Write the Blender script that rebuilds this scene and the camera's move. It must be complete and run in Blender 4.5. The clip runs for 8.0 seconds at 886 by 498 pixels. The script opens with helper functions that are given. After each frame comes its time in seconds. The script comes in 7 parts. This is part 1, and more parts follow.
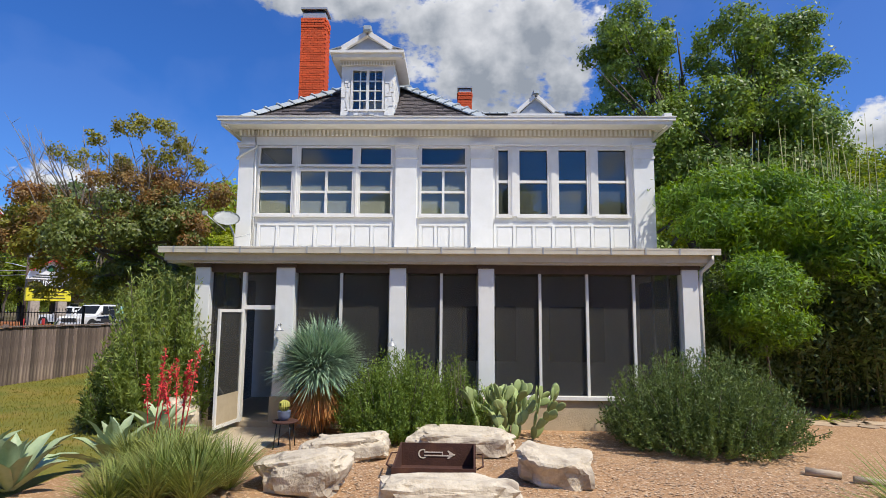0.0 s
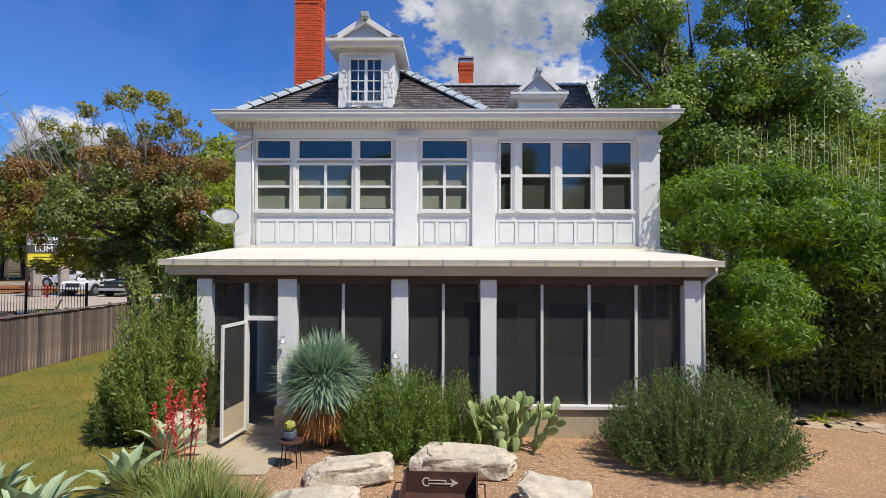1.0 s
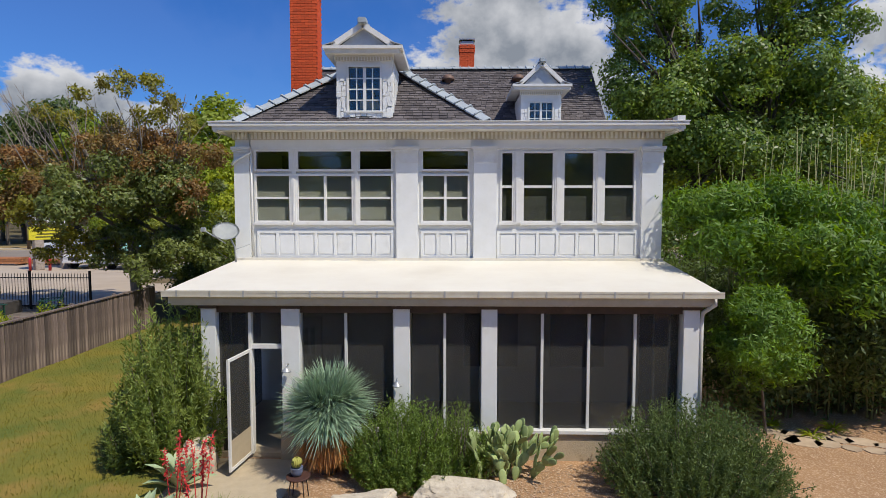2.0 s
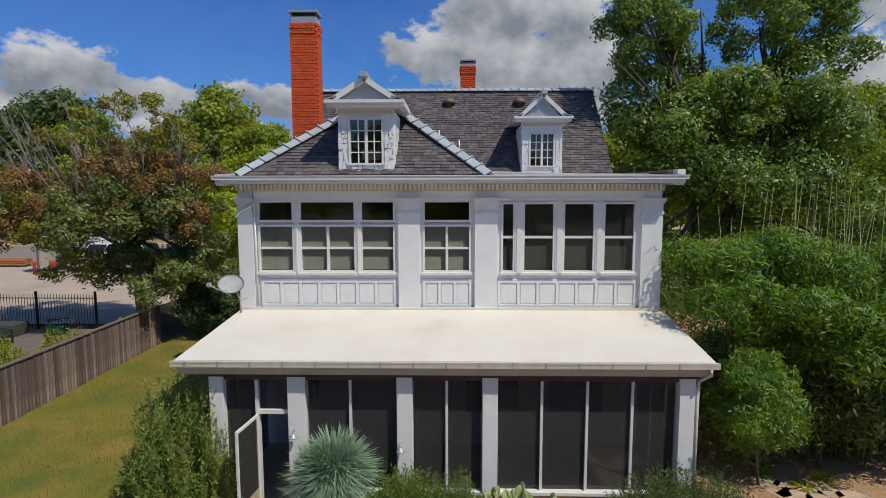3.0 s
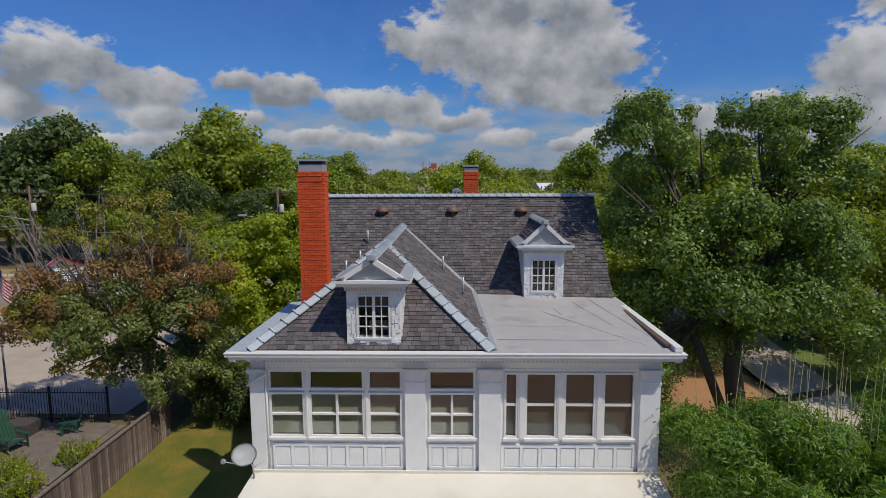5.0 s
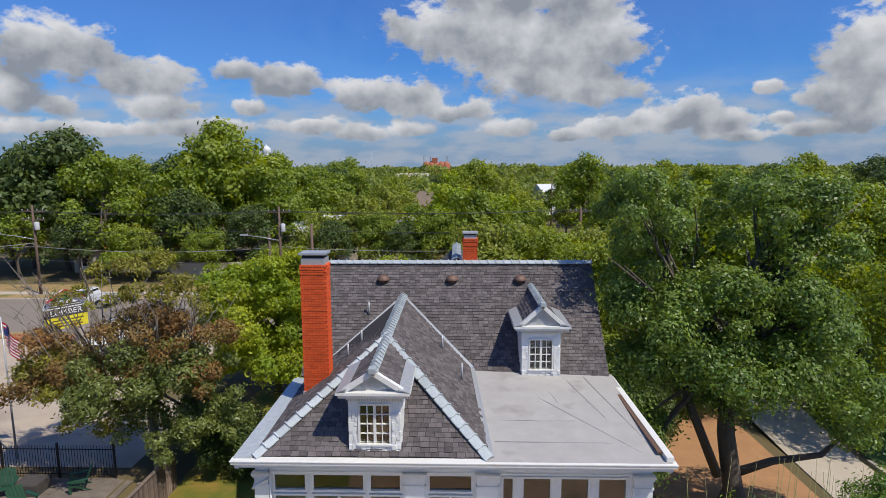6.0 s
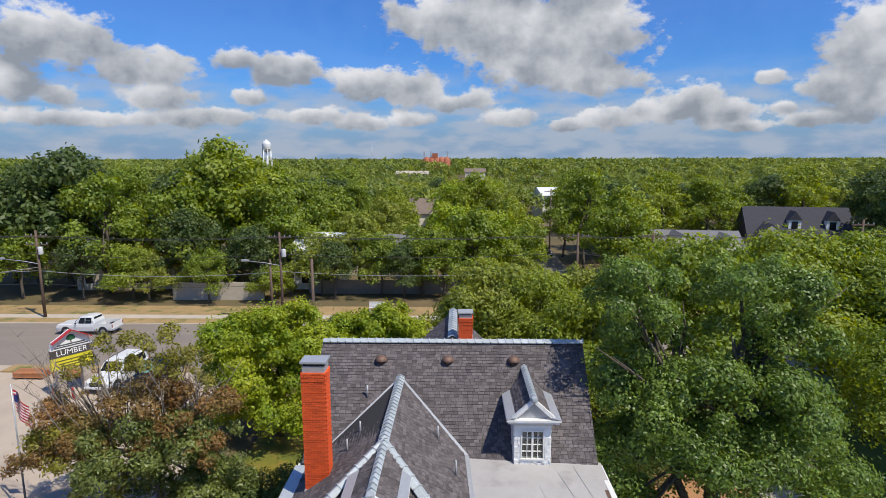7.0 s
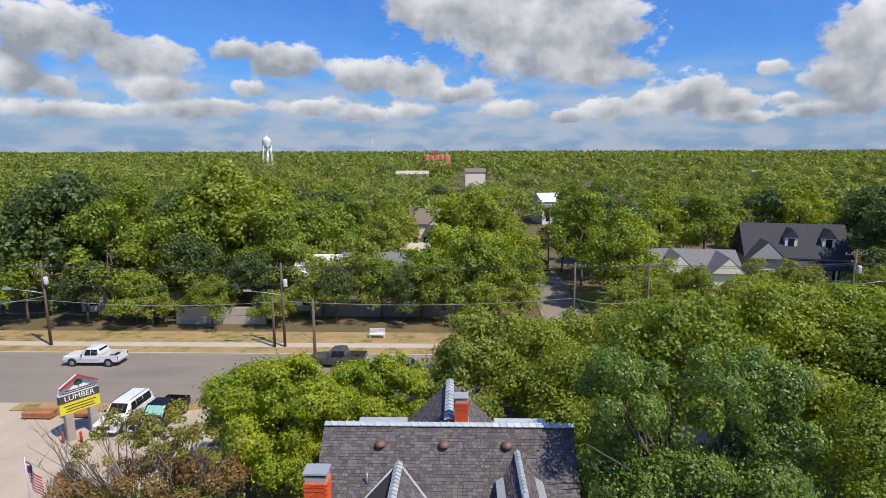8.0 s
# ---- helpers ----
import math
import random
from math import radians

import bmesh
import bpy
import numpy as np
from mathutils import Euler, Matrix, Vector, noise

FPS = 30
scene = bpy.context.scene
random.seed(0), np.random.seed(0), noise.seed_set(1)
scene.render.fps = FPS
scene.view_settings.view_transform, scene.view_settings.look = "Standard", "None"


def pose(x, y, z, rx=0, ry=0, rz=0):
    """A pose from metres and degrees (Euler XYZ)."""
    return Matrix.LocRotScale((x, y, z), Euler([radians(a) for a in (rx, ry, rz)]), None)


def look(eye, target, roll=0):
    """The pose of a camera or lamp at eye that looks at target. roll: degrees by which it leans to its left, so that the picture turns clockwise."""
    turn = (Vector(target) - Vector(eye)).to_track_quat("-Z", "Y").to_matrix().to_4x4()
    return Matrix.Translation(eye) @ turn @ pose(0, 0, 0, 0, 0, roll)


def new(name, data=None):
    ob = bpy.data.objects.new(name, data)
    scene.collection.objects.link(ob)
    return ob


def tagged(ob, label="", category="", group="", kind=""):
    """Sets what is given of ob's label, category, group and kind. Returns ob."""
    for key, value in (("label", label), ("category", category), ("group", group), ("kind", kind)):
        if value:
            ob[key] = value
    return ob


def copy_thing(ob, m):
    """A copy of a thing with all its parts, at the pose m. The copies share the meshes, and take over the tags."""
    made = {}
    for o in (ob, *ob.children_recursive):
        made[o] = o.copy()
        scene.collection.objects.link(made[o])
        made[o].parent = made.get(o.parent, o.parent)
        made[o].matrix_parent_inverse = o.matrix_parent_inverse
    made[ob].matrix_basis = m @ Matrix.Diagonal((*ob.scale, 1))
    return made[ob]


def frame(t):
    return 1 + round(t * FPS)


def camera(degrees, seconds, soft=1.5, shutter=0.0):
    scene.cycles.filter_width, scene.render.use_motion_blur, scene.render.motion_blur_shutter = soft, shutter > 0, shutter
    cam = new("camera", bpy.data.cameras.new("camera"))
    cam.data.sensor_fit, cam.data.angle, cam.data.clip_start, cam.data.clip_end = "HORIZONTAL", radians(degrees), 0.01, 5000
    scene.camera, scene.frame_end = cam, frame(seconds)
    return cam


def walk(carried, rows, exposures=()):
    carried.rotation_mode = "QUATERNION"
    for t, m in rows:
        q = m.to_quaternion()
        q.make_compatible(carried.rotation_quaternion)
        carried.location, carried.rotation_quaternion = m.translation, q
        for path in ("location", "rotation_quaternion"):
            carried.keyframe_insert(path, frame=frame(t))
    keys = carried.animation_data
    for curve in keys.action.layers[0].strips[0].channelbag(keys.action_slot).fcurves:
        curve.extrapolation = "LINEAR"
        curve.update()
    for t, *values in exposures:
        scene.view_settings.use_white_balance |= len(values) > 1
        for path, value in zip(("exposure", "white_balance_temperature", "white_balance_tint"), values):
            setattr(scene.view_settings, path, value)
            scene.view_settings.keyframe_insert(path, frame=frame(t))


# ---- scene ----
cam = camera(76.4, 8.0, soft=0.8)
METRES, EYE, TILT, LEAN, TURN = 20.0, 2.08, 6.7, -0.43, 1.05
ROWS = [
    (0.0, 0.0, 0.0, 0.0, 0.0, 0.0, -0.0),
    (0.5, -0.0012, 0.0038, 0.0292, -0.01, -2.58, 0.1),
    (1.0, -0.0013, 0.0073, 0.0598, 0.03, -5.43, 0.22),
    (2.5, -0.0017, 0.0225, 0.1762, 0.07, -12.04, 0.48),
    (3.0, -0.0017, 0.0261, 0.2222, 0.12, -12.8, 0.55),
    (3.5, -0.0028, 0.0308, 0.2698, 0.13, -13.13, 0.58),
    (4.0, -0.0045, 0.0383, 0.3226, 0.14, -13.3, 0.64),
    (4.5, -0.0051, 0.0471, 0.3808, 0.16, -13.54, 0.71),
    (6.0, -0.0005, 0.0754, 0.5966, 0.29, -14.85, 0.65),
    (6.5, 0.0053, 0.0831, 0.6848, 0.33, -15.39, 0.62),
    (7.0, 0.0098, 0.0902, 0.7833, 0.34, -15.82, 0.59),
    (7.5, 0.016, 0.097, 0.8872, 0.36, -16.22, 0.58),
    (8.0, 0.0209, 0.1054, 0.9933, 0.39, -16.67, 0.65),
]
walk(cam, [(t, pose(0, 0, EYE, TILT, LEAN, TURN) @ pose(METRES * x, METRES * y, METRES * z, 90 + pitch, roll, yaw)) for t, x, y, z, yaw, pitch, roll in ROWS], [(0.0, 0.30), (1.2, 0.18), (2.5, -0.13), (3.5, -0.37), (4.5, -0.48), (6.0, 0.03), (7.0, 0.18), (8.0, 0.28)])

random.seed(7)
np.random.seed(7)

# ---- world: blue sky with cumulus, one sun ----
SUN_TO = Vector((3.75, -2.8, 6.85)).normalized()
SUN_EL = math.asin(SUN_TO.z)
SUN_AZ = math.atan2(SUN_TO.x, SUN_TO.y)


def build_world():
    w = bpy.data.worlds.new("sky")
    scene.world = w
    w.use_nodes = True
    nt = w.node_tree
    nt.nodes.clear()
    N, Lk = nt.nodes.new, nt.links.new

    def m(op, a, b=0.0, c=0.0, clamp=False):
        n = N("ShaderNodeMath")
        n.operation, n.use_clamp = op, clamp
        for i, v in enumerate((a, b, c)):
            if hasattr(v, "links"):
                Lk(v, n.inputs[i])
            else:
                n.inputs[i].default_value = v
        return n.outputs[0]

    def mixc(f, a, b):
        n = N("ShaderNodeMix")
        n.data_type = "RGBA"
        for i, v in ((0, f), (6, a), (7, b)):
            if hasattr(v, "links"):
                Lk(v, n.inputs[i])
            else:
                n.inputs[i].default_value = v
        return n.outputs[2]

    tc = N("ShaderNodeTexCoord")
    sep = N("ShaderNodeSeparateXYZ")
    Lk(tc.outputs["Generated"], sep.inputs[0])
    az = m("ARCTAN2", sep.outputs[0], sep.outputs[1])
    el = m("ARCSINE", sep.outputs[2])
    sky = N("ShaderNodeTexSky")
    sky.sky_type, sky.sun_disc = "NISHITA", False
    sky.sun_elevation, sky.sun_rotation = SUN_EL, SUN_AZ
    sky.dust_density, sky.ozone_density = 1.0, 3.0
    hs = N("ShaderNodeHueSaturation")
    hs.inputs["Saturation"].default_value = SKY_SAT
    Lk(sky.outputs[0], hs.inputs["Color"])
    # noise that breaks the cloud edges
    mp = N("ShaderNodeMapping")
    mp.inputs["Scale"].default_value = (1, 1, 1.6)
    Lk(tc.outputs["Generated"], mp.inputs[0])
    ns = N("ShaderNodeTexNoise")
    ns.inputs["Scale"].default_value, ns.inputs["Detail"].default_value, ns.inputs["Roughness"].default_value = 24, 9, 0.6
    Lk(mp.outputs[0], ns.inputs[0])
    n2 = N("ShaderNodeTexNoise")
    n2.inputs["Scale"].default_value, n2.inputs["Detail"].default_value, n2.inputs["Roughness"].default_value = 5, 6, 0.6
    Lk(mp.outputs[0], n2.inputs[0])
    n4 = N("ShaderNodeTexNoise")
    n4.inputs["Scale"].default_value, n4.inputs["Detail"].default_value, n4.inputs["Roughness"].default_value = 16, 5, 0.5
    mp4 = N("ShaderNodeMapping")
    mp4.inputs["Location"].default_value = (0.02, -0.01, 0.03)
    Lk(tc.outputs["Generated"], mp4.inputs[0])
    Lk(mp4.outputs[0], n4.inputs[0])
    comb = N("ShaderNodeCombineXYZ")
    Lk(az, comb.inputs[0])
    Lk(el, comb.inputs[1])
    total, hsum = None, None
    for u, v, ru, rv in CLOUDS:
        s = N("ShaderNodeVectorMath")
        s.operation = "SUBTRACT"
        Lk(comb.outputs[0], s.inputs[0])
        s.inputs[1].default_value = (u, v, 0)
        d = N("ShaderNodeVectorMath")
        d.operation = "MULTIPLY"
        Lk(s.outputs[0], d.inputs[0])
        d.inputs[1].default_value = (0.96 / ru, 0.96 / rv, 0)
        ln = N("ShaderNodeVectorMath")
        ln.operation = "LENGTH"
        Lk(d.outputs[0], ln.inputs[0])
        sp = N("ShaderNodeSeparateXYZ")
        Lk(d.outputs[0], sp.inputs[0])
        wt = m("POWER", 0.004, ln.outputs["Value"])
        wh = m("MULTIPLY", wt, sp.outputs[1])
        total = wt if total is None else m("ADD", total, wt)
        hsum = wh if hsum is None else m("ADD", hsum, wh)
    total = m("MAXIMUM", total, 1e-9)
    high = m("DIVIDE", hsum, total)
    body = m("ADD", 1.0, m("DIVIDE", m("LOGARITHM", total, math.e), 5.52))
    body = m("ADD", body, m("MULTIPLY", m("SUBTRACT", ns.outputs[0], 0.48), 2.0))
    # flat bases: less body under the middle of each bank
    body = m("ADD", body, m("MULTIPLY", m("MINIMUM", high, 0.0), 0.25))
    # loose fields of cloud out of the named banks, all round
    side = m("SUBTRACT", m("ABSOLUTE", az), 0.85)
    away = m("MULTIPLY", m("GREATER_THAN", side, 0.0), m("SUBTRACT", m("MULTIPLY", n2.outputs[0], 4.0), 2.2))
    body = m("MAXIMUM", body, m("MULTIPLY", away, m("GREATER_THAN", el, 0.02)))
    mask = N("ShaderNodeMapRange")
    mask.interpolation_type = "SMOOTHSTEP"
    mask.inputs[1].default_value, mask.inputs[2].default_value = -0.06, 0.36
    Lk(body, mask.inputs[0])
    lit = m("ADD", m("MULTIPLY", high, 0.55), m("ADD", m("MULTIPLY", m("SUBTRACT", n4.outputs[0], 0.5), 2.1), 0.46))
    lit = m("SUBTRACT", lit, m("MULTIPLY", m("SUBTRACT", body, 0.35), 0.3), clamp=True)
    cloud = mixc(lit, (*CLOUD_LOW, 1), (*CLOUD_TOP, 1))
    # haze towards the horizon
    hz = N("ShaderNodeMapRange")
    hz.interpolation_type = "SMOOTHSTEP"
    hz.inputs[1].default_value, hz.inputs[2].default_value, hz.inputs[3].default_value, hz.inputs[4].default_value = 0.0, 0.15, 0.85, 0.0
    Lk(el, hz.inputs[0])
    tint = N("ShaderNodeMix")
    tint.data_type, tint.blend_type = "RGBA", "MULTIPLY"
    tint.inputs[0].default_value = 1
    Lk(hs.outputs[0], tint.inputs[6])
    tint.inputs[7].default_value = (*SKY_TINT, 1)
    base = mixc(hz.outputs[0], tint.outputs[2], (*HAZE, 1))
    # thin broken layer low over the horizon
    low = N("ShaderNodeMapRange")
    low.interpolation_type = "SMOOTHSTEP"
    low.inputs[1].default_value, low.inputs[2].default_value = 0.36, 0.62
    n3 = N("ShaderNodeTexNoise")
    mp3 = N("ShaderNodeMapping")
    mp3.inputs["Scale"].default_value = (13, 13, 40)
    Lk(tc.outputs["Generated"], mp3.inputs[0])
    Lk(mp3.outputs[0], n3.inputs[0])
    n3.inputs["Scale"].default_value, n3.inputs["Detail"].default_value = 1.0, 5
    Lk(n3.outputs[0], low.inputs[0])
    lowband = N("ShaderNodeMapRange")
    lowband.interpolation_type = "SMOOTHSTEP"
    lowband.inputs[1].default_value, lowband.inputs[2].default_value, lowband.inputs[3].default_value, lowband.inputs[4].default_value = 0.07, 0.16, 0.8, 0.0
    Lk(el, lowband.inputs[0])
    base = mixc(m("MULTIPLY", low.outputs[0], lowband.outputs[0]), base, (*CLOUD_MID, 1))
    out = mixc(mask.outputs[0], base, cloud)
    bg = N("ShaderNodeBackground")
    bg.inputs["Strength"].default_value = SKY_STRENGTH
    Lk(out, bg.inputs[0])
    o = N("ShaderNodeOutputWorld")
    Lk(bg.outputs[0], o.inputs[0])


SKY_STRENGTH, SKY_SAT = 0.1, 1.25
SKY_TINT = (0.40, 0.78, 1.30)
CLOUD_TOP, CLOUD_MID, CLOUD_LOW, HAZE = (6.6, 6.7, 7.0), (3.7, 4.2, 5.1), (2.5, 2.8, 3.3), (2.1, 3.1, 4.8)
# banks of cloud: azimuth, elevation, half width, half height (radians)
CLOUDS = [
    (-0.604, 0.171, 0.070, 0.040),
    (-0.641, 0.159, 0.047, 0.045),
    (-0.563, 0.165, 0.041, 0.032),
    (-0.527, 0.132, 0.051, 0.028),
    (-0.462, 0.140, 0.050, 0.029),
    (-0.662, 0.104, 0.034, 0.030),
    (-0.609, 0.090, 0.030, 0.017),
    (-0.370, 0.158, 0.036, 0.019),
    (-0.284, 0.141, 0.060, 0.028),
    (-0.256, 0.154, 0.025, 0.019),
    (-0.155, 0.123, 0.058, 0.032),
    (-0.069, 0.112, 0.058, 0.038),
    (-0.107, 0.128, 0.032, 0.023),
    (0.033, 0.098, 0.036, 0.021),
    (-0.020, 0.093, 0.030, 0.017),
    (-0.011, 0.224, 0.112, 0.045),
    (0.103, 0.202, 0.179, 0.059),
    (0.218, 0.189, 0.108, 0.055),
    (0.132, 0.149, 0.110, 0.036),
    (0.225, 0.126, 0.087, 0.026),
    (0.260, 0.064, 0.059, 0.021),
    (0.303, 0.077, 0.028, 0.019),
    (0.383, 0.090, 0.056, 0.034),
    (0.432, 0.066, 0.052, 0.026),
    (0.343, 0.067, 0.040, 0.021),
    (0.486, 0.119, 0.020, 0.012),
    (0.567, 0.097, 0.048, 0.028),
    (0.602, 0.154, 0.059, 0.064),
    (0.609, 0.087, 0.042, 0.043),
    (0.510, 0.073, 0.018, 0.010),
    (-0.608, 0.058, 0.106, 0.015),
    (-0.489, 0.092, 0.059, 0.023),
    (-0.452, 0.063, 0.082, 0.017),
    (-0.348, 0.097, 0.024, 0.017),
    (-0.385, 0.069, 0.060, 0.015),
    (-0.241, 0.070, 0.067, 0.016),
    (-0.166, 0.060, 0.063, 0.014),
    (-0.079, 0.066, 0.043, 0.016),
    (0.087, 0.067, 0.063, 0.016),
    (0.191, 0.056, 0.052, 0.013),
    (0.449, 0.049, 0.056, 0.012),
    (0.544, 0.054, 0.053, 0.015),
    (0.060, 0.440, 0.155, 0.120),
    (-0.037, 0.495, 0.095, 0.045),
    (0.150, 0.470, 0.120, 0.090),
    (0.201, 0.394, 0.045, 0.045),
    (0.080, 0.300, 0.120, 0.070),
    (0.190, 0.270, 0.090, 0.060),
    (0.647, 0.256, 0.055, 0.048),
    (-0.220, 0.520, 0.180, 0.035),
]
build_world()
sun = new("sun", bpy.data.lights.new("sun", "SUN"))
sun.data.energy, sun.data.angle, sun.data.color = 4.2, radians(0.53), (1.0, 0.925, 0.79)
sun.matrix_world = look(SUN_TO * 60, (0, 0, 0))


# ---- materials ----
def mat(name, col, col2=None, scale=6.0, rough=0.7, metal=0.0, bump=0.0, bscale=40.0, spots=None, island=0.0, objrand=0.0,
        stretch=(1, 1, 1), spec=0.5, trans=0.0, detail=6):
    """Two colours mixed by noise at two scales, with fine relief; island and objrand vary the value from piece to piece."""
    mt = bpy.data.materials.new(name)
    mt.use_nodes = True
    nt = mt.node_tree
    b = nt.nodes["Principled BSDF"]
    N, Lk = nt.nodes.new, nt.links.new
    tc = N("ShaderNodeTexCoord")
    mp = N("ShaderNodeMapping")
    mp.inputs["Scale"].default_value = stretch
    Lk(tc.outputs["Object"], mp.inputs[0])
    n1 = N("ShaderNodeTexNoise")
    n1.inputs["Scale"].default_value, n1.inputs["Detail"].default_value, n1.inputs["Roughness"].default_value = scale, detail, 0.65
    Lk(mp.outputs[0], n1.inputs[0])
    rmp = N("ShaderNodeMapRange")
    rmp.inputs[1].default_value, rmp.inputs[2].default_value = 0.3, 0.7
    Lk(n1.outputs[0], rmp.inputs[0])
    mx = N("ShaderNodeMix")
    mx.data_type = "RGBA"
    mx.inputs[6].default_value = (*col, 1)
    mx.inputs[7].default_value = (*(col2 or col), 1)
    Lk(rmp.outputs[0], mx.inputs[0])
    out = mx.outputs[2]
    if spots:
        scol, sscale, slo, shi = spots
        n2 = N("ShaderNodeTexNoise")
        n2.inputs["Scale"].default_value, n2.inputs["Detail"].default_value = sscale, 4
        Lk(mp.outputs[0], n2.inputs[0])
        r2 = N("ShaderNodeMapRange")
        r2.inputs[1].default_value, r2.inputs[2].default_value = slo, shi
        Lk(n2.outputs[0], r2.inputs[0])
        m2 = N("ShaderNodeMix")
        m2.data_type = "RGBA"
        Lk(r2.outputs[0], m2.inputs[0])
        Lk(out, m2.inputs[6])
        m2.inputs[7].default_value = (*scol, 1)
        out = m2.outputs[2]
    for amount, node, sock in ((island, "ShaderNodeNewGeometry", "Random Per Island"), (objrand, "ShaderNodeObjectInfo", "Random")):
        if amount:
            g = N(node)
            r = N("ShaderNodeMapRange")
            r.inputs[3].default_value, r.inputs[4].default_value = 1 - amount, 1 + amount
            Lk(g.outputs[sock], r.inputs[0])
            h = N("ShaderNodeHueSaturation")
            Lk(out, h.inputs["Color"])
            Lk(r.outputs[0], h.inputs["Value"])
            out = h.outputs[0]
    Lk(out, b.inputs["Base Color"])
    b.inputs["Roughness"].default_value, b.inputs["Metallic"].default_value = rough, metal
    b.inputs["Specular IOR Level"].default_value = spec
    if bump:
        nb = N("ShaderNodeTexNoise")
        nb.inputs["Scale"].default_value, nb.inputs["Detail"].default_value = bscale, 4
        Lk(mp.outputs[0], nb.inputs[0])
        bp = N("ShaderNodeBump")
        bp.inputs["Strength"].default_value, bp.inputs["Distance"].default_value = bump, 0.02
        Lk(nb.outputs[0], bp.inputs["Height"])
        Lk(bp.outputs[0], b.inputs["Normal"])
    if trans:
        tr = N("ShaderNodeBsdfTranslucent")
        hs = N("ShaderNodeHueSaturation")
        hs.inputs["Hue"].default_value, hs.inputs["Saturation"].default_value, hs.inputs["Value"].default_value = 0.48, 1.15, 1.5
        Lk(out, hs.inputs["Color"])
        Lk(hs.outputs[0], tr.inputs[0])
        ms = N("ShaderNodeMixShader")
        ms.inputs[0].default_value = trans
        Lk(b.outputs[0], ms.inputs[1])
        Lk(tr.outputs[0], ms.inputs[2])
        Lk(ms.outputs[0], nt.nodes["Material Output"].inputs[0])
    return mt


def leafmat(name, col, col2, scale=0.6, island=0.35, trans=0.3, rough=0.55):
    return mat(name, col, col2, scale, rough, island=island, trans=trans, spec=0.5, detail=3)


def glassmat(name, tint, rough=0.03):
    mt = bpy.data.materials.new(name)
    mt.use_nodes = True
    nt = mt.node_tree
    nt.nodes.clear()
    g = nt.nodes.new("ShaderNodeBsdfGlossy")
    g.inputs["Roughness"].default_value = rough
    t = nt.nodes.new("ShaderNodeBsdfTransparent")
    t.inputs[0].default_value = (*tint, 1)
    f = nt.nodes.new("ShaderNodeFresnel")
    f.inputs[0].default_value = 1.5
    ad = nt.nodes.new("ShaderNodeMath")
    ad.operation, ad.use_clamp = "MULTIPLY_ADD", True
    ad.inputs[1].default_value, ad.inputs[2].default_value = 1.2, 0.03
    nt.links.new(f.outputs[0], ad.inputs[0])
    mx = nt.nodes.new("ShaderNodeMixShader")
    nt.links.new(ad.outputs[0], mx.inputs[0])
    nt.links.new(t.outputs[0], mx.inputs[1])
    nt.links.new(g.outputs[0], mx.inputs[2])
    o = nt.nodes.new("ShaderNodeOutputMaterial")
    nt.links.new(mx.outputs[0], o.inputs[0])
    return mt


def screenmat(name, col, see):
    mt = bpy.data.materials.new(name)
    mt.use_nodes = True
    nt = mt.node_tree
    b = nt.nodes["Principled BSDF"]
    tc = nt.nodes.new("ShaderNodeTexCoord")
    n = nt.nodes.new("ShaderNodeTexNoise")
    n.inputs["Scale"].default_value, n.inputs["Detail"].default_value = 1.3, 5
    nt.links.new(tc.outputs["Object"], n.inputs[0])
    mx = nt.nodes.new("ShaderNodeMix")
    mx.data_type = "RGBA"
    mx.inputs[6].default_value = (*[c * 0.8 for c in col], 1)
    mx.inputs[7].default_value = (*[c * 1.25 for c in col], 1)
    nt.links.new(n.outputs[0], mx.inputs[0])
    nt.links.new(mx.outputs[2], b.inputs["Base Color"])
    b.inputs["Roughness"].default_value = 0.8
    b.inputs["Specular IOR Level"].default_value = 0.15
    t = nt.nodes.new("ShaderNodeBsdfTransparent")
    ms = nt.nodes.new("ShaderNodeMixShader")
    ms.inputs[0].default_value = see
    nt.links.new(b.outputs[0], ms.inputs[1])
    nt.links.new(t.outputs[0], ms.inputs[2])
    nt.links.new(ms.outputs[0], nt.nodes["Material Output"].inputs[0])
    return mt


WHITE = mat("white paint", (0.80, 0.80, 0.78), (0.74, 0.74, 0.71), 3.0, 0.5, bump=0.12, bscale=60, spots=((0.62, 0.60, 0.55), 1.7, 0.62, 0.85))
TRIM = mat("white trim paint", (0.78, 0.77, 0.74), (0.70, 0.68, 0.63), 5.0, 0.45, bump=0.08, spots=((0.5, 0.46, 0.4), 3.0, 0.66, 0.9))
EAVE = mat("cream eave paint", (0.62, 0.58, 0.48), (0.52, 0.47, 0.37), 4.0, 0.55, bump=0.1)
BROWN = mat("weathered brown timber", (0.10, 0.062, 0.045), (0.06, 0.04, 0.03), 8, 0.75, bump=0.3)
MEMB = mat("cream roof membrane", (0.74, 0.70, 0.60), (0.68, 0.63, 0.53), 0.9, 0.75, bump=0.15, bscale=25, spots=((0.62, 0.57, 0.47), 0.6, 0.55, 0.8))
FLATROOF = mat("grey roofing felt", (0.42, 0.40, 0.38), (0.36, 0.34, 0.32), 1.5, 0.85, bump=0.25, bscale=50, spots=((0.28, 0.26, 0.24), 1.1, 0.6, 0.8))
SHINGLE = mat("asphalt shingle", (0.155, 0.135, 0.133), (0.100, 0.088, 0.088), 9, 0.9, bump=0.6, bscale=120, island=0.32, spec=0.2)
SHINGLE_OB = mat("asphalt shingle single", (0.155, 0.135, 0.133), (0.100, 0.088, 0.088), 9, 0.9, bump=0.6, bscale=120, objrand=0.32, spec=0.2)
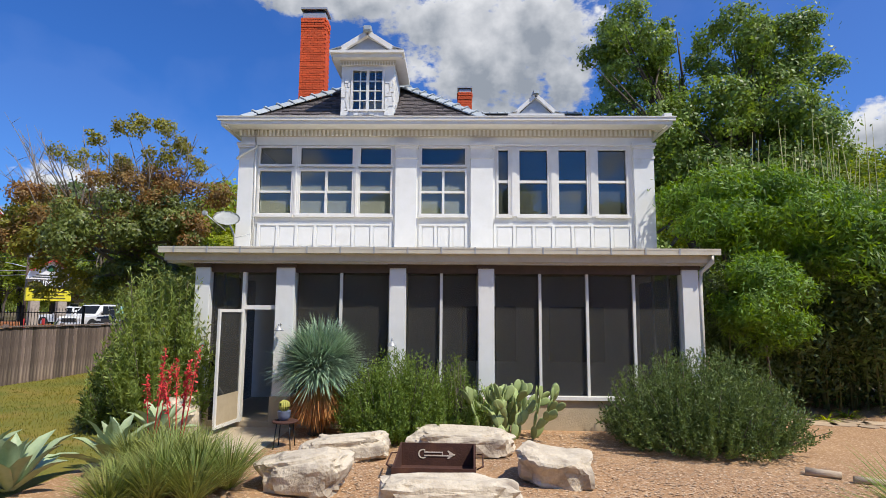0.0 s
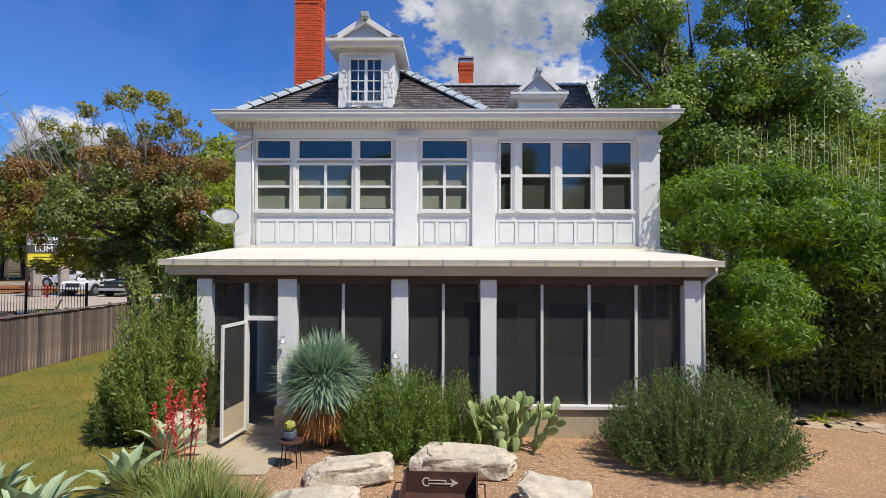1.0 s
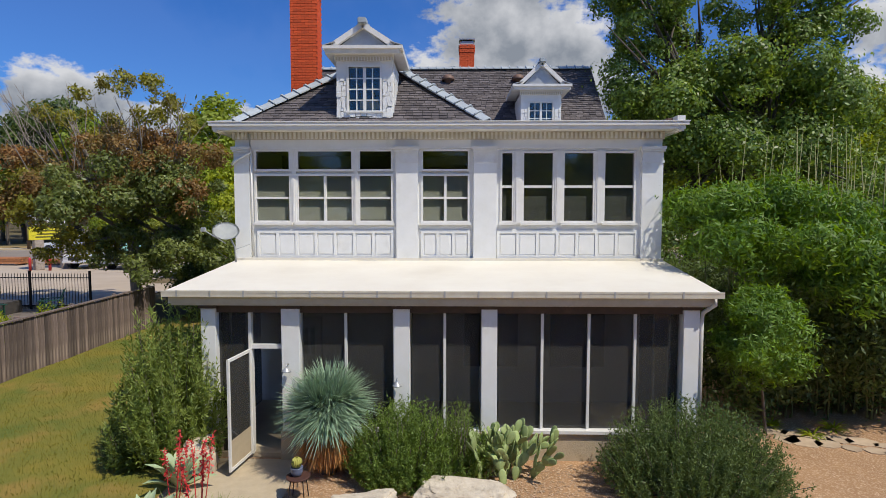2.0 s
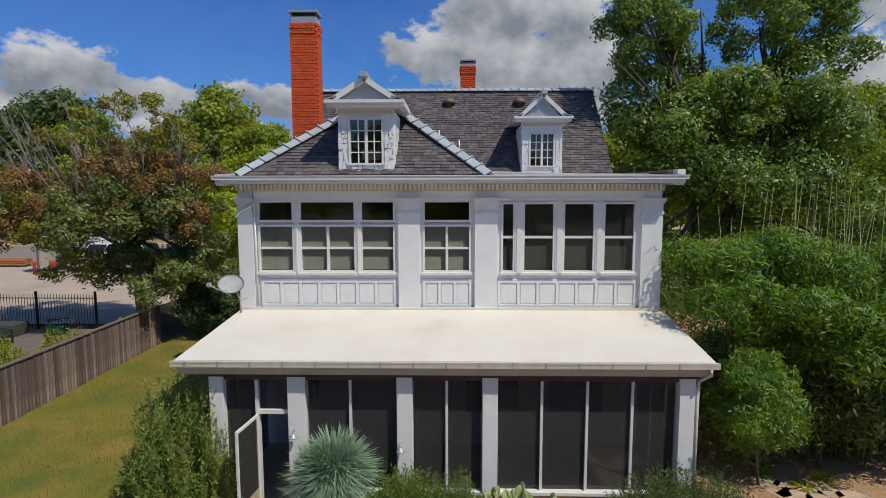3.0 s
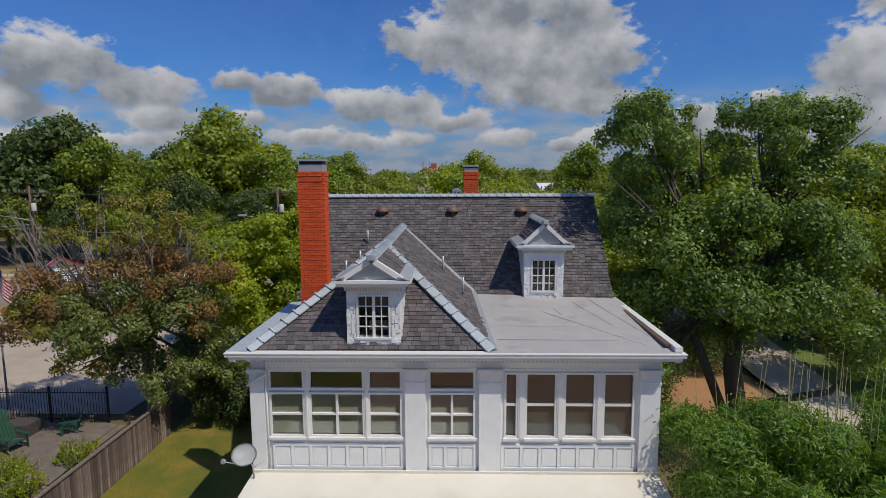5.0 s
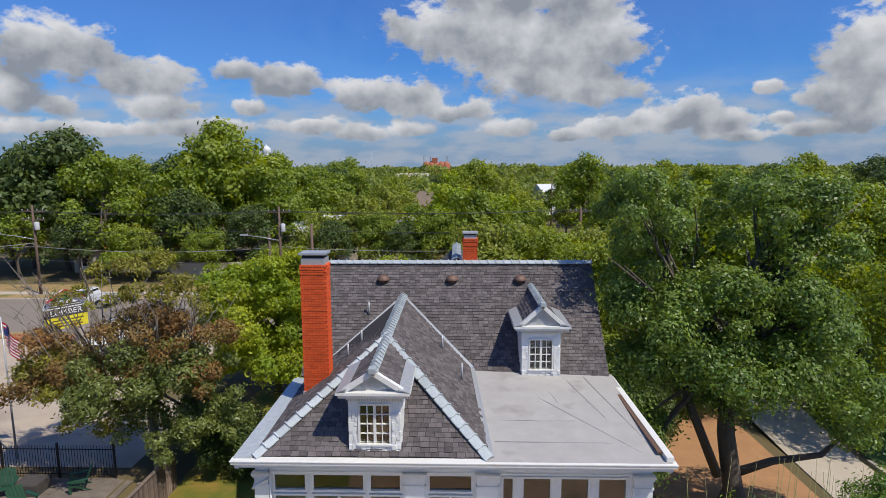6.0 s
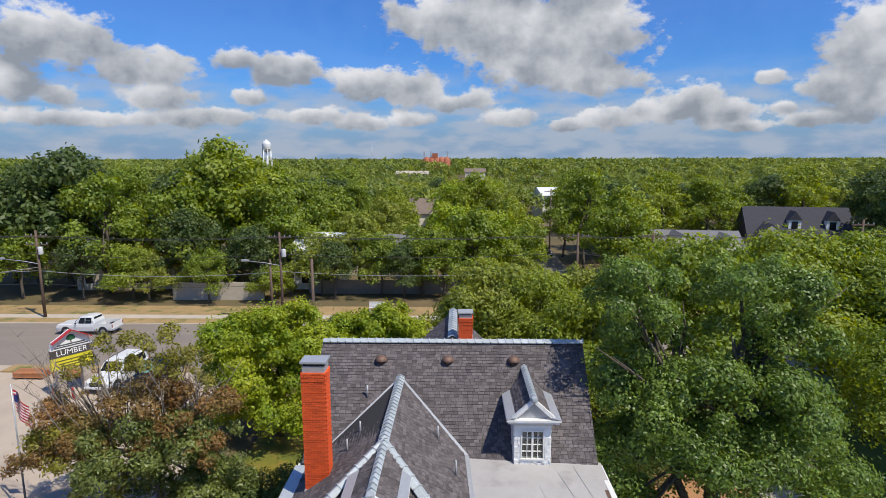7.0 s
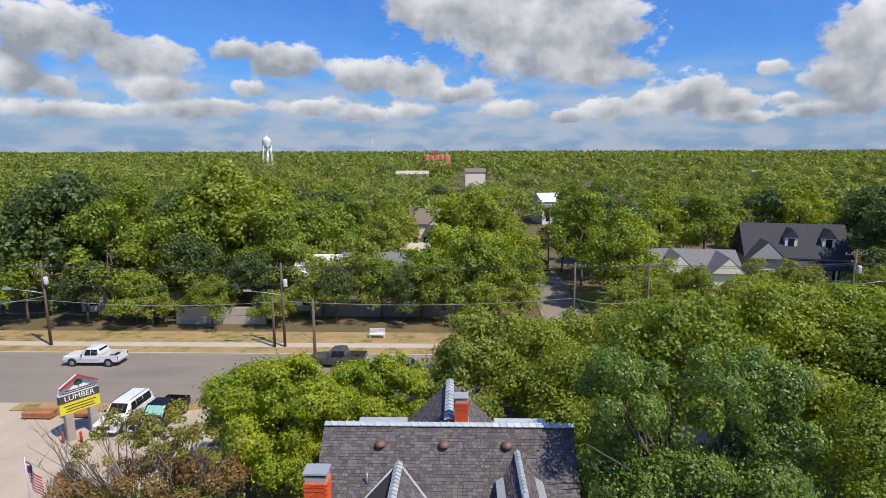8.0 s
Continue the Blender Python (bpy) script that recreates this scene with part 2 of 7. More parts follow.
UNDER = mat("roof felt and dark panes", (0.045, 0.04, 0.04), (0.03, 0.028, 0.028), 8, 0.9)
ZINC = mat("galvanised metal", (0.50, 0.54, 0.55), (0.38, 0.42, 0.43), 6, 0.5, 0.2, bump=0.1, spots=((0.58, 0.60, 0.60), 9, 0.55, 0.8), objrand=0.12)
BRICK = mat("orange red painted brick", (0.74, 0.105, 0.018), (0.62, 0.080, 0.015), 14, 0.75, bump=0.5, bscale=90, objrand=0.14)
MORTAR = mat("painted mortar", (0.52, 0.07, 0.016), (0.44, 0.06, 0.014), 14, 0.85, bump=0.4)
TERRA = mat("rusty roof vent", (0.22, 0.12, 0.08), (0.13, 0.085, 0.065), 12, 0.6, 0.2, bump=0.3)
GLASS = glassmat("window glass", (0.90, 0.92, 0.90))
BLIND = mat("grey roller blind", (0.40, 0.41, 0.37), (0.35, 0.36, 0.32), 2, 0.8, stretch=(1, 1, 6))
# backing that greys the right-hand panes, no real window covering
PANE_BACKING = mat("dark grey pane backing", (0.085, 0.092, 0.090), (0.065, 0.072, 0.070), 2, 0.85, stretch=(1, 1, 5))
# the dimness indoors is put into this dark wall colour
DARKROOM = mat("room wall in a dim shade tone", (0.10, 0.095, 0.085), (0.07, 0.065, 0.06), 2, 0.9)
CURTAIN = mat("cream curtain", (0.62, 0.52, 0.32), (0.5, 0.41, 0.24), 8, 0.85, stretch=(9, 9, 1))
SCREEN = screenmat("dark insect screen", (0.058, 0.057, 0.053), 0.45)
CONC = mat("tan concrete", (0.50, 0.41, 0.28), (0.42, 0.34, 0.23), 5, 0.85, bump=0.3)
WOODGREY = mat("weathered grey plank", (0.205, 0.150, 0.125), (0.115, 0.082, 0.070), 5, 0.85, bump=0.5, bscale=20, stretch=(6, 6, 0.6), objrand=0.48, spots=((0.32, 0.25, 0.20), 3, 0.48, 0.7))
GREYMETAL = mat("grey painted metal", (0.45, 0.46, 0.47), (0.38, 0.39, 0.40), 7, 0.4, 0.3)
IRON = mat("black iron", (0.015, 0.015, 0.016), (0.03, 0.028, 0.027), 9, 0.5, 0.4)
RUST = mat("rusted steel", (0.085, 0.034, 0.022), (0.055, 0.022, 0.015), 7, 0.8, 0.1, bump=0.3, spots=((0.13, 0.055, 0.03), 4, 0.55, 0.8))
LIME = mat("pale limestone", (0.66, 0.58, 0.45), (0.46, 0.38, 0.28), 5, 0.92, bump=1.0, bscale=22, spots=((0.27, 0.22, 0.17), 3.2, 0.53, 0.7))
GRAVEL = mat("tan gravel", (0.43, 0.25, 0.122), (0.31, 0.172, 0.085), 0.7, 0.9, bump=0.9, bscale=55, spots=((0.62, 0.44, 0.28), 30, 0.5, 0.72), detail=10)
STONECHIP = mat("gravel stone", (0.52, 0.38, 0.25), (0.40, 0.27, 0.17), 3, 0.9, island=0.4)
BARK = mat("grey brown bark", (0.13, 0.105, 0.082), (0.075, 0.06, 0.048), 6, 0.9, bump=0.9, bscale=16, stretch=(3, 3, 0.7))
PALEBARK = mat("pale bark", (0.26, 0.22, 0.18), (0.16, 0.135, 0.11), 6, 0.9, bump=0.7, bscale=16, stretch=(3, 3, 0.7))
ASPH = mat("asphalt", (0.255, 0.212, 0.172), (0.205, 0.170, 0.138), 0.35, 0.9, bump=0.3, bscale=30, spots=((0.15, 0.135, 0.125), 0.16, 0.55, 0.75), stretch=(0.3, 1, 1))
LOT = mat("worn concrete lot", (0.47, 0.385, 0.295), (0.39, 0.315, 0.24), 0.4, 0.9, bump=0.25, bscale=20, spots=((0.29, 0.235, 0.185), 0.25, 0.56, 0.78))
WALK = mat("pale pavement", (0.50, 0.43, 0.34), (0.42, 0.355, 0.28), 0.8, 0.9, bump=0.2)
L_TREE = leafmat("oak leaf", (0.255, 0.315, 0.038), (0.155, 0.225, 0.029), 0.5, 0.38, 0.45)
L_PECAN = leafmat("pecan leaf", (0.215, 0.300, 0.058), (0.115, 0.190, 0.040), 0.5, 0.45, 0.42, 0.45)
L_BRIGHT = leafmat("fresh green leaf", (0.390, 0.420, 0.026), (0.190, 0.300, 0.026), 0.5, 0.35, 0.45)
L_BAMBOO = leafmat("bamboo leaf", (0.185, 0.300, 0.038), (0.095, 0.190, 0.030), 0.7, 0.36, 0.42)
L_BROWN = leafmat("autumn brown leaf", (0.330, 0.180, 0.065), (0.215, 0.180, 0.050), 0.6, 0.38, 0.45)
L_OLEA = leafmat("grey green shrub leaf", (0.270, 0.330, 0.080), (0.185, 0.250, 0.055), 1.5, 0.32, 0.4)
L_ROSE = leafmat("rosemary leaf", (0.135, 0.190, 0.055), (0.090, 0.140, 0.040), 2, 0.42, 0.35)
L_MID = leafmat("shrub leaf", (0.180, 0.260, 0.048), (0.125, 0.195, 0.036), 2, 0.4, 0.38)
L_DARKMID = leafmat("mid green street leaf", (0.225, 0.265, 0.070), (0.135, 0.175, 0.048), 0.5, 0.45, 0.45, 0.42)
L_OLIVELEAF = leafmat("thin olive leaf", (0.330, 0.330, 0.040), (0.210, 0.190, 0.045), 0.6, 0.4, 0.45)
# dark leaf; in the thicket and house-side shrubs it also stands for shade
L_DARK = leafmat("dark green and shade-fill leaf", (0.120, 0.165, 0.042), (0.075, 0.118, 0.030), 0.5, 0.4, 0.4)


# ---- mesh helpers ----
def part(name, bm, material, parent=None, label=""):
    me = bpy.data.meshes.new(name)
    bm.to_mesh(me)
    bm.free()
    return link(name, me, material, parent, label)


def link(name, me, material, parent=None, label=""):
    if material and not me.materials:
        me.materials.append(material)
    ob = new(name, me)
    if parent:
        ob.parent = parent
    if label:
        ob["label"] = label
    return ob


def thing(name, label, category, group="", kind="", at=(0, 0, 0), turn=0):
    e = new(name)
    e.empty_display_size = 0.2
    e.matrix_world = pose(*at, 0, 0, turn)
    return tagged(e, label, category, group, kind)


def box(bm, x0, x1, y0, y1, z0, z1, bevel=0.0):
    v = [bm.verts.new(p) for p in ((x0, y0, z0), (x1, y0, z0), (x1, y1, z0), (x0, y1, z0), (x0, y0, z1), (x1, y0, z1), (x1, y1, z1), (x0, y1, z1))]
    f = [bm.faces.new([v[i] for i in q]) for q in ((3, 2, 1, 0), (4, 5, 6, 7), (0, 1, 5, 4), (1, 2, 6, 5), (2, 3, 7, 6), (3, 0, 4, 7))]
    if bevel:
        bmesh.ops.bevel(bm, geom=list({e for q in f for e in q.edges}), offset=bevel, segments=2, affect="EDGES")
    return v


def boxes(*rows, bevel=0.0):
    bm = bmesh.new()
    for r in rows:
        box(bm, *r, bevel=bevel)
    return bm


def prism(bm, poly, thick):
    """A slab from a planar polygon, thickened against its normal."""
    top = [Vector(p) for p in poly]
    n = (top[1] - top[0]).cross(top[2] - top[0]).normalized()
    a = [bm.verts.new(p) for p in top]
    b = [bm.verts.new(p - n * thick) for p in top]
    bm.faces.new(a)
    bm.faces.new(b[::-1])
    for i in range(len(a)):
        j = (i + 1) % len(a)
        bm.faces.new((a[j], a[i], b[i], b[j]))


def slab(poly, thick):
    bm = bmesh.new()
    prism(bm, poly, thick)
    return bm


def tube(bm, pts, radii, seg=7, cap=True):
    rings = []
    pts = [Vector(p) for p in pts]
    for i, p in enumerate(pts):
        d = (pts[min(i + 1, len(pts) - 1)] - pts[max(i - 1, 0)]).normalized()
        s = d.cross(Vector((0.13, 0.27, 0.95)) if abs(d.z) < 0.9 else Vector((1, 0, 0))).normalized()
        t = d.cross(s)
        rings.append([bm.verts.new(p + (s * math.cos(a) + t * math.sin(a)) * radii[i]) for a in (2 * math.pi * k / seg for k in range(seg))])
    for a, b in zip(rings, rings[1:]):
        for k in range(seg):
            f = bm.faces.new((a[k], a[(k + 1) % seg], b[(k + 1) % seg], b[k]))
            f.smooth = True
    if cap:
        bm.faces.new(rings[0][::-1])
        bm.faces.new(rings[-1])


def rod(p, q, r, r2=None, seg=7):
    bm = bmesh.new()
    tube(bm, (p, q), (r, r if r2 is None else r2), seg)
    return bm


def lathe(bm, prof, seg=16, c=(0, 0, 0)):
    rings = [[bm.verts.new((c[0] + r * math.cos(2 * math.pi * k / seg), c[1] + r * math.sin(2 * math.pi * k / seg), c[2] + z)) for k in range(seg)] for r, z in prof]
    for a, b in zip(rings, rings[1:]):
        for k in range(seg):
            bm.faces.new((a[k], a[(k + 1) % seg], b[(k + 1) % seg], b[k])).smooth = True
    bm.faces.new(rings[0][::-1])
    bm.faces.new(rings[-1])


def quads(name, v, material, parent=None, label=""):
    """One mesh of loose four-cornered pieces from an array of shape (n, 4, 3)."""
    n = len(v)
    me = bpy.data.meshes.new(name)
    me.vertices.add(4 * n)
    me.vertices.foreach_set("co", np.ascontiguousarray(v, dtype=np.float32).ravel())
    me.loops.add(4 * n)
    me.loops.foreach_set("vertex_index", np.arange(4 * n, dtype=np.int32))
    me.polygons.add(n)
    me.polygons.foreach_set("loop_start", np.arange(0, 4 * n, 4, dtype=np.int32))
    me.update(calc_edges=True)
    me.materials.append(material)
    return link(name, me, None, parent, label)


def unit(a):
    return a / np.maximum(np.linalg.norm(a, axis=1, keepdims=True), 1e-6)


def leaf_quads(rng, p, out, length, width, spread=0.9, up=0.2, along=False):
    """Diamond leaves at the points p: with their faces roughly outwards, or (along) with their axes that way."""
    n = len(p)
    d = unit(out + rng.normal(0, spread, (n, 3)) + (0, 0, up))
    s = unit(np.cross(d, rng.normal(0, 1, (n, 3))))
    if not along:
        d, s = unit(np.cross(d, s)), s
    L = length * rng.uniform(0.6, 1.3, (n, 1))
    W = width * rng.uniform(0.6, 1.3, (n, 1))
    return np.stack((p, p + d * L * 0.5 + s * W * 0.5, p + d * L, p + d * L * 0.5 - s * W * 0.5), axis=1)


def clump_points(rng, blobs, n, clumps=12, sigma=0.36, lower=0.35):
    """Points in rounded clumps over the shells of ellipsoids, with gaps between the clumps and loose shoots past them."""
    b = np.array(blobs, float)
    area = (b[:, 3] * b[:, 4] + b[:, 4] * b[:, 5] + b[:, 3] * b[:, 5])
    idx = rng.choice(len(b), size=clumps * len(b), p=area / area.sum())
    d = unit(rng.normal(0, 1, (len(idx), 3)))
    d[:, 2] = np.where(d[:, 2] < -lower, -d[:, 2], d[:, 2])
    r = rng.uniform(0.3, 1.0, (len(idx), 1)) ** 0.5
    c = b[idx, :3] + d * r * b[idx, 3:6]
    size = (b[idx, 3] * b[idx, 4] * b[idx, 5]) ** (1 / 3) * sigma * rng.uniform(0.5, 1.5, len(idx))
    k = rng.choice(len(c), size=n, p=size ** 2 / (size ** 2).sum())
    off = unit(rng.normal(0, 1, (n, 3)) + d[k] * 0.3 + (0, 0, 0.2))
    lump = 1 + 0.22 * np.sin(off[:, 0] * 6 + k) * np.cos(off[:, 1] * 5 + k) + 0.15 * np.sin(off[:, 2] * 9 + 2 * k)
    rad = np.where(rng.uniform(0, 1, n) < 0.1, rng.uniform(1.0, 1.5, n), rng.uniform(0.55, 1.0, n) ** 0.5) * lump
    return c[k] + off * (rad * size[k])[:, None] * (1.1, 1.1, 0.92), unit(0.15 * d[k] + off)


def crown(name, blobs, n, length, width, material, parent, seed, clumps=12, sigma=0.36, lower=0.35, spread=0.42, up=0.1):
    rng = np.random.default_rng(seed)
    p, o = clump_points(rng, blobs, n, clumps, sigma, lower)
    return quads(name, leaf_quads(rng, p, o, length, width, spread, up), material, parent)


def limbs(base, top, targets, r, seed, seg=7):
    """A tapered trunk with a bend, and a limb to each target."""
    rng = random.Random(seed)
    bm = bmesh.new()
    base, top = Vector(base), Vector(top)
    j = lambda s: Vector((rng.uniform(-s, s), rng.uniform(-s, s), 0))
    h = (top - base).length
    trunk = [base - Vector((0, 0, 0.1)), base + Vector((0, 0, 0.25 * r / 0.2)), base.lerp(top, 0.4) + j(0.05 * h), base.lerp(top, 0.75) + j(0.05 * h), top]
    tube(bm, trunk, (r * 1.5, r * 1.05, r * 0.85, r * 0.7, r * 0.5), seg)
    for t in targets:
        t = Vector(t)
        s = base.lerp(top, rng.uniform(0.6, 0.98))
        mid = s.lerp(t, 0.5) + j(0.12 * (t - s).length) + Vector((0, 0, 0.1 * (t - s).length))
        tube(bm, (s, s.lerp(mid, 0.5) + j(0.05), mid, t), (r * 0.45, r * 0.36, r * 0.25, r * 0.06), 5)
        for _ in range(3):
            e = t + Vector((rng.uniform(-1, 1), rng.uniform(-1, 1), rng.uniform(-0.2, 0.6))) * 0.22 * (t - s).length
            tube(bm, (mid, mid.lerp(e, 0.5) + j(0.1), e), (r * 0.2, r * 0.13, r * 0.04), 4)
    return bm


def tree(name, label, at, height, spread, material, seed, n=6000, leaf=(0.4, 0.26), trunk=0.2, bark=None, clear=0.3, nblob=9, squash=1.0, clumps=26, group="", sigma=0.24):
    """A tree: trunk with limbs, and a crown of leaf clumps over uneven masses."""
    rng = random.Random(seed)
    t = thing(name, label, "tree", group, at=at)
    blobs = []
    for i in range(nblob):
        a = 2 * math.pi * (i / nblob * 2.4) + rng.uniform(-0.4, 0.4)
        q = i / max(nblob - 1, 1)
        rr = spread * (0.72 * (1 - q) ** 0.6 + 0.05) * rng.uniform(0.75, 1.15)
        z = height * (clear + (1 - clear) * (0.28 + 0.55 * q)) * rng.uniform(0.94, 1.04)
        br = spread * rng.uniform(0.36, 0.5)
        blobs.append((rr * math.cos(a), rr * math.sin(a), min(z, height - br * 0.6 * squash), br, br, br * 0.72 * squash))
    part("trunk", limbs((0, 0, 0), (rng.uniform(-0.3, 0.3), rng.uniform(-0.3, 0.3), height * 0.62), [b[:3] for b in blobs], trunk, seed), bark or BARK, t)
    crown("crown", blobs, n, leaf[0], leaf[1], material, t, seed, clumps=clumps, sigma=sigma)
    return t


# ---- ground: one sheet to the horizon, with the lot and street a little higher ----
def smooth(a, b, v):
    t = min(max((v - a) / (b - a), 0.0), 1.0)
    return t * t * (3 - 2 * t)


def ground_z(x, y):
    left = 0.75 * smooth(-12.9, -14.6, x) * smooth(6, 20, y)
    far = 0.75 * smooth(30, 43, y)
    return max(left, far)


def grid(x0, x1, nx, y0, y1, ny, lift=0.0, rough=0.0):
    bm = bmesh.new()
    vs = [[None] * (ny + 1) for _ in range(nx + 1)]
    for i in range(nx + 1):
        for k in range(ny + 1):
            x, y = x0 + (x1 - x0) * i / nx, y0 + (y1 - y0) * k / ny
            z = ground_z(x, y) + lift + (rough * noise.noise((x * 0.7, y * 0.7, 0)) if rough else 0)
            vs[i][k] = bm.verts.new((x, y, z))
    for i in range(nx):
        for k in range(ny):
            bm.faces.new((vs[i][k], vs[i + 1][k], vs[i + 1][k + 1], vs[i][k + 1])).smooth = True
    return bm


GRASS = mat("dry lawn", (0.235, 0.180, 0.020), (0.085, 0.125, 0.014), 0.55, 0.95, bump=0.8, bscale=60, spots=((0.30, 0.185, 0.04), 0.7, 0.52, 0.74), detail=9)
VERGE = mat("dry verge", (0.40, 0.265, 0.12), (0.29, 0.20, 0.08), 0.5, 0.95, bump=0.6, bscale=40, spots=((0.14, 0.15, 0.035), 0.7, 0.52, 0.7))
FLOORWOODS = mat("shaded woodland floor", (0.150, 0.105, 0.050), (0.100, 0.085, 0.035), 0.12, 0.95, spots=((0.23, 0.16, 0.08), 0.07, 0.55, 0.75))


def ground_sheet():
    xs = [-2600, -600, -150, -70] + [-40 + 2.0 * i for i in range(12)] + [-15.5, -15, -14.5, -14, -13.5, -13, -12.5, -10, -6, 0, 6, 12, 30, 70, 150, 600, 2600]
    ys = [-900, -150, -40, -10, 0] + [2.0 * i for i in range(1, 26)] + [55, 65, 90, 150, 400, 1200, 4500]
    bm = bmesh.new()
    vs = [[bm.verts.new((x, y, ground_z(x, y) - 0.02)) for y in ys] for x in xs]
    for i in range(len(xs) - 1):
        for k in range(len(ys) - 1):
            bm.faces.new((vs[i][k], vs[i + 1][k], vs[i + 1][k + 1], vs[i][k + 1])).smooth = True
    return bm


tagged(part("ground", ground_sheet(), FLOORWOODS), "earth and leaf litter under the trees", "ground", kind="structure")
tagged(part("lawn", grid(-12.7, -5.0, 20, -6, 34, 40, 0.004, 0.03), GRASS), "patchy yellow-green lawn beside the house", "lawn", kind="structure")
tagged(part("gravel_yard", grid(-5.0, 14, 30, -6, 16, 34, 0.012, 0.015), GRAVEL), "tan gravel yard in front of the porch", "gravel", kind="structure")
tagged(part("parking_lot", grid(-75, -18.0, 12, 31, 44.2, 12, 0.02), LOT), "worn concrete parking lot beside the street", "parking lot", kind="structure")
tagged(part("lot_apron", grid(-62, -14.8, 14, 23.5, 31, 6, 0.024), LOT), "stained concrete apron behind the iron fence", "parking lot", kind="structure")
tagged(part("road", grid(-160, 160, 20, 44.2, 56.0, 2, 0.03), ASPH), "sun-bleached asphalt street with patched cracks", "road", kind="structure")
tagged(part("verge", grid(-160, 160, 20, 56.2, 63.5, 2, 0.07), VERGE), "dry grass verge along the street", "verge", kind="structure")
tagged(part("kerb", boxes((-160, 160, 56.0, 56.2, 0.74, 0.90)), WALK), "pale concrete kerb of the street", "kerb", kind="structure")
tagged(part("pavement", boxes((-160, 160, 58.2, 59.6, 0.70, 0.84)), WALK), "pale concrete pavement strip", "pavement", kind="structure")

# ---- house ----
house = thing("house", "white two-storey wooden house with dark shingle roofs", "house", at=(0, 0, 0))
WY = 13.70


def wall_with_holes(bm, x0, x1, y0, y1, z0, z1, holes):
    """A wall of real thickness as one closed mesh, with rectangular openings through it."""
    xs = sorted({x0, x1, *[h[0] for h in holes], *[h[1] for h in holes]})
    zs = sorted({z0, z1, *[h[2] for h in holes], *[h[3] for h in holes]})
    vs = {}

    def vert(i, k, y):
        if (i, k, y) not in vs:
            vs[i, k, y] = bm.verts.new((xs[i], y, zs[k]))
        return vs[i, k, y]

    def solid(i, k):
        if not (0 <= i < len(xs) - 1 and 0 <= k < len(zs) - 1):
            return False
        cx, cz = (xs[i] + xs[i + 1]) / 2, (zs[k] + zs[k + 1]) / 2
        return not any(h[0] < cx < h[1] and h[2] < cz < h[3] for h in holes)

    for i in range(len(xs) - 1):
        for k in range(len(zs) - 1):
            if not solid(i, k):
                continue
            bm.faces.new((vert(i, k, y0), vert(i + 1, k, y0), vert(i + 1, k + 1, y0), vert(i, k + 1, y0)))
            bm.faces.new((vert(i, k + 1, y1), vert(i + 1, k + 1, y1), vert(i + 1, k, y1), vert(i, k, y1)))
            for di, dk, p, q in ((-1, 0, (i, k), (i, k + 1)), (1, 0, (i + 1, k + 1), (i + 1, k)), (0, -1, (i + 1, k), (i, k)), (0, 1, (i, k + 1), (i + 1, k + 1))):
                if not solid(i + di, k + dk):
                    bm.faces.new((vert(*p, y0), vert(*q, y0), vert(*q, y1), vert(*p, y1)))
    bmesh.ops.recalc_face_normals(bm, faces=bm.faces[:])


HOLES = [(-4.90, -1.54, 4.52, 6.28), (-0.84, 0.30, 4.52, 6.28), (1.05, 4.28, 4.52, 6.24)]
bm = bmesh.new()
wall_with_holes(bm, -5.34, 4.88, WY, WY + 0.2, 3.3, 6.84, HOLES)
part("wall", bm, WHITE, house)
part("wall", boxes((-5.34, -5.14, WY + 0.2, 18.9, 0, 6.84)), WHITE, house)
part("wall", boxes((4.68, 4.88, WY + 0.2, 18.9, 0, 6.84)), WHITE, house)
part("wall", boxes((-5.14, 4.68, WY, WY + 0.2, 0, 3.298)), WHITE, house)
part("wall", boxes((-5.30, 5.00, 18.9, 26.4, 0, 6.9)), WHITE, house)
# room shell behind the upper windows, coloured dark for an unlit interior
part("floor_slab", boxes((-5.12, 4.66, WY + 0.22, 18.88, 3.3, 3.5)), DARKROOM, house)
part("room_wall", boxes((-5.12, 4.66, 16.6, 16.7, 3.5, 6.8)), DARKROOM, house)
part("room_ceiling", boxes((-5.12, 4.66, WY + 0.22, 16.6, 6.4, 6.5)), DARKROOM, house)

# flat-faced pilasters with stepped capitals
for x0, x1 in ((-5.37, -5.00), (-1.45, -0.93), (0.41, 0.96), (4.42, 4.91)):
    pil = part("pilaster", boxes((x0, x1, WY - 0.10, WY, 3.62, 5.94)), WHITE, house)
    part("capital", boxes((x0 - 0.02, x1 + 0.02, WY - 0.12, WY, 5.94, 6.0), (x0, x1, WY - 0.105, WY, 6.0, 6.2), (x0 - 0.03, x1 + 0.03, WY - 0.14, WY, 6.2, 6.26), (x0 - 0.05, x1 + 0.05, WY - 0.17, WY, 6.26, 6.33)), TRIM, pil)

# frieze, dentils, eave box and gutter edge
part("frieze", boxes((-5.36, 4.90, WY - 0.03, WY, 6.33, 6.52), (-5.36, 4.90, WY - 0.05, WY, 6.29, 6.33)), WHITE, house)
part("dentil_rail", boxes((-5.40, 4.94, WY - 0.07, WY - 0.03, 6.50, 6.70)), EAVE, house)
bm = bmesh.new()
box(bm, 0, 0.05, -0.055, 0, 0, 0.15)
dentil_me = bpy.data.meshes.new("dentil")
bm.to_mesh(dentil_me)
bm.free()
for i in range(98):
    link("dentil", dentil_me, TRIM, house).location = (-5.38 + 0.105 * i, WY - 0.07, 6.52)
part("soffit", boxes((-5.68, 5.22, 13.32, WY, 6.68, 6.72)), TRIM, house)
part("fascia", boxes((-5.72, 5.26, 13.22, 13.32, 6.68, 6.84)), TRIM, house)
